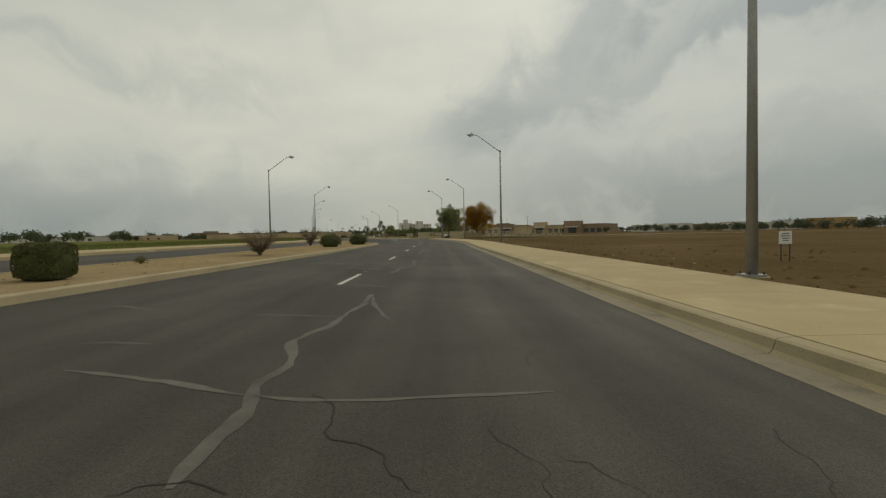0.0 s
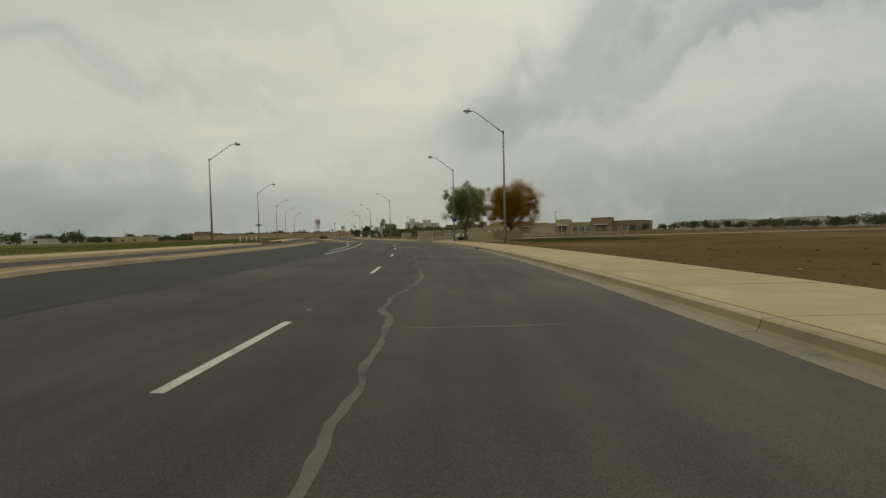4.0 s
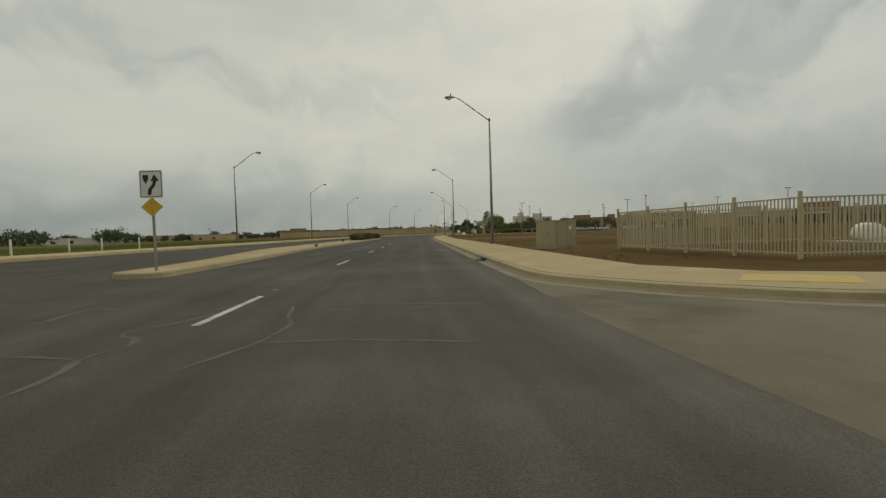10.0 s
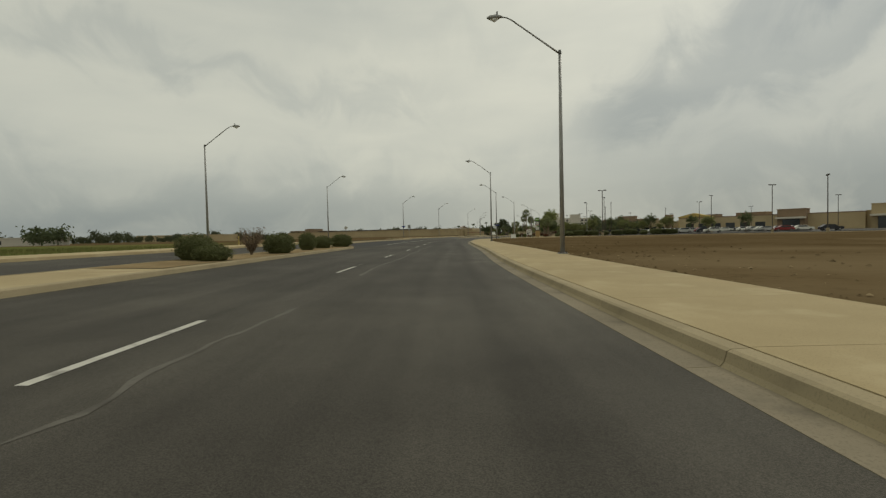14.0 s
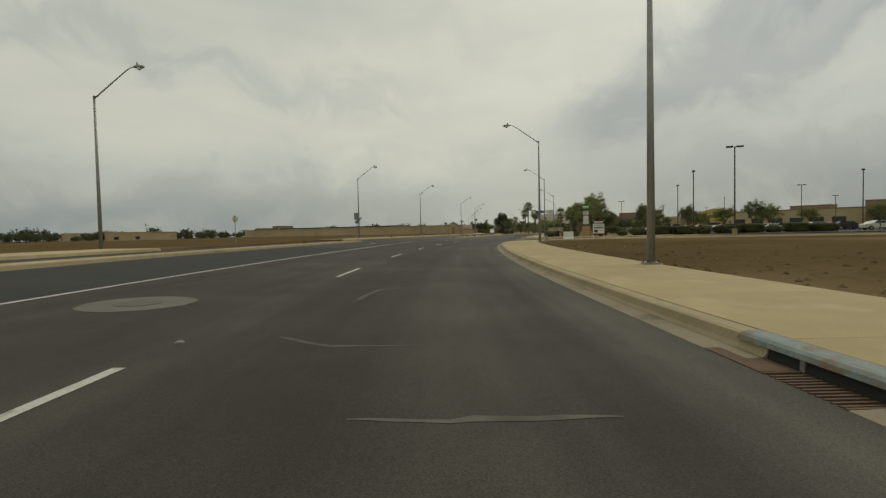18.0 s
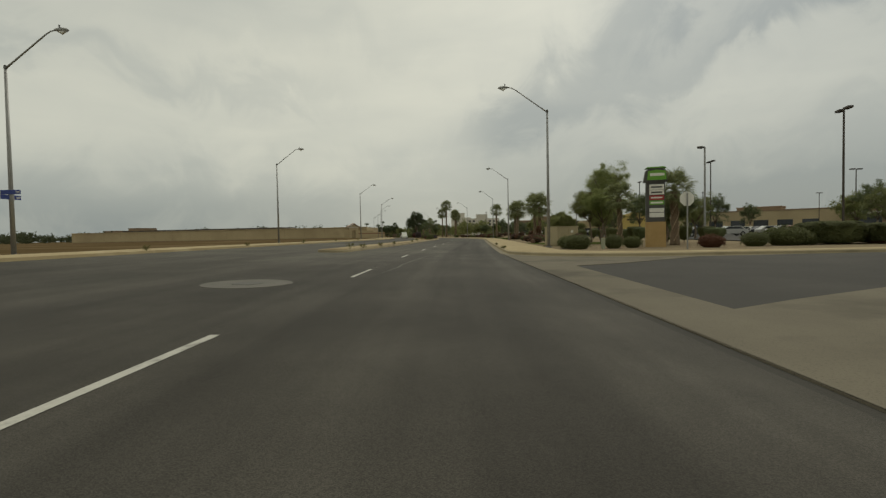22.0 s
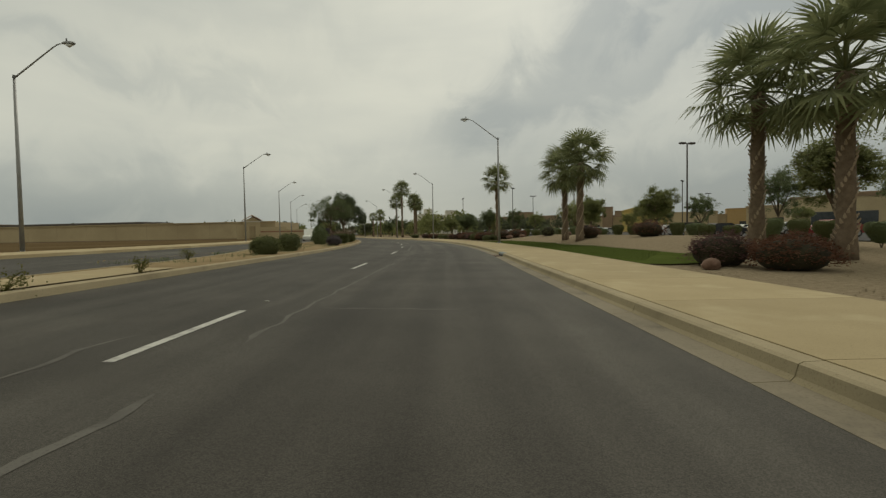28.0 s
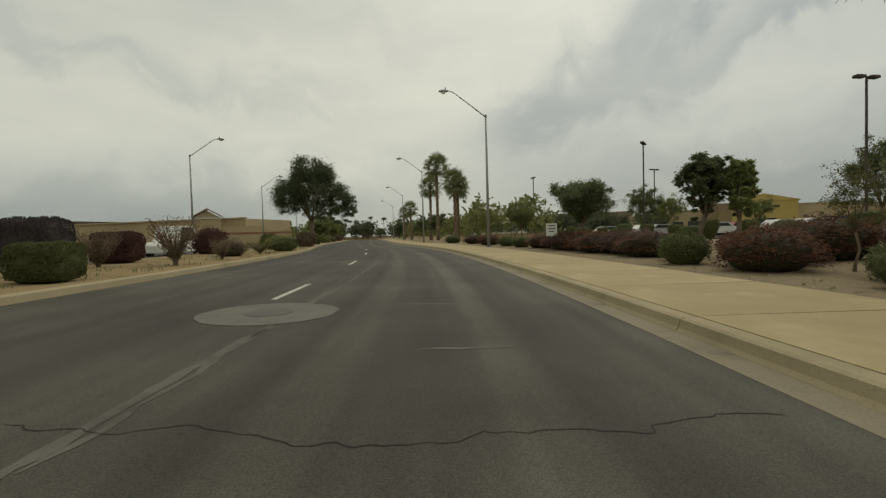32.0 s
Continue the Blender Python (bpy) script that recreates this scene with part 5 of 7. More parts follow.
    body = part("body", bx(-w / 2, w / 2, -d / 2, d / 2, 0.10, h, bevel=0.015), beige, e)
    part("lid", bx(-w / 2 - 0.03, w / 2 + 0.03, -d / 2 - 0.03, d / 2 + 0.03, h - 0.05, h + 0.02, bevel=0.012), beige, body)
    for k, x in enumerate((-w / 4, w / 4)):
        dr = part("door", bx(x - w / 4 + 0.02, x + w / 4 - 0.02, -d / 2 - 0.022, -d / 2 + 0.004, 0.16, h - 0.09, bevel=0.008), beige, body)
        part("hinge", bx(x + (1 if k else -1) * (w / 4 - 0.06) - 0.02, x + (1 if k else -1) * (w / 4 - 0.06) + 0.02, -d / 2 - 0.035, -d / 2 - 0.02, 0.4, 0.5), iron, dr)
        part("latch", bx(x - 0.06, x + 0.06, -d / 2 - 0.035, -d / 2 - 0.02, h * 0.5, h * 0.5 + 0.12), beige, dr)
    part("warning_label", bx(w * 0.12, w * 0.24, -d / 2 - 0.026, -d / 2 - 0.021, h * 0.68, h * 0.8), white, body)
    sd = part("side_panel", bx(-w / 2 - 0.018, -w / 2 + 0.004, -d / 2 + 0.08, d / 2 - 0.08, 0.18, h - 0.1, bevel=0.006), beige, body)
    part("lock_box", bx(-w / 2 - 0.06, -w / 2 - 0.015, -0.12, 0.12, h * 0.5, h * 0.5 + 0.16, bevel=0.008), beige, body)
    return e


cabinet("utility_cabinet", here(104.6, 5.3, 35), 2.3, 1.9, 1.55, "large beige steel utility cabinet on a concrete pad by the pavement")
cabinet("utility_cabinet", here(154.0, 5.0, 35), 1.6, 1.35, 1.42, "beige steel utility cabinet on a concrete pad by the field")
cabinet("utility_cabinet", here(318.4, 5.2, 30), 1.95, 1.6, 1.45, "large beige steel utility cabinet among the shrubs by the pavement")
for s, o, h in ((109.0, 4.9, 1.12), (321.4, 4.9, 0.98)):
    e = thing("utility_pedestal", here(s, o, 20), "slim pale grey-green telecom pedestal beside a cabinet", "utility pedestal", "utility pedestals")
    part("body", bx(-0.24, 0.24, -0.2, 0.2, -0.05, h, bevel=0.02), sage, e)
    part("lid", bx(-0.26, 0.26, -0.22, 0.22, h - 0.08, h + 0.02, bevel=0.02), sage, e)
    part("door", bx(-0.2, 0.2, -0.215, -0.19, 0.12, h - 0.14, bevel=0.006), sage, e)


# ---- block walls and slatted fence beyond the first side street ----
def block_wall(name, a, b, high, label, thick=0.2, course=0.2, length=0.4, cap=True):
    """A wall of blocks from a to b on the ground."""
    a, b = Vector(a), Vector(b)
    d = b - a
    e = thing(name, pose(a.x, a.y, 0.12, 0, 0, math.degrees(math.atan2(d.y, d.x))), label, "wall", "block walls")
    L, rows = d.length, int(high / course)
    part("core", bx(0.01, L - 0.01, -thick / 2 + 0.012, thick / 2 - 0.012, -0.2, rows * course), block, e)
    me = mesh_of("block", bx(0.005, length - 0.005, -thick / 2, thick / 2, 0.005, course - 0.005), block)
    for r in range(rows):
        x = 0.0 if r % 2 == 0 else length / 2
        while x + length <= L + 0.01:
            q = part("block", me, None, e)
            q.location = (x, 0, r * course)
            x += length
    if cap:
        part("coping", bx(-0.03, L + 0.03, -thick / 2 - 0.03, thick / 2 + 0.03, rows * course, rows * course + 0.07, bevel=0.01), block, e)
    return e


def xy(s, o):
    p = at(s, o)
    return (p.x, p.y)


block_wall("block_wall", xy(113.6, 8.8), xy(116.2, 10.4), 1.55, "short beige block wall behind the cabinets")
block_wall("block_wall", xy(116.2, 10.4), xy(116.6, 15.0), 1.35, "low beige block wall under the trees")


def slat_fence(a, b, n, label):
    a, b = Vector(a), Vector(b)
    d = b - a
    L = d.length
    e = thing("slat_fence", pose(a.x, a.y, 0.14, 0, 0, math.degrees(math.atan2(d.y, d.x))), label, "fence", "slatted fences")
    part("top_rail", bx(0, L, -0.02, 0.02, 1.66, 1.70), cream, e)
    part("bottom_rail", bx(0, L, -0.02, 0.02, 0.14, 0.18), cream, e)
    me = mesh_of("slat", bx(-0.016, 0.016, -0.012, 0.012, 0.08, 1.69), cream)
    mp = mesh_of("post", bx(-0.045, 0.045, -0.045, 0.045, -0.1, 1.86, bevel=0.01), cream)
    for i in range(n):
        q = part("slat", me, None, e)
        q.location = (L * (i + 0.5) / n, 0, 0)
    k = max(1, round(L / 2.4))
    for i in range(k + 1):
        q = part("post", mp, None, e)
        q.location = (L * i / k, 0, 0)
    return e


slat_fence(xy(150.8, 7.0), xy(141.6, 8.1), 74, "cream slatted metal fence at the street corner")
slat_fence(xy(141.6, 8.1), xy(140.4, 20), 96, "cream slatted metal fence between slim posts along the side street")
slat_fence(xy(140.4, 20), xy(139.0, 36), 110, "cream slatted metal fence between slim posts along the side street")
slat_fence(xy(139.0, 36), xy(137.6, 52), 90, "cream slatted metal fence between slim posts along the side street")
slat_fence(xy(150.8, 7.0), xy(152.0, 22), 90, "cream slatted metal fence at the back of the yard")
slat_fence(xy(152.0, 22), xy(150.4, 40), 90, "cream slatted metal fence at the back of the yard")
# the fenced yard: a shelter, a concrete pad and pipework
e = thing("shelter", here(147.2, 19.6, -4), "beige metal shelter with a flat roof inside the fenced yard", "shelter")
part("roof", bx(-1.1, 1.1, -1.1, 1.1, 2.32, 2.42, bevel=0.03), beige, e)
part("fascia", bx(-1.15, 1.15, -1.16, -1.1, 2.28, 2.45), bronze, e)
for x in (-0.9, 0.9):
    for y in (-0.9, 0.9):
        part("post", bx(x - 0.06, x + 0.06, y - 0.06, y + 0.06, -0.1, 2.32), beige, e)
e = thing("equipment_pad", here(145.4, 16.4, -4), "pale concrete equipment pad in the fenced yard", "concrete pad")
part("pad", bx(-3.2, 3.2, -1.6, 1.6, -0.1, 0.22, bevel=0.02), concrete, e)
e = thing("pipework", here(145.4, 17.0, -4, 0.22), "white painted pipe loop with a valve on a concrete pad", "pipework")
part("pipe", tb([(-1.2, 0, 0), (-1.2, 0, 0.55), (-1.05, 0, 0.7), (0.9, 0, 0.7), (1.05, 0, 0.55), (1.5, 0, 0.0)], [0.09] * 6, 10), white, e, smooth=True)
part("valve", tb([(-0.3, 0, 0.7), (-0.3, 0, 1.0), (-0.3, 0, 1.02), (-0.3, 0, 1.06)], [0.12, 0.10, 0.2, 0.2], 12), white, e)
part("brace", tb([(0.4, 0.1, 0.0), (0.0, 0.1, 0.66)], [0.04, 0.04], 8), white, e)
e = thing("storage_tank", here(146.2, 14.6, 60), "low white cylindrical tank on two saddles in the yard", "tank")
part("drum", tb([(-0.62, 0, 0.5), (-0.55, 0, 0.5), (0.55, 0, 0.5), (0.62, 0, 0.5)], [0.25, 0.38, 0.38, 0.25], 16), white, e, smooth=True)
for x in (-0.35, 0.35):
    part("saddle", bx(x - 0.06, x + 0.06, -0.3, 0.3, -0.05, 0.2), steel, e)
# worn tactile plate on the ramp
e = part("tactile_plate", slab(ground_pts([(137.2, 3.2), (136.2, 4.6), (137.2, 5.4), (138.2, 4.0)]), 0.16, 0.178), faded_yellow)
tagged(e, "worn yellow tactile plate set in the corner pavement", "tactile paving", kind="structure")


# ---- plants ----
def leaves(rnd, spots, size, per, spread, flat=0.0):
    """Small leaf quads scattered round the spots (Vector, radius)."""
    verts, faces = [], []
    for c, r in spots:
        for _ in range(per):
            v = Vector((rnd.gauss(0, 0.44), rnd.gauss(0, 0.44), rnd.gauss(0, 0.44)))
            p = c + Vector((v.x, v.y, v.z * (1 - flat))) * r * spread
            u = Vector((rnd.gauss(0, 1), rnd.gauss(0, 1), rnd.gauss(0, 1))).normalized()
            w = u.orthogonal().normalized()
            k = size * rnd.uniform(0.6, 1.3)
            i = len(verts)
            verts += [p - u * k, p + w * k * 0.45, p + u * k, p - w * k * 0.45]
            faces.append((i, i + 1, i + 2, i + 3))
    return verts, faces


def tree(name, m, label, high, wide, leafmat, seed, trunk_h=1.8, r=0.16, forks=5, leaf_size=0.10, density=55, droop=0.0, lean=0.1, airy=1.0, group="", lobes=None, clumps=80):
    """A tree with trunk, limbs and a crown of small leaves in clumps."""
    rnd = random.Random(seed)
    e = thing(name, m, label, "tree", group)
    bm = bmesh.new()
    tips = []
    top = Vector((rnd.uniform(-1, 1) * lean * trunk_h, rnd.uniform(-1, 1) * lean * trunk_h, trunk_h))
    mid = top * 0.5 + Vector((rnd.uniform(-1, 1), rnd.uniform(-1, 1), 0)) * 0.12 * trunk_h
    tube(bm, [(0, 0, -0.15), (0, 0, 0.1), tuple(mid), tuple(top)], [r * 1.5, r * 1.1, r * 0.85, r * 0.75], 9)
    part("trunk", bm, bark, e, smooth=True)
    crown_c = Vector((0, 0, (trunk_h * 0.8 + high) / 2))
    half = Vector((wide / 2, wide / 2, (high - trunk_h * 0.8) / 2))

    def reach(v):
        # how far the uneven crown reaches in the direction v
        return min(1.02, 0.80 + 0.52 * noise.noise(v * 1.9 + Vector((seed, 0, seed))) + 0.26 * noise.noise(v * 4.1 + Vector((0, seed, 0))))
    for k in range(forks):
        lb = bmesh.new()
        a = 2 * math.pi * (k + rnd.uniform(-0.3, 0.3)) / forks
        up = rnd.uniform(0.0, 0.9)
        end = crown_c + Vector((math.cos(a) * half.x * rnd.uniform(0.4, 0.7), math.sin(a) * half.y * rnd.uniform(0.4, 0.7), half.z * (up - 0.3)))
        bend = top.lerp(end, 0.5) + Vector((rnd.uniform(-1, 1), rnd.uniform(-1, 1), 0.6)) * 0.08 * wide
        tube(lb, [tuple(top - Vector((0, 0, 0.1))), tuple(bend), tuple(end)], [r * 0.6, r * 0.36, r * 0.12], 6)
        for q in range(6):
            b2 = end.lerp(bend, rnd.uniform(0, 0.6))
            v = Vector((rnd.gauss(0, 1), rnd.gauss(0, 1), rnd.gauss(0.3, 0.7))).normalized()
            f = reach(v) * rnd.uniform(0.6, 0.95)
            e2 = (crown_c + Vector((v.x * half.x, v.y * half.y, v.z * half.z)) * f).lerp(b2, 0.3)
            tube(lb, [tuple(b2), tuple(b2.lerp(e2, 0.5) + Vector((0, 0, 0.04 * wide))), tuple(e2)], [r * 0.2, r * 0.13, r * 0.05], 5)
            tips.append((e2, rnd.uniform(0.06, 0.10) * wide))
        part("limb", lb, bark, e, smooth=True)
    if lobes:
        # an uneven crown: clumps on and in ellipsoids (x, y, z, rx, ry, rz)
        tips = []
        for lx, ly, lz, ra, rb, rc in lobes:
            for q in range(max(10, int(26 * (ra * rb * rc) ** (2 / 3)))):
                v = Vector((rnd.gauss(0, 1), rnd.gauss(0, 1), rnd.gauss(0, 1))).normalized() * rnd.uniform(0.25, 1.0) ** 0.45
                tips.append((Vector((lx + v.x * ra, ly + v.y * rb, lz + v.z * rc)), rnd.uniform(0.24, 0.46) * (ra * rb * rc) ** (1 / 3)))
    for q in range(0 if lobes else clumps):
        v = Vector((rnd.gauss(0, 1), rnd.gauss(0, 1), rnd.gauss(0.1, 0.9))).normalized()
        f = reach(v) * rnd.uniform(0.35, 1.0) ** 0.7
        tips.append((crown_c + Vector((v.x * half.x, v.y * half.y, v.z * half.z)) * f, rnd.uniform(0.05, 0.10) * wide))
    if droop:
        for c, rr in list(tips):
            if rnd.random() < 0.35:
                tips.append((c + Vector((0, 0, -droop * rnd.uniform(0.3, 0.9))), rr * 0.6))
    verts, faces = leaves(rnd, tips, leaf_size, int(density * airy), 1.15, 0.3)
    raw("crown", verts, faces, leafmat, e)
    return e


def shrub_mesh(style, seed):
    """Foliage and stems of a shrub one metre wide and high."""
    rnd = random.Random(seed)
    verts, faces, stems = [], [], bmesh.new()
    n = {"box": 6500, "round": 2400, "sparse": 2300, "low": 3400, "vase": 3000}[style]
    size = {"box": 0.025, "round": 0.030, "sparse": 0.020, "low": 0.024, "vase": 0.024}[style]
    for _ in range(n):
        if style in ("box", "vase"):
            p = Vector((rnd.uniform(-0.5, 0.5), rnd.uniform(-0.5, 0.5), rnd.uniform(0.08, 1)))
            ax = rnd.randrange(6)
            g = rnd.uniform(0.93, 1.0)
            if ax == 0: p.x = 0.5 * g
            elif ax == 1: p.x = -0.5 * g
            elif ax == 2: p.y = 0.5 * g
            elif ax == 3: p.y = -0.5 * g
            elif ax == 4: p.z = g
            q = Vector((p.x, p.y, p.z - 0.5)) * 2
            k = (abs(q.x)**5 + abs(q.y)**5 + abs(q.z)**5) ** 0.2
            if k > 1: p = Vector((q.x / k / 2, q.y / k / 2, q.z / k / 2 + 0.5))
            p += 0.05 * Vector((noise.noise(p * 4 + Vector((seed, 0, 0))), noise.noise(p * 4 + Vector((0, seed, 0))), noise.noise(p * 4)))
            if style == "vase":
                g = 0.45 + 0.62 * min(1.0, p.z * 1.5)
                p = Vector((p.x * g, p.y * g, 0.12 + 0.88 * p.z))
        elif style == "sparse":
            a, t = rnd.uniform(0, 6.28), rnd.uniform(0.2, 1.0)
            p = Vector((math.cos(a) * t * 0.5 * rnd.uniform(0.5, 1), math.sin(a) * t * 0.5 * rnd.uniform(0.5, 1), t * rnd.uniform(0.6, 1)))
        else:
            v = Vector((rnd.gauss(0, 1), rnd.gauss(0, 1), rnd.uniform(-0.55, 1.4))).normalized()
            loose = 1.0 if style == "low" else 0.42
            lump = 0.96 + 0.34 * loose * noise.noise(v * 1.8 + Vector((seed, seed, 0))) + 0.22 * loose * noise.noise(v * 5 + Vector((0, seed, seed)))
            k = lump * rnd.uniform(0.80, 1.0) if rnd.random() < 0.94 else lump * rnd.uniform(1.0, 1.10)
            g = 1.0 if v.z > 0 else 1 / max(0.75, math.hypot(v.x, v.y))
            p = Vector((v.x * 0.5 * k * g, v.y * 0.5 * k * g, max(0.0, 0.36 + (v.z if v.z > 0 else v.z * 0.66) * 0.62 * k)))
        u = Vector((rnd.gauss(0, 1), rnd.gauss(0, 1), rnd.gauss(0, 1))).normalized()
        w = u.orthogonal().normalized()
        k = size * rnd.uniform(0.6, 1.4)
        i = len(verts)
        verts += [p - u * k, p + w * k * 0.55, p + u * k, p - w * k * 0.55]
        faces.append((i, i + 1, i + 2, i + 3))
    for k in range(30 if style == "sparse" else 7):
        a = rnd.uniform(0, 6.28)
        f = 0.46 if style == "sparse" else 0.3
        tube(stems, [(0, 0, -0.05), (0.1 * math.cos(a), 0.1 * math.sin(a), 0.3), (f * math.cos(a), f * math.sin(a), rnd.uniform(0.6, 0.92))], [0.02, 0.014, 0.005], 5)
    me = bpy.data.meshes.new("foliage")
    me.from_pydata([tuple(v) for v in verts], [], faces)
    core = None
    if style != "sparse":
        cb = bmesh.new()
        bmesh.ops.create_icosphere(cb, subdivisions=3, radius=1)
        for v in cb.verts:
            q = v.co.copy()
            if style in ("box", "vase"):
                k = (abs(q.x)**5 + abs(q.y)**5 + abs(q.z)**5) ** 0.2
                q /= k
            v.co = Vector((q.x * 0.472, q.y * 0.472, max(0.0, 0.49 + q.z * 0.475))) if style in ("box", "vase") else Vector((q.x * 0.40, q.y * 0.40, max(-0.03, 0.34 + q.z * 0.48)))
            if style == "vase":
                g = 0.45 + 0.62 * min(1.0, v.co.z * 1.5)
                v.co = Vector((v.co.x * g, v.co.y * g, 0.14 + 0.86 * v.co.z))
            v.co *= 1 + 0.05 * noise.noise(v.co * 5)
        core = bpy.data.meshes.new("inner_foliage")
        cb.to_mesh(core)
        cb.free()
    sm = bpy.data.meshes.new("stems")
    stems.to_mesh(sm)
    stems.free()
    return me, core, sm


SHRUBS = {}


def shrub(s, o, w, h, style, leafmat, label, group="", deep=None, m=None):
    key = (style, leafmat.name, int(s) % 2)
    if key not in SHRUBS:
        f, c, st = shrub_mesh(style, 5 + len(SHRUBS))
        f.materials.append(leafmat), st.materials.append(bark)
        # loose shrubs get a solid core whose dark colour paints their inner shade
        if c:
            c.materials.append(leafmat if style != "low" else twig_shade)
        SHRUBS[key] = (f, c, st)
    f, c, st = SHRUBS[key]
    mm = m or here(s, o, (s * 37) % 90 - 45 if style != "box" else 0, 0.13 if o < -8 else 0.0)
    e = thing("hedge_shrub" if style in ("box", "vase") else "shrub", mm @ Matrix.Diagonal((w, deep or w, h, 1)), label, "shrub", group)
    part("foliage", f, None, e)
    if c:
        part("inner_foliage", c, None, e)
    tagged(part("stem_tuft", st, None, e), kind="stuff")
    return e


def weed(s, o, w, h, label="small dry green weed growing from a kerb joint"):
    rnd = random.Random(int(s * 10))
    e = thing("weed", here(s, o, 0, 0.14 if -20 < o < -8 else -0.03 if o <= -20 else 0.0), label, "weed", "weeds along the kerbs")
    bm = bmesh.new()
    ends = []
    for k in range(14):
        a, t = rnd.uniform(0, 6.28), rnd.uniform(0.3, 1)
        q = (math.cos(a) * w / 2 * t, math.sin(a) * w / 2 * t, h * rnd.uniform(0.4, 1))
        tube(bm, [(0, 0, -0.02), (q[0] * 0.4, q[1] * 0.4, q[2] * 0.6), q], [0.008, 0.006, 0.003], 4)
        ends.append((Vector(q) * 0.8, 0.25 * w))
    tagged(part("stem_tuft", bm, leaf_weed, e), kind="stuff")
    v, f = leaves(rnd, ends, 0.03, 14, 1.0)
    raw("leaves", v, f, leaf_weed, e)
    return e


def frond_mesh(seed):
    rnd = random.Random(seed)
    bm = bmesh.new()
    tube(bm, [(0, 0, 0), (0.55, 0, 0.06), (1.05, 0, 0.0)], [0.035, 0.022, 0.014], 5)
    c = Vector((1.05, 0, 0))
    n = 22
    for i in range(n):
        a = radians(-118 + 236 * i / (n - 1)) + rnd.uniform(-0.05, 0.05)
        ln = (0.95 - 0.25 * abs(a) / 2.06) * rnd.uniform(0.85, 1.05)
        d = Vector((math.cos(a), math.sin(a), 0))
        side = Vector((-math.sin(a), math.cos(a), 0))
        m1 = c + d * ln * 0.55 + Vector((0, 0, 0.05 - 0.10 * abs(math.sin(a))))
        tip = c + d * ln + Vector((0, 0, -0.16 - 0.22 * rnd.random()))
        w = 0.036
        v = [bm.verts.new(q) for q in (c + side * 0.008, c - side * 0.008, m1 - side * w, m1 + side * w, tip)]
        bm.faces.new((v[0], v[1], v[2], v[3]))
        bm.faces.new((v[3], v[2], v[4]))
    return mesh_of("frond", bm, leaf_palm)


FRONDS = [frond_mesh(k) for k in range(3)]


def palm(s, o, high, scale, label, seed, count=40, r=0.2, skirt=0.4):
    """A fan palm: trunk with old frond bases, and a head of fronds."""
    rnd = random.Random(seed)
    e = thing("fan_palm", here(s, o), label, "palm tree", "fan palms")
    steps = 14
    lean = rnd.uniform(-0.03, 0.03)
    trunk_top = high - 1.05 * scale
    pts = [(lean * trunk_top * (i / steps) ** 2, 0, -0.1 + (trunk_top + 0.1) * i / steps) for i in range(steps + 1)]
    part("trunk", tb(pts, [r * (1.45 - 0.45 * min(1, i / 4)) * rnd.uniform(0.93, 1.07) for i in range(steps + 1)], 12), palm_bark, e, smooth=True)
    bm = bmesh.new()
    n = int(trunk_top / 0.16)
    for k in range(n):
        z = 0.3 + (trunk_top - 0.3) * k / n
        for q in range(3):
            a = k * 2.4 + q * 2.094
            rr = r * (1.45 - 0.45 * min(1, z / (trunk_top * 0.28)))
            x = lean * trunk_top * (z / trunk_top) ** 2
            base = Vector((x + math.cos(a) * rr * 0.9, math.sin(a) * rr * 0.9, z))
            out = Vector((math.cos(a), math.sin(a), 1.3)).normalized()
            tube(bm, [tuple(base), tuple(base + out * 0.16)], [0.055, 0.02], 4)
    tagged(part("old_frond_stubble", bm, boot, e), "dry stubble of old frond bases", kind="stuff")
    head = Vector((pts[-1][0], 0, trunk_top))
    for k in range(count):
        t = k / count
        el = 78 - 130 * t ** 0.9 + rnd.uniform(-8, 8)
        q = part("frond", FRONDS[k % 3], None, e)
        sc = scale * rnd.uniform(0.88, 1.08)
        q.matrix_basis = Matrix.Translation(head + Vector((0, 0, 0.15 * (1 - t)))) @ Euler((rnd.uniform(-0.3, 0.3), radians(-el), k * 2.39996), "XYZ").to_matrix().to_4x4() @ Matrix.Diagonal((sc, sc, sc, 1))
    return e


MED = "shrubs in the median"
shrub(9.6, -10.95, 0.86, 0.8, "box", leaf_hedge, "clipped square green hedge shrub on the pale dirt median", MED)
shrub(21.2, -10.9, 1.9, 1.2, "sparse", leaf_dry, "sparse dry brown shrub with bare stems on the median", MED)
shrub(37.5, -13.0, 1.6, 1.5, "sparse", leaf_dry, "sparse dry brown shrub with bare stems on the median", MED)
shrub(35.4, -10.9, 1.6, 1.08, "round", leaf_hedge, "rounded dark green shrub on the median", MED)
shrub(43.6, -10.3, 1.85, 1.1, "round", leaf_hedge, "rounded dark green shrub on the median", MED)
shrub(201.7, -12.0, 1.6, 1.15, "round", leaf_hedge, "broad rounded green shrub on the median", MED)
shrub(201.0, -10.9, 1.4, 0.7, "round", leaf_hedge, "low rounded green shrub on the median", MED)
shrub(206.2, -11.8, 1.5, 1.45, "sparse", leaf_dry, "sparse dry shrub with bare stems on the median", MED)
shrub(208.0, -11.1, 1.7, 1.2, "round", leaf_hedge, "rounded dark green shrub on the median", MED)
shrub(213.5, -11.4, 1.2, 1.25, "round", leaf_hedge, "rounded dark green shrub on the median", MED)
shrub(217.8, -11.6, 1.5, 1.0, "round", leaf_hedge, "rounded dark green shrub on the median", MED)
shrub(222.0, -11.2, 1.9, 1.15, "round", leaf_hedge, "rounded dark green shrub on the median", MED)
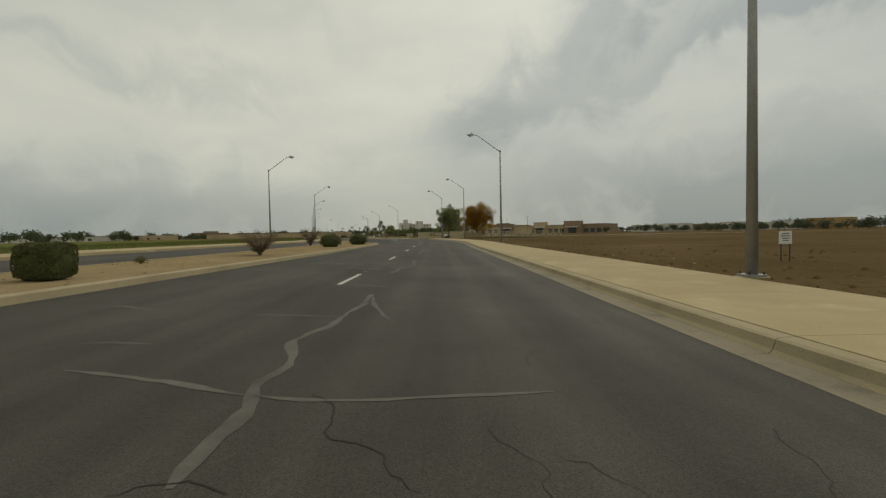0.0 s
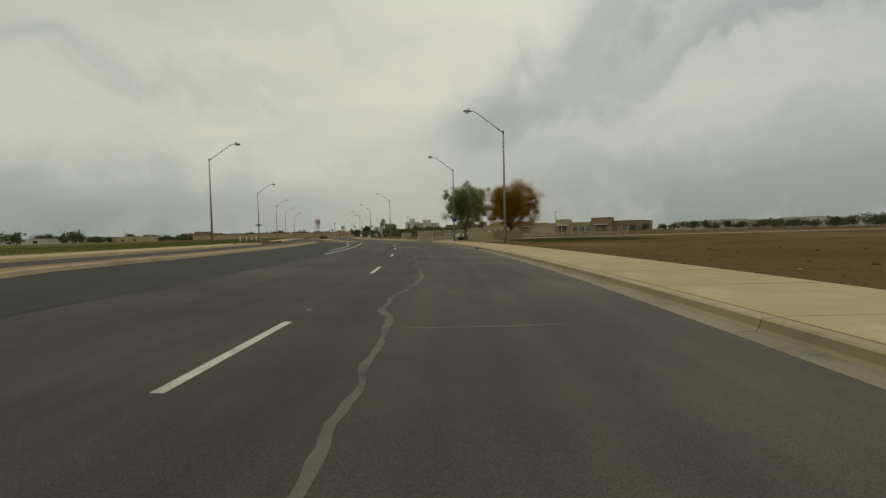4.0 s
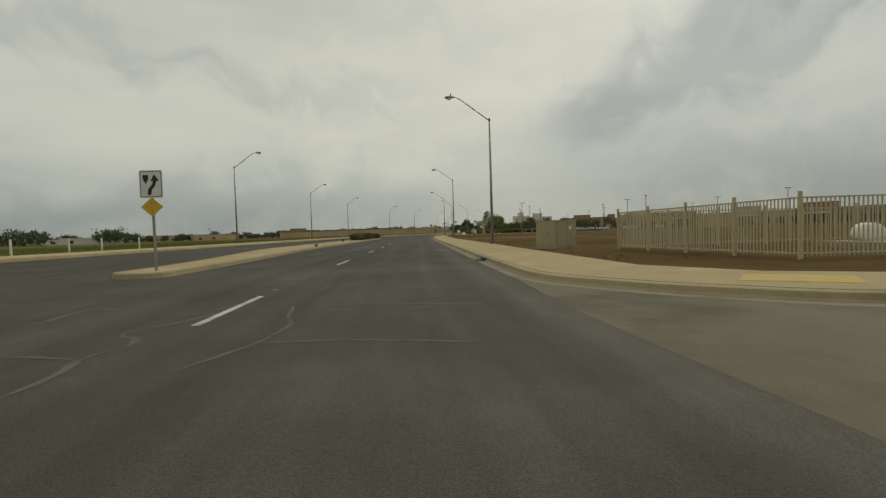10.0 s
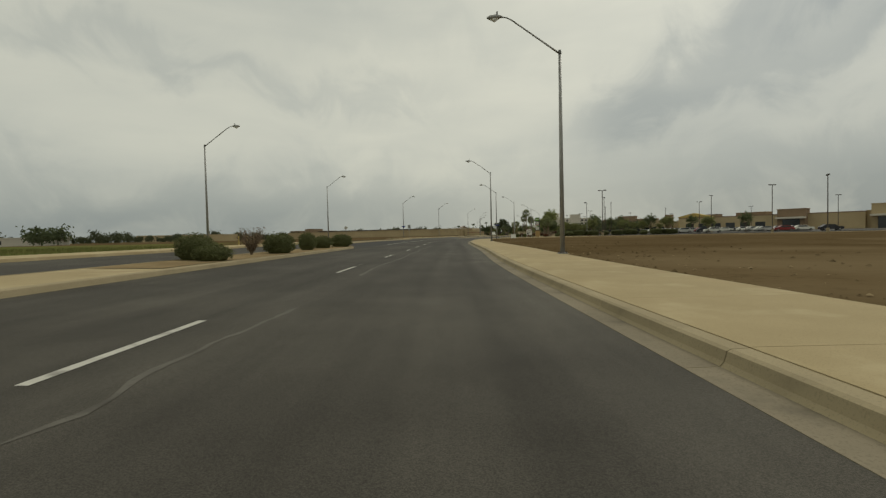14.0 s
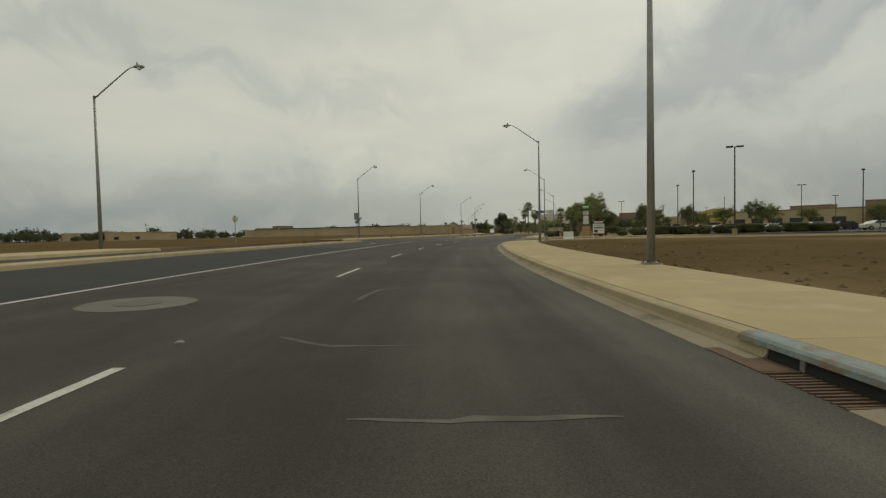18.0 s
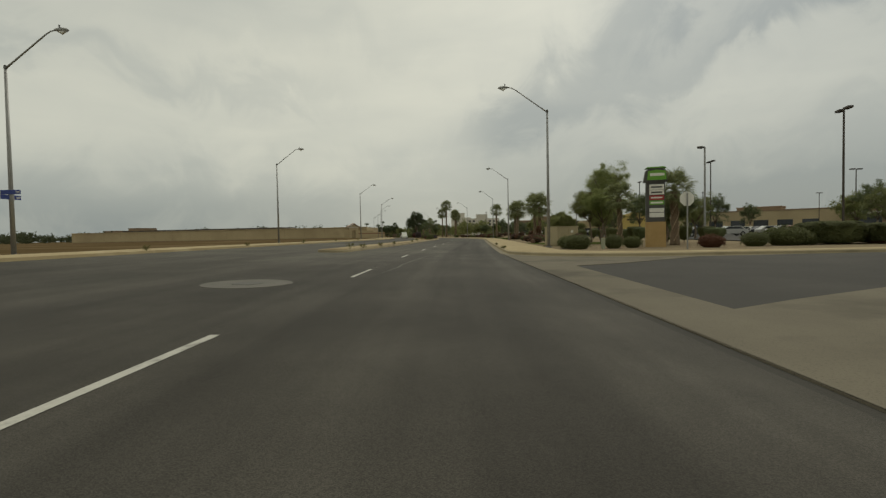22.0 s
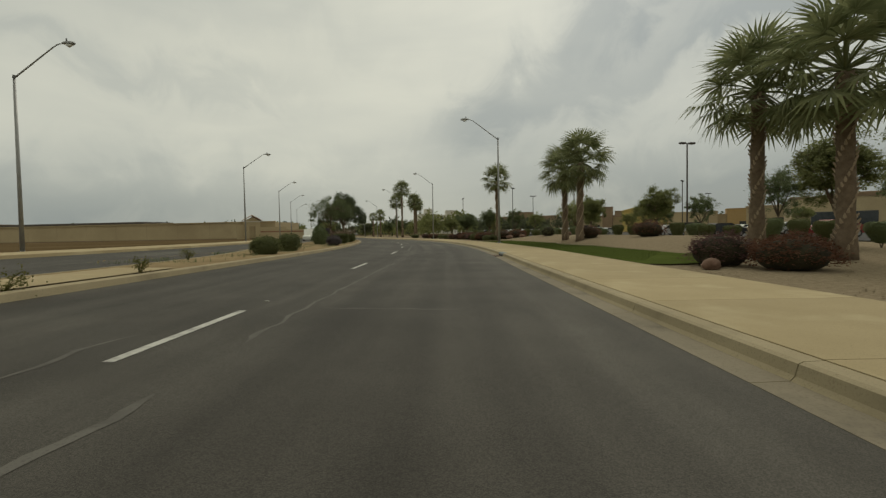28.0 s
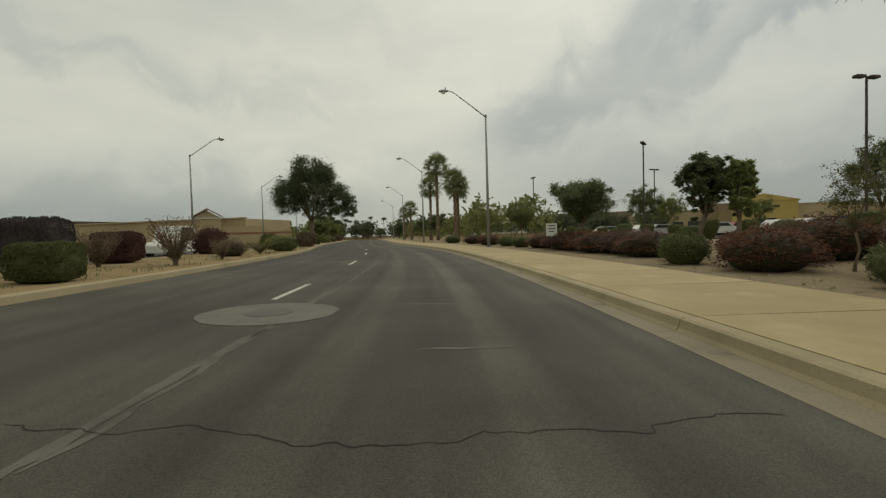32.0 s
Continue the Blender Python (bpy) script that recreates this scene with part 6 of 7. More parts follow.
shrub(372.6, -10.5, 1.45, 0.9, "round", leaf_hedge, "rounded dark green shrub on the planted median", MED)
shrub(376.6, -10.7, 1.35, 1.05, "round", leaf_hedge, "rounded dark green shrub on the planted median", MED)
shrub(380.5, -12.0, 0.9, 0.7, "round", leaf_wine, "low dusky shrub on the planted median", MED)
shrub(388.2, -10.4, 1.2, 0.86, "round", leaf_dusk, "low dusky purple shrub on the planted median", MED)
shrub(392.6, -12.2, 1.5, 1.72, "round", leaf_olive, "tall bushy green shrub on the planted median", MED)
shrub(394.5, -11.2, 1.0, 0.8, "round", leaf_hedge, "rounded green shrub on the planted median", MED)
shrub(397.6, -11.0, 1.45, 0.9, "box", leaf_hedge, "clipped green hedge shrub on the planted median", MED)
shrub(398.6, -12.8, 1.3, 0.85, "box", leaf_hedge, "clipped green hedge shrub on the planted median", MED)
shrub(400.8, -11.0, 1.05, 0.86, "box", leaf_hedge, "clipped green hedge shrub on the planted median", MED)
shrub(403.4, -11.2, 2.0, 1.55, "sparse", leaf_dry, "tall sparse brown shrub with dry stems on the median", MED)
shrub(405.6, -10.7, 0.95, 0.9, "box", leaf_hedge, "clipped green hedge shrub on the planted median", MED)
shrub(409.2, -10.8, 1.15, 0.9, "box", leaf_hedge, "clipped green hedge shrub on the planted median", MED)
shrub(409.8, -11.0, 1.2, 0.85, "sparse", leaf_dry, "thin dry shrub with bare stems on the median", MED)
shrub(413.4, -14.0, 1.5, 1.6, "box", leaf_dusk, "tall clipped dusky purple shrub on the planted median", MED)
shrub(414.6, -13.0, 1.5, 1.3, "sparse", leaf_dry, "sparse brown shrub on the planted median", MED)
shrub(417.4, -13.9, 1.45, 1.2, "box", leaf_wine, "clipped wine-red shrub on the planted median", MED)
shrub(415.3, -10.9, 1.75, 1.75, "sparse", leaf_dry, "tall sparse shrub with dry stems on the median", MED)
shrub(427.0, -13.9, 2.0, 1.6, "round", leaf_wine, "wine-red rounded shrub on the planted median", MED)
shrub(419.4, -10.8, 1.1, 1.0, "sparse", leaf_dry, "sparse brown shrub on the planted median", MED)
shrub(423.0, -11.6, 1.6, 0.9, "low", leaf_dry, "low dry shrub on the planted median", MED)
shrub(427.0, -11.2, 1.8, 0.8, "sparse", leaf_weed, "low green tuft on the planted median", MED)
for i in range(16):
    q = 431 + i * 5.2
    shrub(q, -10.6 - (i % 3) * 1.3, 1.7 + 0.3 * (i % 2), 0.9 + 0.25 * (i % 4), "round", (leaf_hedge, leaf_green, leaf_hedge, leaf_dry)[i % 4], "rounded green shrub in the planted median", MED)
for s, o, w, h in ((41.0, -11.8, 0.6, 0.4), (15, -12.4, 0.4, 0.25), (25, -12.6, 0.5, 0.3), (184.3, -11.0, 0.45, 0.45), (166.5, -10.2, 0.35, 0.2), (127.5, -9.6, 0.8, 0.35), (126.0, -9.3, 0.35, 0.25), (240.5, -15.4, 0.85, 0.6), (272, -15.9, 0.5, 0.4), (279, -15.9, 0.4, 0.35), (312.5, -9.8, 0.7, 0.45), (314.7, -9.5, 0.6, 0.35), (320.0, -9.3, 0.5, 0.4), (327.0, -9.4, 0.45, 0.3), (340, -9.4, 0.4, 0.3), (347.5, -9.7, 0.6, 0.55), (359, -9.6, 0.8, 0.35), (362.5, -9.6, 0.45, 0.4), (368, -11.5, 0.5, 0.4), (314, 0.5, 0.4, 0.15), (325.5, 0.5, 0.3, 0.16), (308, -20.7, 0.5, 0.35), (320, -20.7, 0.45, 0.3), (333, -20.7, 0.5, 0.4), (345, -20.7, 0.5, 0.35), (357, -20.7, 0.5, 0.35), (113, -21.2, 1.0, 0.6), (98, -21.4, 0.8, 0.5)):
    weed(s, o, w, h)

# first corner: trees, shrubs
tree("mesquite_tree", here(110.8, 4.9), "feathery green mesquite tree with a leaning trunk by the cabinets", 8.4, 7.1, leaf_green, 3, 1.6, 0.14, 7, 0.044, 420, 0.7, 0.22, clumps=210)
tree("mesquite_tree", here(117.0, 13.5), "broad rust-brown mesquite tree with drooping foliage", 9.2, 10.4, leaf_rust, 8, 1.5, 0.2, 8, 0.062, 420, 1.0, 0.15, clumps=180)
for s, o, w, h in ((116.6, 5.4, 1.3, 0.55), (117.3, 6.6, 1.3, 0.75), (116.8, 8.0, 1.6, 0.84), (114.5, 7.2, 1.2, 0.7), (117.2, 9.5, 1.6, 0.9)):
    shrub(s, o, w, h, "round", leaf_dark, "low dark green shrub under the corner trees", "shrubs at the street corner")

# dry leaves gathered in the gutter
rl = random.Random(77)
lv, lf = [], []
for i in range(2600):
    s = rl.triangular(102.5, 116, 112)
    e = float(np.interp(s, [101.7, 110.8, 112.6, 114.4, 115.9, 118], [-0.22, -0.4, -0.28, 0.08, 0.75, 2.2]))
    p = at(s, e + 0.30 - abs(rl.gauss(0, 0.06)), 0.014 + 0.02 * rl.random())
    u = Vector((rl.gauss(0, 1), rl.gauss(0, 1), rl.gauss(0, 0.3))).normalized()
    w, k, j = u.orthogonal().normalized(), rl.uniform(0.008, 0.02), len(lv)
    lv += [p - u * k, p + w * k * 0.6, p + u * k, p - w * k * 0.6]
    lf.append((j, j + 1, j + 2, j + 3))
tagged(raw("leaf_litter", lv, lf, leaf("dry_leaf", (0.10, 0.06, 0.03), (0.22, 0.15, 0.08))), "dry brown leaves drifted along the gutter", "leaves", kind="stuff")

# second corner and the shopping centre's edge
EDGE = "shrubs along the shopping centre"
for s, o, w, h, st, lm, lab in (
        (310.4, 4.75, 1.7, 0.95, "round", leaf_hedge, "broad rounded green shrub behind the pavement"),
        (310.6, 6.9, 1.2, 0.9, "round", leaf_hedge, "rounded green shrub near the pylon"),
        (311.4, 8.3, 1.2, 0.75, "round", leaf_hedge, "low rounded green shrub at the pylon's foot"),
        (309.6, 12.2, 1.5, 0.8, "round", leaf_red, "russet rounded shrub near the stop sign"),
        (310.6, 15.2, 1.6, 0.9, "round", leaf_hedge, "rounded green shrub by the side street"),
        (312.0, 19.0, 1.9, 0.9, "round", leaf_hedge, "rounded green shrub by the side street"),
        (311.5, 23.0, 1.9, 0.9, "round", leaf_red, "russet rounded shrub by the side street"),
        (314.2, 5.6, 1.35, 0.98, "round", leaf_wine, "wine-red shrub beside the utility cabinet"),
        (312.0, 4.5, 1.45, 0.85, "round", leaf_hedge, "rounded green shrub behind the pavement"),
        (329.5, 4.6, 1.2, 0.7, "low", leaf_red, "russet shrub in the gravel bed"),
        (329.3, 6.0, 0.8, 0.8, "low", leaf_wine, "wine-red shrub in the gravel bed"),
        (328.0, 6.6, 1.4, 0.9, "low", leaf_red, "broad russet shrub in the gravel bed"),
        (334.0, 5.4, 1.3, 0.8, "low", leaf_hedge, "green shrub in the gravel bed"),
        (336.5, 7.0, 1.5, 0.9, "low", leaf_red, "russet shrub in the gravel bed"),
        (340.0, 5.2, 1.4, 0.8, "low", leaf_red, "russet shrub in the gravel bed"),
        (344.0, 6.6, 1.6, 0.9, "low", leaf_wine, "wine-red shrub in the gravel bed"),
        (348.0, 5.4, 1.2, 0.7, "low", leaf_hedge, "green shrub in the gravel bed"),
        (352.0, 7.4, 1.6, 0.9, "low", leaf_red, "russet shrub in the gravel bed"),
        (364.2, 5.2, 1.5, 0.95, "low", leaf_wine, "wine-red shrub beside the lawn"),
        (362.6, 6.0, 1.7, 0.85, "low", leaf_red, "broad russet shrub beside the lawn"),
        (366.0, 8.6, 1.5, 0.9, "low", leaf_red, "russet shrub under the palms"),
        (380.5, 10.5, 1.8, 1.0, "low", leaf_red, "broad russet shrub under the palms"),
        (386.4, 8.9, 1.6, 1.0, "low", leaf_red, "russet shrub under the palms"),
        (398.6, 9.8, 1.4, 1.05, "low", leaf_hedge, "dark green shrub at the gravel edge"),
        (400.2, 10.2, 1.3, 1.2, "round", leaf_dark, "dark green shrub at the gravel edge"),
        (405.2, 4.9, 1.15, 0.72, "round", leaf_hedge, "rounded green shrub behind the pavement"),
        (406.2, 5.8, 1.2, 0.75, "round", leaf_hedge, "rounded green shrub behind the pavement"),
        (408.8, 5.3, 1.9, 1.0, "low", leaf_red, "broad russet flowering shrub behind the pavement"),
        (410.0, 6.2, 2.0, 1.05, "low", leaf_red, "broad russet flowering shrub behind the pavement"),
        (410.6, 8.4, 2.2, 1.25, "low", leaf_red, "tall russet shrub in the gravel bed"),
        (409.4, 10.0, 2.0, 1.2, "low", leaf_red, "tall russet shrub in the gravel bed"),
        (411.4, 4.9, 1.35, 0.95, "round", leaf_hedge, "rounded green shrub behind the pavement"),
        (412.8, 5.6, 1.3, 0.9, "round", leaf_hedge, "rounded green shrub behind the pavement"),
        (415.4, 6.0, 2.3, 1.0, "low", leaf_red, "broad russet shrub in a long hedge"),
        (417.4, 6.3, 2.3, 1.05, "low", leaf_wine, "broad wine-red shrub in a long hedge"),
        (419.4, 6.0, 2.3, 1.0, "low", leaf_red, "broad russet shrub in a long hedge"),
        (421.4, 6.3, 2.3, 1.05, "low", leaf_red, "broad russet shrub in a long hedge"),
        (423.4, 6.0, 2.3, 1.0, "low", leaf_wine, "broad wine-red shrub in a long hedge"),
        (425.4, 6.3, 2.3, 1.0, "low", leaf_red, "broad russet shrub in a long hedge"),
        (427.6, 6.0, 2.2, 0.9, "low", leaf_red, "broad russet shrub in a long hedge"),
        (430.0, 5.3, 1.5, 0.8, "round", leaf_hedge, "rounded green shrub behind the pavement"),
        (433.4, 5.3, 1.5, 0.8, "round", leaf_hedge, "rounded green shrub behind the pavement"),
        (438.5, 5.4, 2.0, 0.9, "low", leaf_red, "broad russet shrub behind the pavement"),
        (445.0, 5.8, 2.0, 0.9, "low", leaf_wine, "wine-red shrub behind the pavement"),
        (452.0, 5.4, 2.0, 0.9, "round", leaf_hedge, "rounded green shrub behind the pavement")):
    shrub(s, o, w * (1.1 if st == "low" else 1), h, st, lm, lab, EDGE)
for i in range(9):
    # a clipped row beside the side street
    shrub(311.5 + 0.35 * i + 0.5 * (i % 2), 17.5 + 3.1 * i, 2.5 + 0.4 * (i % 3), 1.25 + 0.15 * (i % 2), "box" if i % 3 else "round", leaf_hedge, "large clipped green shrub beside the side street", "clipped shrubs by the side street")
for i in range(58):
    # clipped shrubs, narrower at the foot, along the car park's edge
    s = 316 + i * 2.35
    shrub(s, 15.5 + (1.5 if s > 365 else 0) + 0.5 * math.sin(i * 1.7), 0.95 + 0.2 * (i % 3 == 0), 1.15 + 0.12 * (i % 4), "vase", leaf_hedge if i % 3 else leaf_olive, "clipped green shrub, narrower at its foot, along the car park", "shrubs along the car park")
palm(322.6, 10.9, 4.7, 0.86, "short fan palm with a broad green head", 1, 40, 0.19)
palm(315.4, 12.5, 4.6, 0.88, "short fan palm behind the pylon", 3, 40, 0.24)
palm(365.6, 9.8, 7.1, 1.45, "stout fan palm with an old-frond trunk in the gravel bed", 4, 40, 0.24)
palm(369.0, 9.3, 7.3, 1.4, "tall fan palm with a shaggy head in the gravel bed", 5, 40, 0.22)
palm(385.5, 7.9, 7.1, 1.35, "tall fan palm beside the lawn", 6, 40, 0.22)
palm(389.0, 8.0, 6.7, 1.3, "fan palm with a shaggy head beside the lawn", 7, 40, 0.21)
palm(406.4, 6.55, 8.15, 1.12, "slender tall fan palm behind the pavement", 8, 36, 0.2)
palm(484.0, 8.9, 14.8, 1.6, "very tall slender fan palm down the road", 9, 44, 0.24)
palm(492.0, 8.6, 11.8, 1.5, "tall slender fan palm down the road", 10, 44, 0.24)
palm(470.0, 9.6, 10.2, 1.35, "tall fan palm down the road", 11, 44, 0.24)
palm(473.0, 10.6, 9.6, 1.3, "fan palm down the road", 12, 40, 0.24)
palm(512.0, 6.4, 8.4, 1.3, "tall fan palm down the road", 13, 36, 0.24)
palm(532.0, 6.4, 8.4, 1.1, "tall fan palm down the road", 14, 36, 0.24)

for k, (s, o, h, w, lm, lab) in enumerate((
        (327.5, 10.6, 5.6, 5.0, leaf_lime, "airy light green palo verde tree"),
        (331.3, 10.6, 6.0, 5.2, leaf_green, "feathery green mesquite tree over the lawn"),
        (330.5, 11.9, 8.6, 5.8, leaf_lime, "tall airy light green tree behind the lawn"),
        (318.5, 13.0, 4.6, 4.6, leaf_olive, "low dark olive tree behind the cabinet"),
        (329.2, 4.9, 1.9, 0.7, leaf_red, "thin young tree in the gravel bed"),
        (345.0, 15.0, 4.2, 3.6, leaf_green, "small round green tree in the car park"),
        (352.0, 11.5, 4.0, 3.6, leaf_green, "small round green tree at the car park edge"),
        (372.0, 14.5, 5.2, 4.4, leaf_green, "round green tree behind the palms"),
        (392.0, 17.5, 5.0, 4.0, leaf_green, "round green tree behind the lawn"),
        (400.0, 15.0, 4.4, 4.0, leaf_green, "small round green tree behind the lawn"),
        (415.2, 8.0, 4.3, 2.0, leaf_olive, "upright olive-green tree with several pale stems"),
        (414.6, 9.0, 3.7, 1.3, leaf_lime, "thin light green tree behind the shrubs"),
        (424.6, 7.4, 4.3, 4.4, leaf_olive, "broad grey-green round tree behind the red hedge"),
        (408.0, 6.6, 2.5, 1.6, leaf_weed, "small leaning tree with sparse dry foliage"),
        (450.0, 13.0, 4.6, 4.6, leaf_green, "broad green tree down the road"))):
    tree("landscape_tree", here(s, o), lab, h, w, lm, 20 + k, 0.35 * h if h > 2.5 else 0.9, 0.10 if h > 2.5 else 0.03, 5, 0.065 if h > 2.5 else 0.03, 190 if h > 2.5 else 24, 0.3, 0.12, group="trees by the shopping centre")
tree("landscape_tree", here(396.4, -11.6, 0, 0.13), "airy small-leaved tree with an open forked trunk in the median", 4.5, 4.2, leaf_olive, 51, 1.5, 0.08, 6, 0.036, 130, 0.3, 0.25, lobes=((-0.9, 0, 3.1, 1.0, 1.0, 0.9), (0.7, 0, 3.2, 1.1, 1.1, 0.95), (0.0, 0.3, 3.8, 1.2, 1.1, 0.6), (1.4, 0, 2.8, 0.7, 0.8, 0.7), (-1.5, 0, 2.6, 0.6, 0.7, 0.6), (0.0, 0, 2.7, 0.9, 0.9, 0.5)))
tree("evergreen_tree", here(448.5, -10.2, 0, 0.13), "dense dark drooping evergreen tree in the median", 9.2, 7.4, leaf_dark, 52, 2.6, 0.24, 7, 0.075, 110, 0.9, 0.05, lobes=((0.4, 0, 5.6, 2.5, 2.3, 2.3), (0.0, 0, 7.6, 1.8, 1.8, 1.4), (-1.9, 0, 5.0, 1.6, 1.7, 1.7), (3.0, 0, 4.7, 1.3, 1.5, 1.6), (3.9, 0, 4.0, 0.8, 0.9, 1.0), (1.4, 0.5, 7.0, 1.3, 1.3, 1.2)))
pt = [tree("car_park_tree", here(338, 24), "round green tree planted in the car park", 5.6, 4.8, leaf_green, 91, 1.7, 0.11, 5, 0.07, 90, 0.3, 0.1, group="car park trees"),
      tree("car_park_tree", here(352, 33), "olive-green tree planted in the car park", 6.6, 5.2, leaf_olive, 92, 1.9, 0.11, 5, 0.07, 90, 0.3, 0.1, group="car park trees")]
for k, (s, o) in enumerate(((322, 32), (333, 40), (344, 46), (360, 25), (368, 38), (380, 27), (384, 44), (396, 33), (404, 24), (412, 38), (418, 22), (428, 31), (434, 44), (446, 26), (455, 36), (466, 28), (320, 52), (340, 66), (366, 62), (392, 64), (416, 60), (440, 60), (462, 56))):
    copy_thing(pt[k % 2], here(s, o, 47 * k) @ Matrix.Scale(0.85 + 0.1 * (k % 4), 4))
for k in range(9):
    tree("landscape_tree", here(478 + 9 * k, (-11.5, 9.5, -12.5)[k % 3]), "green roadside tree in the distance", 4.5 + (k % 3), 5.0, (leaf_green, leaf_olive, leaf_dark)[k % 3], 60 + k, 1.5, 0.14, 5, 0.11, 90, 0.4, 0.1, group="distant roadside trees")


def boulder(s, o, w, h, seed):
    """A weathered rock, flat-bottomed and lumpy."""
    bm = bmesh.new()
    bmesh.ops.create_icosphere(bm, subdivisions=3, radius=1)
    for v in bm.verts:
        n = v.co.normalized()
        k = 1 + 0.22 * noise.noise(n * 1.7 + Vector((seed, 0, 0))) + 0.08 * noise.noise(n * 5 + Vector((0, seed, 0)))
        v.co = Vector((n.x * k * w / 2, n.y * k * w * 0.36, max(-0.1, h * 0.35 + n.z * k * h * 0.65)))
    e = part("boulder", bm, boulder_rock, smooth=True)
    e.matrix_basis = here(s, o, 31 * seed)
    return tagged(e, "red-brown landscaping boulder resting on the gravel", "boulder", "boulders in the planting")


for k, (s, o, w, h) in enumerate(((328.9, 4.3, 0.5, 0.42), (407.2, 8.2, 1.15, 0.42), (394.6, 10.4, 0.6, 0.3), (403.6, 8.6, 0.7, 0.3), (320.4, 6.4, 0.5, 0.35), (321.5, 7.6, 0.4, 0.3), (363.0, 4.3, 0.55, 0.25))):
    boulder(s, o, w, h, k + 1)


# ---- lawns ----
def patch(name, pts, material, label, category, lift=0.0, kind="structure"):
    bm = bmesh.new()
    vs = []
    n = len(pts)
    for i in range(n):
        p0, p1, p2, p3 = (Vector(pts[(i + k) % n]) for k in (-1, 0, 1, 2))
        for j in range(6):
            t = j / 6
            q = 0.5 * (2 * p1 + (p2 - p0) * t + (2 * p0 - 5 * p1 + 4 * p2 - p3) * t * t + (3 * p1 - p0 - 3 * p2 + p3) * t**3)
            v = at(q.x, max(q.y, 3.42), 0.178 + lift)
            vs.append(bm.verts.new(v))
    bmesh.ops.triangulate(bm, faces=[bm.faces.new(vs)])
    for f in bm.faces:
        f.normal_update()
        if f.normal.z < 0:
            f.normal_flip()
    return tagged(part(name, bm, material), label, category, kind=kind)


patch("lawn", [(325.5, 4.0), (327.2, 3.5), (328.6, 3.5), (329.2, 7.5), (328, 11.5), (322.5, 12), (320.5, 8), (321.2, 4.6), (323.2, 4.3)], lawn_mat, "small mown green lawn with a curved edge", "lawn")
patch("lawn", [(364.8, 3.4), (375, 3.4), (388, 3.4), (399, 3.4), (402.8, 3.5), (401.4, 7.4), (399, 8.9), (395, 8.9), (391, 8.0), (385, 6.5), (381.5, 6.9), (378, 7.9), (371.2, 10.6), (367.5, 8.5)], lawn_mat, "broad mown green lawn curving behind the pavement", "lawn")
bank_v, bank_f = [], []
for i in range(61):
    for j in range(21):
        s, o = 366.5 + 46 * i / 60, 6.9 + 9.4 * j / 20
        bank_v.append(at(s, o, 0.13 + berm(s, o) + 0.035 * noise.noise((s * 0.9, o * 0.9, 3)) * min(1, j, 20 - j)))
        if i and j:
            a = i * 21 + j
            bank_f.append((a - 22, a - 1, a, a - 21))
bed = raw("gravel_bank", bank_v, bank_f, gravel, smooth=True)
bm = bmesh.new()
bm.from_mesh(bed.data)
bmesh.ops.recalc_face_normals(bm, faces=bm.faces)
bm.to_mesh(bed.data)
bm.free()
tagged(bed, "low bank of tan gravel rising behind the lawn", "gravel bank", kind="structure")
# the concrete edging between lawn and gravel
edging = thing("lawn_edging", Matrix(), "pale concrete edging strip curving along the lawn", "edging", kind="structure")
part("edging_strip", sweep(curve([(366.6, 7.0), (368.5, 9.4), (371.2, 10.6), (374.5, 9.6), (378.0, 7.9), (381.5, 6.9), (385.0, 6.5), (388.0, 7.0), (391.0, 8.0), (395.0, 8.9), (399.0, 8.9), (401.4, 7.4), (402.6, 5.4), (402.9, 3.6)], 6), [(-0.06, 0.1), (-0.06, 0.235), (0.06, 0.235), (0.06, 0.1)]), concrete, edging)
patch("dirt_verge", [(100, 3.4), (106, 3.4), (112, 3.5), (117, 6), (119, 12), (112, 15), (101, 14)], dirt_pale, "pale dirt verge round the corner trees", "verge", -0.004)


def grass_blades(name, s0, s1, o0, o1, n, high, material, label, inside=None, z=None):
    rnd = random.Random(int(s0))
    verts, faces = [], []
    while len(faces) < n:
        s, o = rnd.uniform(s0, s1), rnd.uniform(o0, o1)
        if inside and not inside(s, o):
            n -= 1
            continue
        p = at(s, o, z if z is not None else 0.17 if o > 0 else 0.5)
        a, h = rnd.uniform(0, 6.28), high * rnd.uniform(0.5, 1.2)
        d = Vector((math.cos(a), math.sin(a), 0)) * min(h * 0.08, 0.012)
        i = len(verts)
        verts += [p - d, p + d, p + Vector((rnd.gauss(0, 0.3) * h, rnd.gauss(0, 0.3) * h, h))]
        faces.append((i, i + 1, i + 2))
    ob = raw(name, verts, faces, material)
    return tagged(ob, label, "grass", kind="stuff")


grass_blades("lawn_blades", 366, 402, 3.5, 7.5, 40000, 0.06, leaf("grass_blade", (0.060, 0.084, 0.019), (0.098, 0.122, 0.034)), "short blades of mown grass", lambda s, o: o < 3.6 + 0.55 * min(s - 365.5, 402.5 - s))
grass_blades("field_blades", -60, 236, -52, -24.6, 60000, 0.34, leaf("field_blade", (0.075, 0.10, 0.025), (0.16, 0.15, 0.055)), "rough green field grass and weeds")
for a, b in ((366, 388), (388, 412), (412, 440)):
    grass_blades("median_grass", a, b, -13.4, -10.0, 3600, 0.13, leaf_olive, "thin dry grass on the planted median", lambda s, o: noise.noise((s * 0.7, o * 0.9, 5)) > 0.12, 0.36)
grass_blades("verge_blades", 90, 106, 7.5, 20, 16000, 0.16, leaf("verge_blade", (0.05, 0.07, 0.02), (0.10, 0.105, 0.04)), "patch of rough green grass at the field's edge")


# ---- buildings and the distance ----
def building(name, m, label, group=""):
    return thing(name, m, label, "building", group)


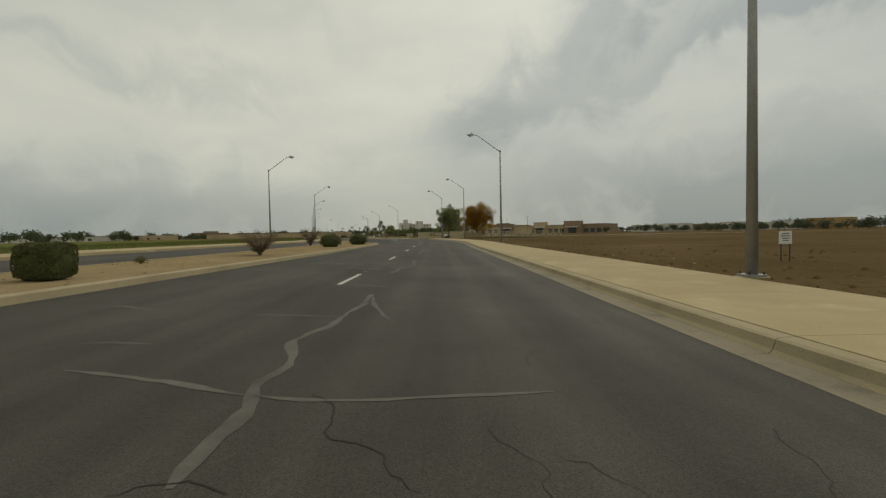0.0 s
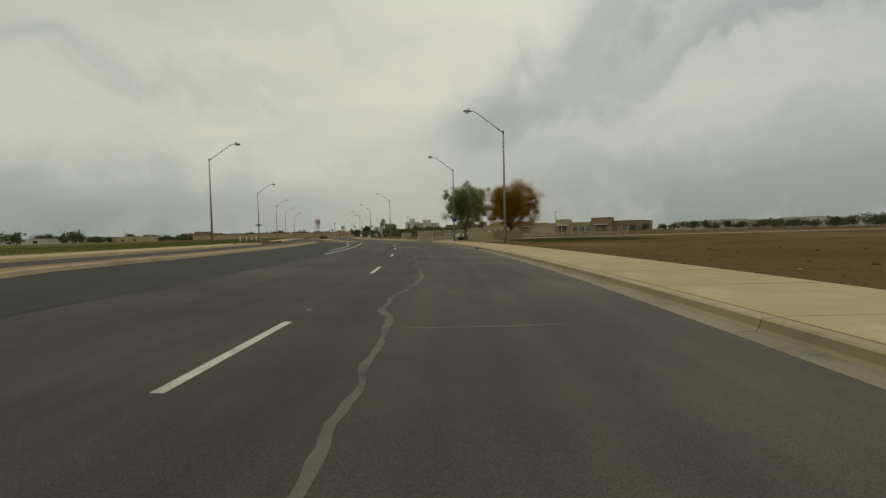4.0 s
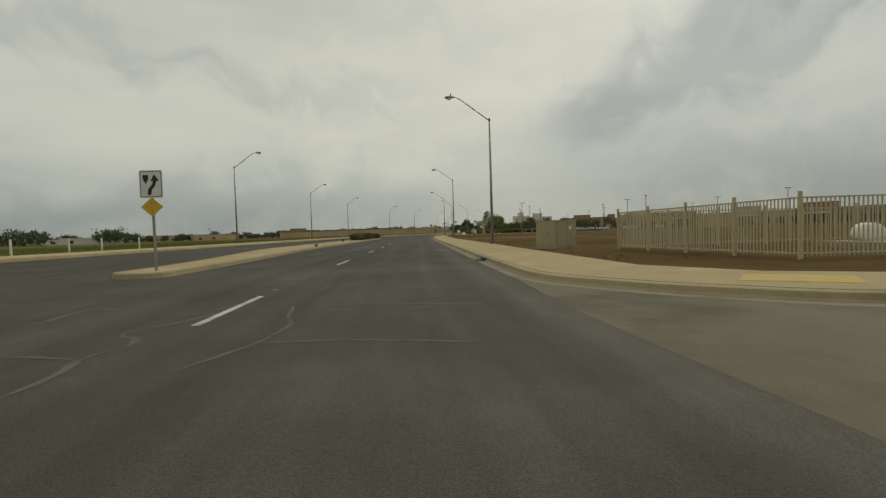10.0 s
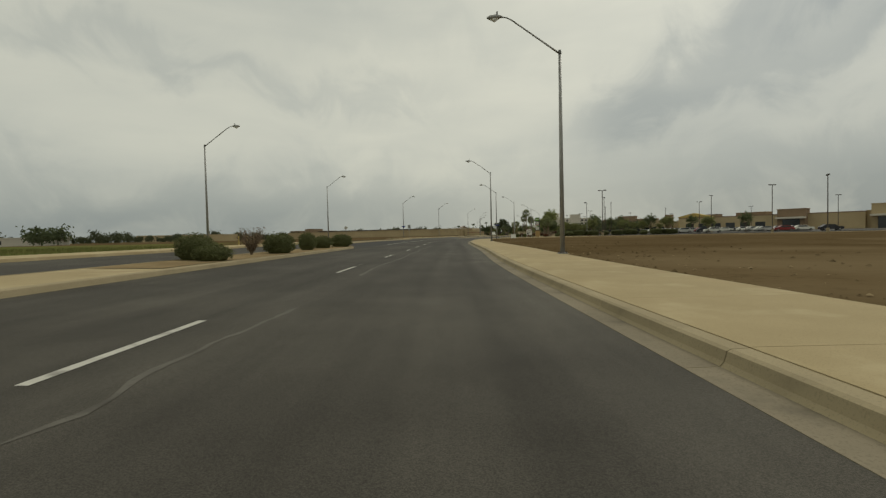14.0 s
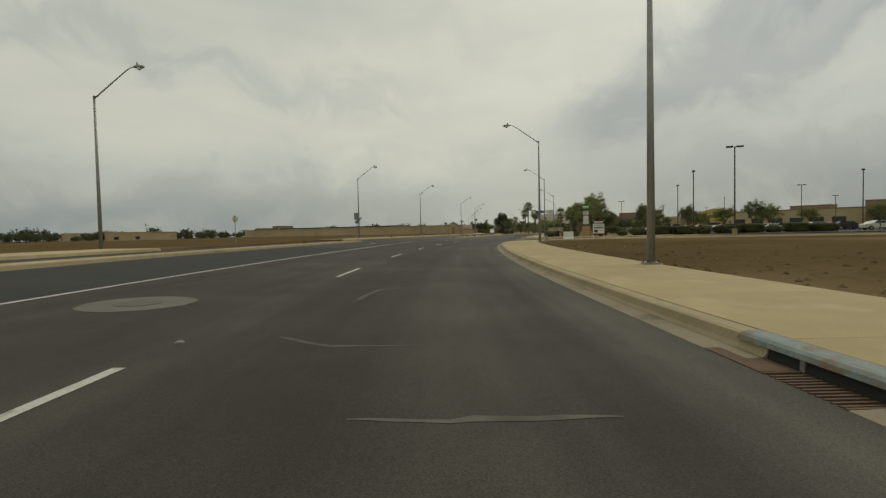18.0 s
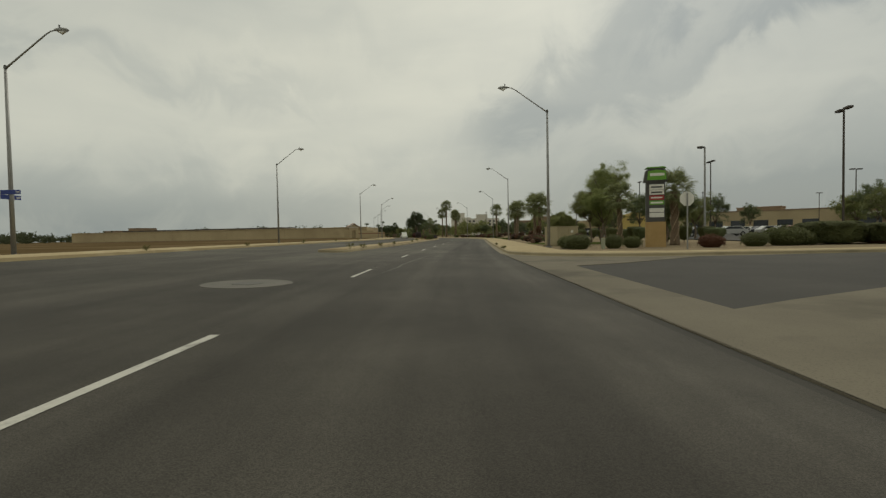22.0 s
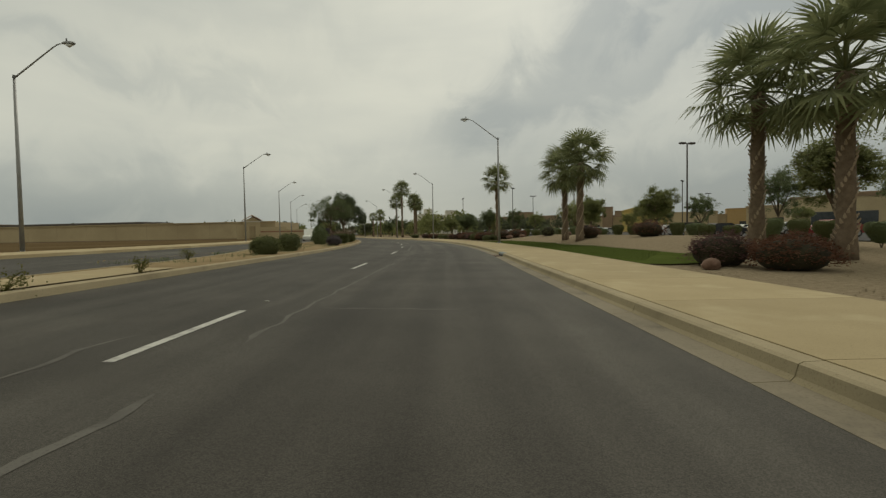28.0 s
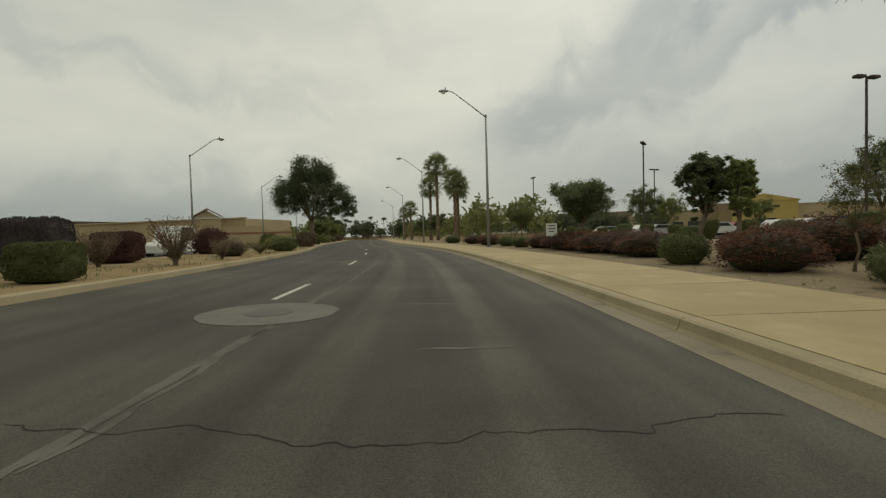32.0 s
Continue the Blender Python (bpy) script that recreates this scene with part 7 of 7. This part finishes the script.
def facing(x, y, tx, ty):
    """A pose at (x, y) whose -y side looks to (tx, ty)."""
    return pose(x, y, 0.15, 0, 0, math.degrees(math.atan2(ty - y, tx - x)) + 90)


def volume(parent, x0, x1, y0, y1, h, material, cap=None, over=0.15):
    w = part("wall", bx(x0, x1, y0, y1, -0.3, h), material, parent)
    part("parapet", bx(x0 - over, x1 + over, y0 - over, y1 + over, h, h + 0.35), cap or material, parent)
    return w


def openings(parent, xs, y, z0, z1, w, material=None):
    for x in xs:
        f = part("window", bx(x - w / 2 - 0.12, x + w / 2 + 0.12, y - 0.06, y + 0.1, z0 - 0.12, z1 + 0.12), charcoal, parent)
        part("pane", bx(x - w / 2, x + w / 2, y - 0.1, y - 0.06, z0, z1), material or glass, f)


# long sand-coloured wall of the far lot
e = building("long_warehouse", pose(-95.3, 470.2, 0.2, 0, 0, 172), "very long low sand-coloured wall with a dark roof edge behind it")
part("wall", bx(0, 152, -14, 0, -0.4, 4.7), stucco, e)
part("coping", bx(-0.15, 152.1, -0.2, 0.3, 4.7, 4.95), stucco, e)
part("roof", bx(40, 124, -13, -1.4, 4.7, 5.6), bronze, e, "dark low roof behind the wall")
part("plinth", bx(-0.1, 152.1, 0.0, 0.25, -0.4, 0.5), stucco_b, e)
for k in range(1, 16):
    part("control_joint", bx(k * 9.5, k * 9.5 + 0.05, 0.0, 0.012, 0.5, 4.7), stucco_b, e)

# gateway with a gabled tower: two piers, an opening between them, stepped walls beside
e = building("gate_building", facing(*at(484, -30.5).xy, *at(390, -5).xy), "sand-coloured gateway tower with an opening and a clay-tile gable")
for x in (-1.35, 1.35):
    part("pier", bx(x - 0.6, x + 0.6, -1.0, 1.0, -0.3, 4.7), stucco, e)
part("lintel", bx(-0.75, 0.75, -0.98, 0.98, 3.6, 4.72), stucco, e)
part("cornice", bx(-2.1, 2.1, -1.15, 1.15, 4.7, 4.95), stucco_w, e)
part("roof", sweep([(0, -1.5), (0, 1.5)], [(-2.4, 4.95), (0, 6.3), (2.4, 4.95), (2.4, 5.1), (0, 6.5), (-2.4, 5.1)]), pale_clay, e)
part("gable_wall", plate([(-1.95, 4.95), (1.95, 4.95), (0, 6.05)], -1.0, -0.8), stucco, e)
part("low_wall", bx(1.95, 8.5, -0.5, 0.5, -0.3, 3.4), stucco, e)
part("low_wall", bx(8.5, 13.5, -0.5, 0.5, -0.3, 2.7), stucco, e)
part("low_wall", bx(-3.6, -1.95, -0.5, 0.5, -0.3, 3.9), stucco, e)
part("band", bx(1.95, 13.5, -0.54, -0.5, 2.0, 2.35), roof_tile, e)

# the shopping centre
MALL = facing(68, 405, -30, 260)
e = building("shopping_centre", MALL, "low brown and sand shopping centre with raised entrance fronts", "shopping centre")
volume(e, -60, 10, 0, 40, 6.4, stucco, stucco_b)
volume(e, 10, 36, 2, 40, 6.6, stucco)
volume(e, 36, 70, 2, 40, 6.9, stucco_b)
volume(e, -18, -8, -2.5, 3, 8.4, stucco_b)
volume(e, 12, 22, -2, 4, 9.0, stucco)
volume(e, 38, 52, -2, 4, 9.4, stucco_b)
for x in (-13, 17, 45):
    part("entrance", bx(x - 3, x + 3, -3.0, -1.9, -0.1, 4.4), glass, e)
    part("canopy", bx(x - 5, x + 5, -5, -2, 4.6, 5.3), stucco_w, e)
openings(e, range(-55, -22, 6), 0, 1.0, 3.6, 3.6)
openings(e, range(25, 37, 5), 2, 0.6, 3.6, 3.4)
openings(e, range(55, 69, 5), 2, 0.6, 3.6, 3.4)
e = building("shopping_centre", facing(57, 458, -30, 360), "sand-coloured shop row with a dark brick entrance front", "shopping centre")
volume(e, -30, 34, 0, 30, 6.6, stucco)
volume(e, -8, 6, -3, 4, 8.8, stucco_b)
part("entrance", bx(-5, 3, -3.4, -2.9, -0.1, 3.8), glass, e)
openings(e, list(range(-27, -10, 5)) + list(range(10, 33, 5)), 0, 0.6, 3.4, 3.6)
e = building("shopping_centre", facing(57, 590, -35, 400), "yellow and sand shop fronts with a gabled centre", "shopping centre")
volume(e, -45, 60, 3, 35, 7.5, stucco)
volume(e, -14, 8, 0, 10, 10.5, stucco_y)
part("gable", plate([(-15, 10.8), (8.9, 10.8), (-3, 13.8)], -0.3, 9), stucco_y, e)
volume(e, 8, 30, 1, 10, 9.0, stucco)
volume(e, -24, -19, -1, 4, 13, stucco_b)
volume(e, 34, 52, 0, 10, 10, tan)
for x in (-3, 19, 43):
    part("entrance", bx(x - 4, x + 4, -0.6, -0.1, -0.1, 4.0), glass, e)
part("name_bar", bx(-8, 2, -0.3, -0.05, 8.2, 9.0), bronze, e)
openings(e, (-40, -34, -28), 3, 0.6, 3.6, 4.0)


def parking_lamp(m, high, label="tall bronze parking lot lamp with flat box heads"):
    e = thing("parking_lamp", m, label, "lamp post", "parking lot lamps")
    part("pole", tb([(0, 0, 0.6), (0, 0, high)], [0.09, 0.07], 8), bronze, e)
    part("base", tb([(0, 0, -0.2), (0, 0, 0.75)], [0.26, 0.26], 14), concrete, e)
    for x in (-0.55, 0.55):
        part("head", bx(x - 0.34, x + 0.34, -0.2, 0.2, high - 0.02, high + 0.16, bevel=0.03), bronze, e)
    part("arm", bx(-0.5, 0.5, -0.03, 0.03, high + 0.02, high + 0.08), bronze, e)
    return e


pl = parking_lamp(here(294.9, 25.4), 10.0)
for s, o in ((320, 27), (347, 30), (372, 29), (399.1, 25.4), (443.8, 24.4), (425, 26), (330, 55), (360, 58), (395, 55), (430, 52), (465, 40), (475, 24), (300, 60), (280, 62), (310, 90), (350, 92), (400, 90), (450, 85), (260, 95)):
    copy_thing(pl, here(s, o, (s * 7) % 90))
e = thing("parking_lamp", here(332.5, 22.54), "tall grey lamp with a single flat head by the car park", "lamp post", "parking lot lamps")
part("pole", tb([(0, 0, 0.6), (0, 0, 9.6)], [0.11, 0.08], 10), steel, e)
part("base", tb([(0, 0, -0.2), (0, 0, 0.75)], [0.26, 0.26], 14), concrete, e)
part("head", tb([(0.05, 0, 9.6), (-0.3, 0, 9.6), (-0.75, 0, 9.6)], [0.06, 0.17, 0.12], 10), steel_dark, e)
e = thing("parking_lamp", here(146.8, 28.4), "tall dark lamp with a single box head behind the fence", "lamp post", "parking lot lamps")
part("pole", tb([(0, 0, 0), (0, 0, 9.6)], [0.10, 0.07], 8), bronze, e)
part("head", bx(-0.75, 0.02, -0.2, 0.2, 9.55, 9.75, bevel=0.03), bronze, e)
e = thing("utility_pole", here(140.6, 14.4), "bare dark steel post behind the fence", "post")
part("pole", tb([(0, 0, 0), (0, 0, 3.3)], [0.06, 0.05], 8), bronze, e)
lot = part("car_park", slab([tuple(at(s, o).xy) for s, o in ((306, 30), (320, 21), (345, 22), (375, 24), (420, 26), (470, 24), (500, 60), (480, 120), (380, 116), (300, 100))], -0.1, 0.215), asphalt)
tagged(lot, "grey asphalt car park of the shopping centre", "car park", kind="structure")


def car(m, colour, label, van=False):
    e = thing("car", m, label, "car", "parked cars")
    top = 1.95 if van else 1.45
    body = part("body", sweep([(0, -0.85), (0, -0.8), (0, 0.8), (0, 0.85)], [(-2.2, 0.35), (-2.25, 0.75), (-2.1, 0.92), (-1.2, 0.98), (1.9, 1.0), (2.2, 0.85), (2.2, 0.35)]), colour, e)
    part("cabin", sweep([(0, -0.72), (0, 0.72)], [(-1.25, 0.98), (-0.55, top), (1.2, top), (1.85 if not van else 2.1, 1.0)]), colour, e)
    part("window_band", sweep([(0, -0.735), (0, 0.735)], [(-1.0, 1.02), (-0.5, top - 0.09), (1.1, top - 0.09), (1.55, 1.02)]), glass, e)
    for x in (-1.4, 1.35):
        for y in (-0.8, 0.8):
            w = part("wheel", tb([(x, y - 0.1, 0.33), (x, y + 0.1, 0.33)], [0.33, 0.33], 14), rubber, e)
            part("rim", tb([(x, y - 0.115, 0.33), (x, y + 0.115, 0.33)], [0.19, 0.19], 10), steel, w)
    for y in (-0.6, 0.6):
        part("headlight", bx(-2.27, -2.18, y - 0.18, y + 0.18, 0.66, 0.8), white, body)
    return e


silver = mat("silver_car_paint", (0.45, 0.45, 0.44), (0.5, 0.5, 0.48), 0.3, 2, 20, 0, metal=0.3)
darkcar = mat("dark_car_paint", (0.03, 0.03, 0.035), (0.05, 0.05, 0.055), 0.25, 2, 20, 0)
redcar = mat("red_car_paint", (0.22, 0.03, 0.03), (0.26, 0.04, 0.04), 0.3, 2, 20, 0)
proto = {}
for nm, cm in (("white", white), ("silver", silver), ("dark", darkcar), ("red", redcar)):
    proto[nm] = None
rc = random.Random(4)
for row, (o, s0, s1) in enumerate(((30, 330, 470), (36, 325, 470), (48, 318, 470), (54, 318, 470), (70, 310, 460), (76, 312, 460))):
    s = s0
    while s < s1:
        s += 2.9
        if rc.random() < (0.62 if row < 4 else 0.7):
            continue
        nm = rc.choice(["white", "silver", "silver", "dark", "red", "white", "dark"])
        m = here(s, o, rc.choice([0, 180]), 0.05)
        if proto[nm] is None:
            proto[nm] = car(m, {"white": white, "silver": silver, "dark": darkcar, "red": redcar}[nm], nm + " car parked in the shopping centre lot")
        else:
            copy_thing(proto[nm], m)
car(here(430, -17.0, 90, -0.14), white, "white van on the far lanes beyond the median", True)

# low houses and sheds on the left and right horizon
rb = random.Random(11)
for k, (x, y, w, h, mt) in enumerate(((-210, 293, 22, 2.9, stucco_w), (-236, 300, 14, 2.6, stucco_w), (-228, 250, 16, 2.4, stucco_w), (-250, 420, 30, 4.2, stucco), (-330, 470, 50, 5, stucco), (-330, 200, 24, 3.4, stucco_b), (-300, 620, 50, 8, stucco_b), (142, 335, 16, 4.6, stucco_w), (160, 330, 18, 5.2, stucco_w), (178, 322, 14, 4.6, stucco), (194, 315, 18, 5.4, stucco_w), (212, 305, 16, 4.8, stucco_w), (232, 296, 20, 5.6, stucco_w), (192, 236, 17, 5.4, tan), (200, 190, 18, 4.8, stucco_w), (206, 150, 22, 5.0, stucco_w), (214, 112, 20, 5.2, stucco), (222, 70, 24, 5.0, stucco_w), (20, 760, 60, 14, stucco_b), (-40, 860, 40, 20, stucco_w), (-66, 870, 22, 22, stucco_w), (90, 700, 60, 12, stucco_b), (40, 660, 40, 8, stucco))):
    e = building("far_building", facing(x, y, -20, max(y - 120, 60)), ("low pale building far across the fields", "low sand-coloured building in the distance", "brown flat-roofed building in the distance")[(mt is stucco) + 2 * (mt is stucco_b)], "buildings on the horizon")
    volume(e, -w / 2, w / 2, 0, 12, h, mt)
    if h > 6:
        volume(e, -w / 5, w / 8, -0.6, 8, h * 1.25, mt)
    openings(e, [-w / 2 + 3 + rb.uniform(7, 11) * i for i in range(int((w - 2) / 11))], 0, 1.0, min(2.2, h - 0.8), rb.uniform(1.0, 2.2))
    if h > 12:
        for z in range(4, int(h) - 2, 4):
            openings(e, [-w / 2 + 3 + 5 * i for i in range(int((w - 4) / 5))], 0, z, z + 2, 2.4)


def tree_line(name, spots, label, seed, mt=None):
    """Distant trees of many leaf clumps, too many to count."""
    rnd = random.Random(seed)
    verts, faces = [], []
    for x, y, h in spots:
        n = int(16 + h * 3)
        cl = [(Vector((x + rnd.gauss(0, 0.26) * h, y + rnd.gauss(0, 0.26) * h, 0.2 + h * rnd.uniform(0.3, 0.85))), h * rnd.uniform(0.16, 0.3)) for _ in range(n)]
        v, f = leaves(rnd, cl, 0.07 * h + 0.12, 11, 1.0)
        i = len(verts)
        verts += v
        faces += [tuple(q + i for q in g) for g in f]
        i = len(verts)
        r = 0.03 * h
        verts += [Vector((x - r, y, 0)), Vector((x + r, y, 0)), Vector((x + r * 0.6, y, h * 0.5)), Vector((x - r * 0.6, y, h * 0.5)), Vector((x, y - r, 0)), Vector((x, y + r, 0)), Vector((x, y + r * 0.6, h * 0.5)), Vector((x, y - r * 0.6, h * 0.5))]
        faces += [(i, i + 1, i + 2, i + 3), (i + 4, i + 5, i + 6, i + 7)]
    return tagged(raw(name, verts, faces, mt or leaf_far), label, "trees", kind="stuff")


rt = random.Random(21)
tree_line("far_trees", [(-205 + rt.uniform(-12, 12), 230 + 9 * i + rt.uniform(-4, 4), rt.uniform(4, 7)) for i in range(9)], "dark round trees far across the green field", 31, leaf_dark)
tree_line("far_trees", [(rt.uniform(-420, -250), -60 + 6.2 * i, rt.uniform(4, 8)) for i in range(150)] + [(rt.uniform(-300, -262), -60 + 3.1 * i, rt.uniform(2.5, 5)) for i in range(220)], "distant row of trees along the horizon", 32)
tree_line("far_trees", [(-240 + 3.2 * i, 560 + rt.uniform(-20, 160), rt.uniform(5, 9)) for i in range(80)], "distant row of trees beyond the long wall", 33)
tree_line("far_trees", [(rt.uniform(225, 330), -40 + 4.2 * i, rt.uniform(4, 7.5)) for i in range(100)] + [(rt.uniform(120, 220), 200 + 3.2 * i, rt.uniform(2.5, 5)) for i in range(46)], "distant row of trees and houses' gardens", 34)
tree_line("far_trees", [(112 + 2.2 * i, 338 - 0.36 * 2.2 * i + rt.uniform(-14, -3), rt.uniform(2.6, 5.2)) for i in range(58) if i % 7 not in (2, 3, 4)] + [(rt.uniform(165, 222), 150 + 2.0 * i, rt.uniform(3, 5.5)) for i in range(52) if i % 9 not in (3, 4, 5)], "dark garden trees between the far houses", 37)
tree_line("far_trees", [(-30 + 3.0 * i, rt.uniform(600, 740), rt.uniform(6, 11)) for i in range(70)], "distant trees behind the shopping centre", 35)
tree_line("far_trees", [(at(470 + 6 * i, rt.choice((-26, -30, 12, 16, 22))).x, at(470 + 6 * i, 0).y, rt.uniform(4, 7)) for i in range(34)], "green trees lining the far end of the road", 36, leaf_green)
for k in range(9):
    x, y = -150 + 8 * k, 640 + 30 * (k % 3)
    e = thing("far_palm", pose(x, y, 0.2), "tiny fan palm on the horizon", "palm tree", "palms on the horizon")
    h = 9 + 2.2 * (k % 3)
    part("trunk", tb([(0, 0, 0), (0, 0, h)], [0.25, 0.18], 6), palm_bark, e)
    rr = random.Random(k)
    v, f = leaves(rr, [(Vector((0, 0, h)), 1.6)], 0.45, 120, 1.0, 0.4)
    raw("crown", v, f, leaf_dark, e)
# white posts by the far pavement
for i in range(9):
    e = thing("bollard", here(139 + 4.3 * i, -27.5 - 0.5 * (i % 2)), "short white post at the edge of the field", "bollard", "white posts at the field")
    part("post", tb([(0, 0, -0.1), (0, 0, 0.95)], [0.07, 0.065], 8), white, e)
for s, o in ((240, -27), (241, -28.5)):
    e = thing("bollard", here(s, o), "short cream post at the edge of the field", "bollard", "white posts at the field")
    part("post", tb([(0, 0, -0.1), (0, 0, 1.0)], [0.08, 0.075], 8), stucco_y, e)
# hills on the horizon
vs, fs = [], []
for i in range(40):
    x = -600 + 24 * i
    hh = 26 * max(0, 1 - ((i - 18) / 9) ** 2) + 14 * max(0, 1 - ((i - 30) / 7) ** 2) + 3
    vs += [(x, 2300, -5), (x, 2300, hh + 3 * noise.noise((i * 0.9, 0, 0))), (x, 2420, -5)]
    if i:
        a = 3 * i - 3
        fs += [(a, a + 3, a + 4, a + 1), (a + 1, a + 4, a + 5, a + 2)]
tagged(raw("backdrop_hills", vs, fs, mat("far_hill", (0.13, 0.13, 0.13), (0.16, 0.16, 0.16), 0.95, 0.01, 0.1, 0)), "low grey hills on the horizon", "hills", kind="structure")


# ---- loose clods and stones ----
def clods(name, spans, n, z, small, large, material, label, category):
    """Loose lumps scattered over (s0, s1, o0, o1) spans, thickest near the first edge."""
    rnd = random.Random(len(label) + n)
    verts, faces = [], []
    for s0, s1, o0, o1 in spans:
        for _ in range(int(n * (s1 - s0) / 100)):
            o = o0 + (o1 - o0) * rnd.random() ** 1.8
            p = at(rnd.uniform(s0, s1), o, z - 0.02 * min(o, 0))
            r = small + (large - small) * rnd.random() ** 4
            a, i = rnd.uniform(0, 6.28), len(verts)
            ring6 = [p + Vector((math.cos(a + k * 1.047) * r * rnd.uniform(0.7, 1.2), math.sin(a + k * 1.047) * r * rnd.uniform(0.7, 1.2), r * rnd.uniform(-0.2, 0.15))) for k in range(6)]
            verts += ring6 + [p + Vector((rnd.uniform(-0.3, 0.3) * r, rnd.uniform(-0.3, 0.3) * r, r * rnd.uniform(0.45, 0.75)))]
            faces += [(i + k, i + (k + 1) % 6, i + 6) for k in range(6)]
    return tagged(raw(name, verts, faces, material), label, category, kind="stuff")


clods("earth_clods", [(-20, 100, 3.6, 14), (143, 277, 3.6, 14)], 1500, 0.155, 0.018, 0.11, dirt, "loose clods of brown earth along the field's edge", "earth")
clods("pale_stones", [(-20, 100, 3.5, 7), (143, 277, 3.5, 7)], 260, 0.16, 0.015, 0.07, dirt_pale, "pale stones and crumbs beside the pavement", "stones")
clods("gravel_stones", [(306, 321, 3.6, 9), (329, 364, 3.6, 10), (403, 440, 3.6, 9)], 7000, 0.155, 0.012, 0.05, gravel, "loose tan gravel stones in the planting beds", "gravel")
clods("median_stones", [(-10, 46, -13.2, -9.8), (366, 440, -14, -10)], 2200, 0.150, 0.012, 0.06, dirt_pale, "pale stones on the dirt median", "stones")

# ---- storm drains ----
patina = mat("patina_steel", (0.13, 0.17, 0.165), (0.19, 0.225, 0.21), 0.65, 5, 30, 0.2, 0.003, patch=(0.16, 0.11, 0.07), patch_scale=4)
rust = mat("rusty_iron", (0.075, 0.045, 0.028), (0.115, 0.07, 0.042), 0.85, 5, 40, 0.5, 0.004)


def storm_drain(s, label):
    e = thing("storm_drain", here(s, 0.0), label, "storm drain", "storm drains in the kerb")
    # near-black block and panel paint the shade inside the inlet's hollow
    part("chamber", bx(0.30, 0.548, -0.8, 0.8, -0.5, -0.06), hairline, e)
    part("chamber_back", bx(0.53, 0.549, -0.8, 0.8, -0.06, 0.10), hairline, e)
    part("lintel", sweep([(0, -0.8), (0, 0.8)], [(0.315, 0.098), (0.335, 0.138), (0.37, 0.160), (0.42, 0.168), (0.549, 0.170), (0.549, 0.098)]), patina, e, "blue-grey weathered steel lintel over the opening")
    part("divider", bx(0.33, 0.40, -0.025, 0.025, -0.06, 0.10), patina, e)
    part("gutter_plate", bx(0.0, 0.31, 0.02, 0.8, -0.1, 0.008), rust, e, "rust-brown plate beside the grate")
    # solid near-black slab painted as the shade below the bars
    g = part("grate_frame", bx(0.0, 0.31, -0.8, 0.0, -0.1, -0.012), hairline, e)
    for y in (-0.8, -0.03):
        part("frame_side", bx(0.0, 0.31, y, y + 0.03, -0.02, 0.010), rust, g)
    for i in range(11):
        part("bar", bx(0.005, 0.305, -0.75 + 0.064 * i, -0.722 + 0.064 * i, -0.02, 0.008), rust, g)
    return e


DRAINS = (81.8, 148.2, 238.5, 374.2)
for s in DRAINS:
    storm_drain(s, "kerb inlet drain with a rusty grate and a weathered steel lintel")

# ---- kerb stones and pavement slabs along the right, joint by joint ----
kerb_row = thing("kerb_right", Matrix(), "concrete kerb and gutter cast in lengths along the boulevard", "kerb", kind="structure")
pave_row = thing("pavement_right", Matrix(), "broad pale tan concrete pavement cast in slabs", "pavement", kind="structure")
UNIT = 3.05
first = kerb_part([(0, 0.006), (0, UNIT - 0.006)])
gut = first.data
bpy.data.objects.remove(first)
slab_me = mesh_of("pavement_slab", slab([(0.556, 0.006), (3.44, 0.006), (3.44, UNIT - 0.006), (0.556, UNIT - 0.006)], -0.1, 0.17), paving)
for a, b in ((-60, 110.8), (141.3, 278.55), (309.05, 540)):
    bed = ribbon("joint_bed", a, b, [(0.5, 0.10), (3.4, 0.12)], hairline)
    tagged(bed, "dark sand in the pavement joints", "pavement bed", kind="structure")
    bed = ribbon("kerb_bed", a, b, [(-0.01, -0.02), (0.33, -0.012), (0.37, 0.12), (0.54, 0.13)], hairline)
    tagged(bed, "dark joints between the kerb lengths", "kerb bed", kind="structure")


def bend(s):
    """The kerb swings out a little before the first side street."""
    return float(np.interp(s, [95.6, 101.7, 110.8, 112], [0, -0.22, -0.4, 0]))


s = -60.0
while s < 540:
    mid = s + UNIT / 2
    gap = (112.0 < mid < 141.3) or (279.5 < mid < 309.8)
    if not gap:
        p = at(s, bend(s))
        q = at(s + UNIT, bend(s + UNIT))
        m = Matrix.Translation((p.x, p.y, 0)) @ Matrix.Rotation(math.atan2(-(q - p).x, (q - p).y), 4, "Z")
        if not any(abs(mid - d) < 1.5 for d in DRAINS):
            part("kerb_length", gut, None, kerb_row).matrix_basis = m
        part("pavement_slab", slab_me, None, pave_row).matrix_basis = m
    s += UNIT
for d in DRAINS:
    k = -60 + UNIT * math.floor((d + 60) / UNIT)
    for a, b in ((k - UNIT * (1 if d - k < 1.5 else 0), d - 0.8), (d + 0.8, k + UNIT * (1 if d - k < 1.5 else 2))):
        if b - a > 0.1:
            path = [tuple(at(a + (b - a) * i / 3, 0).xy) for i in range(4)]
            kerb_part(path, kerb_row)
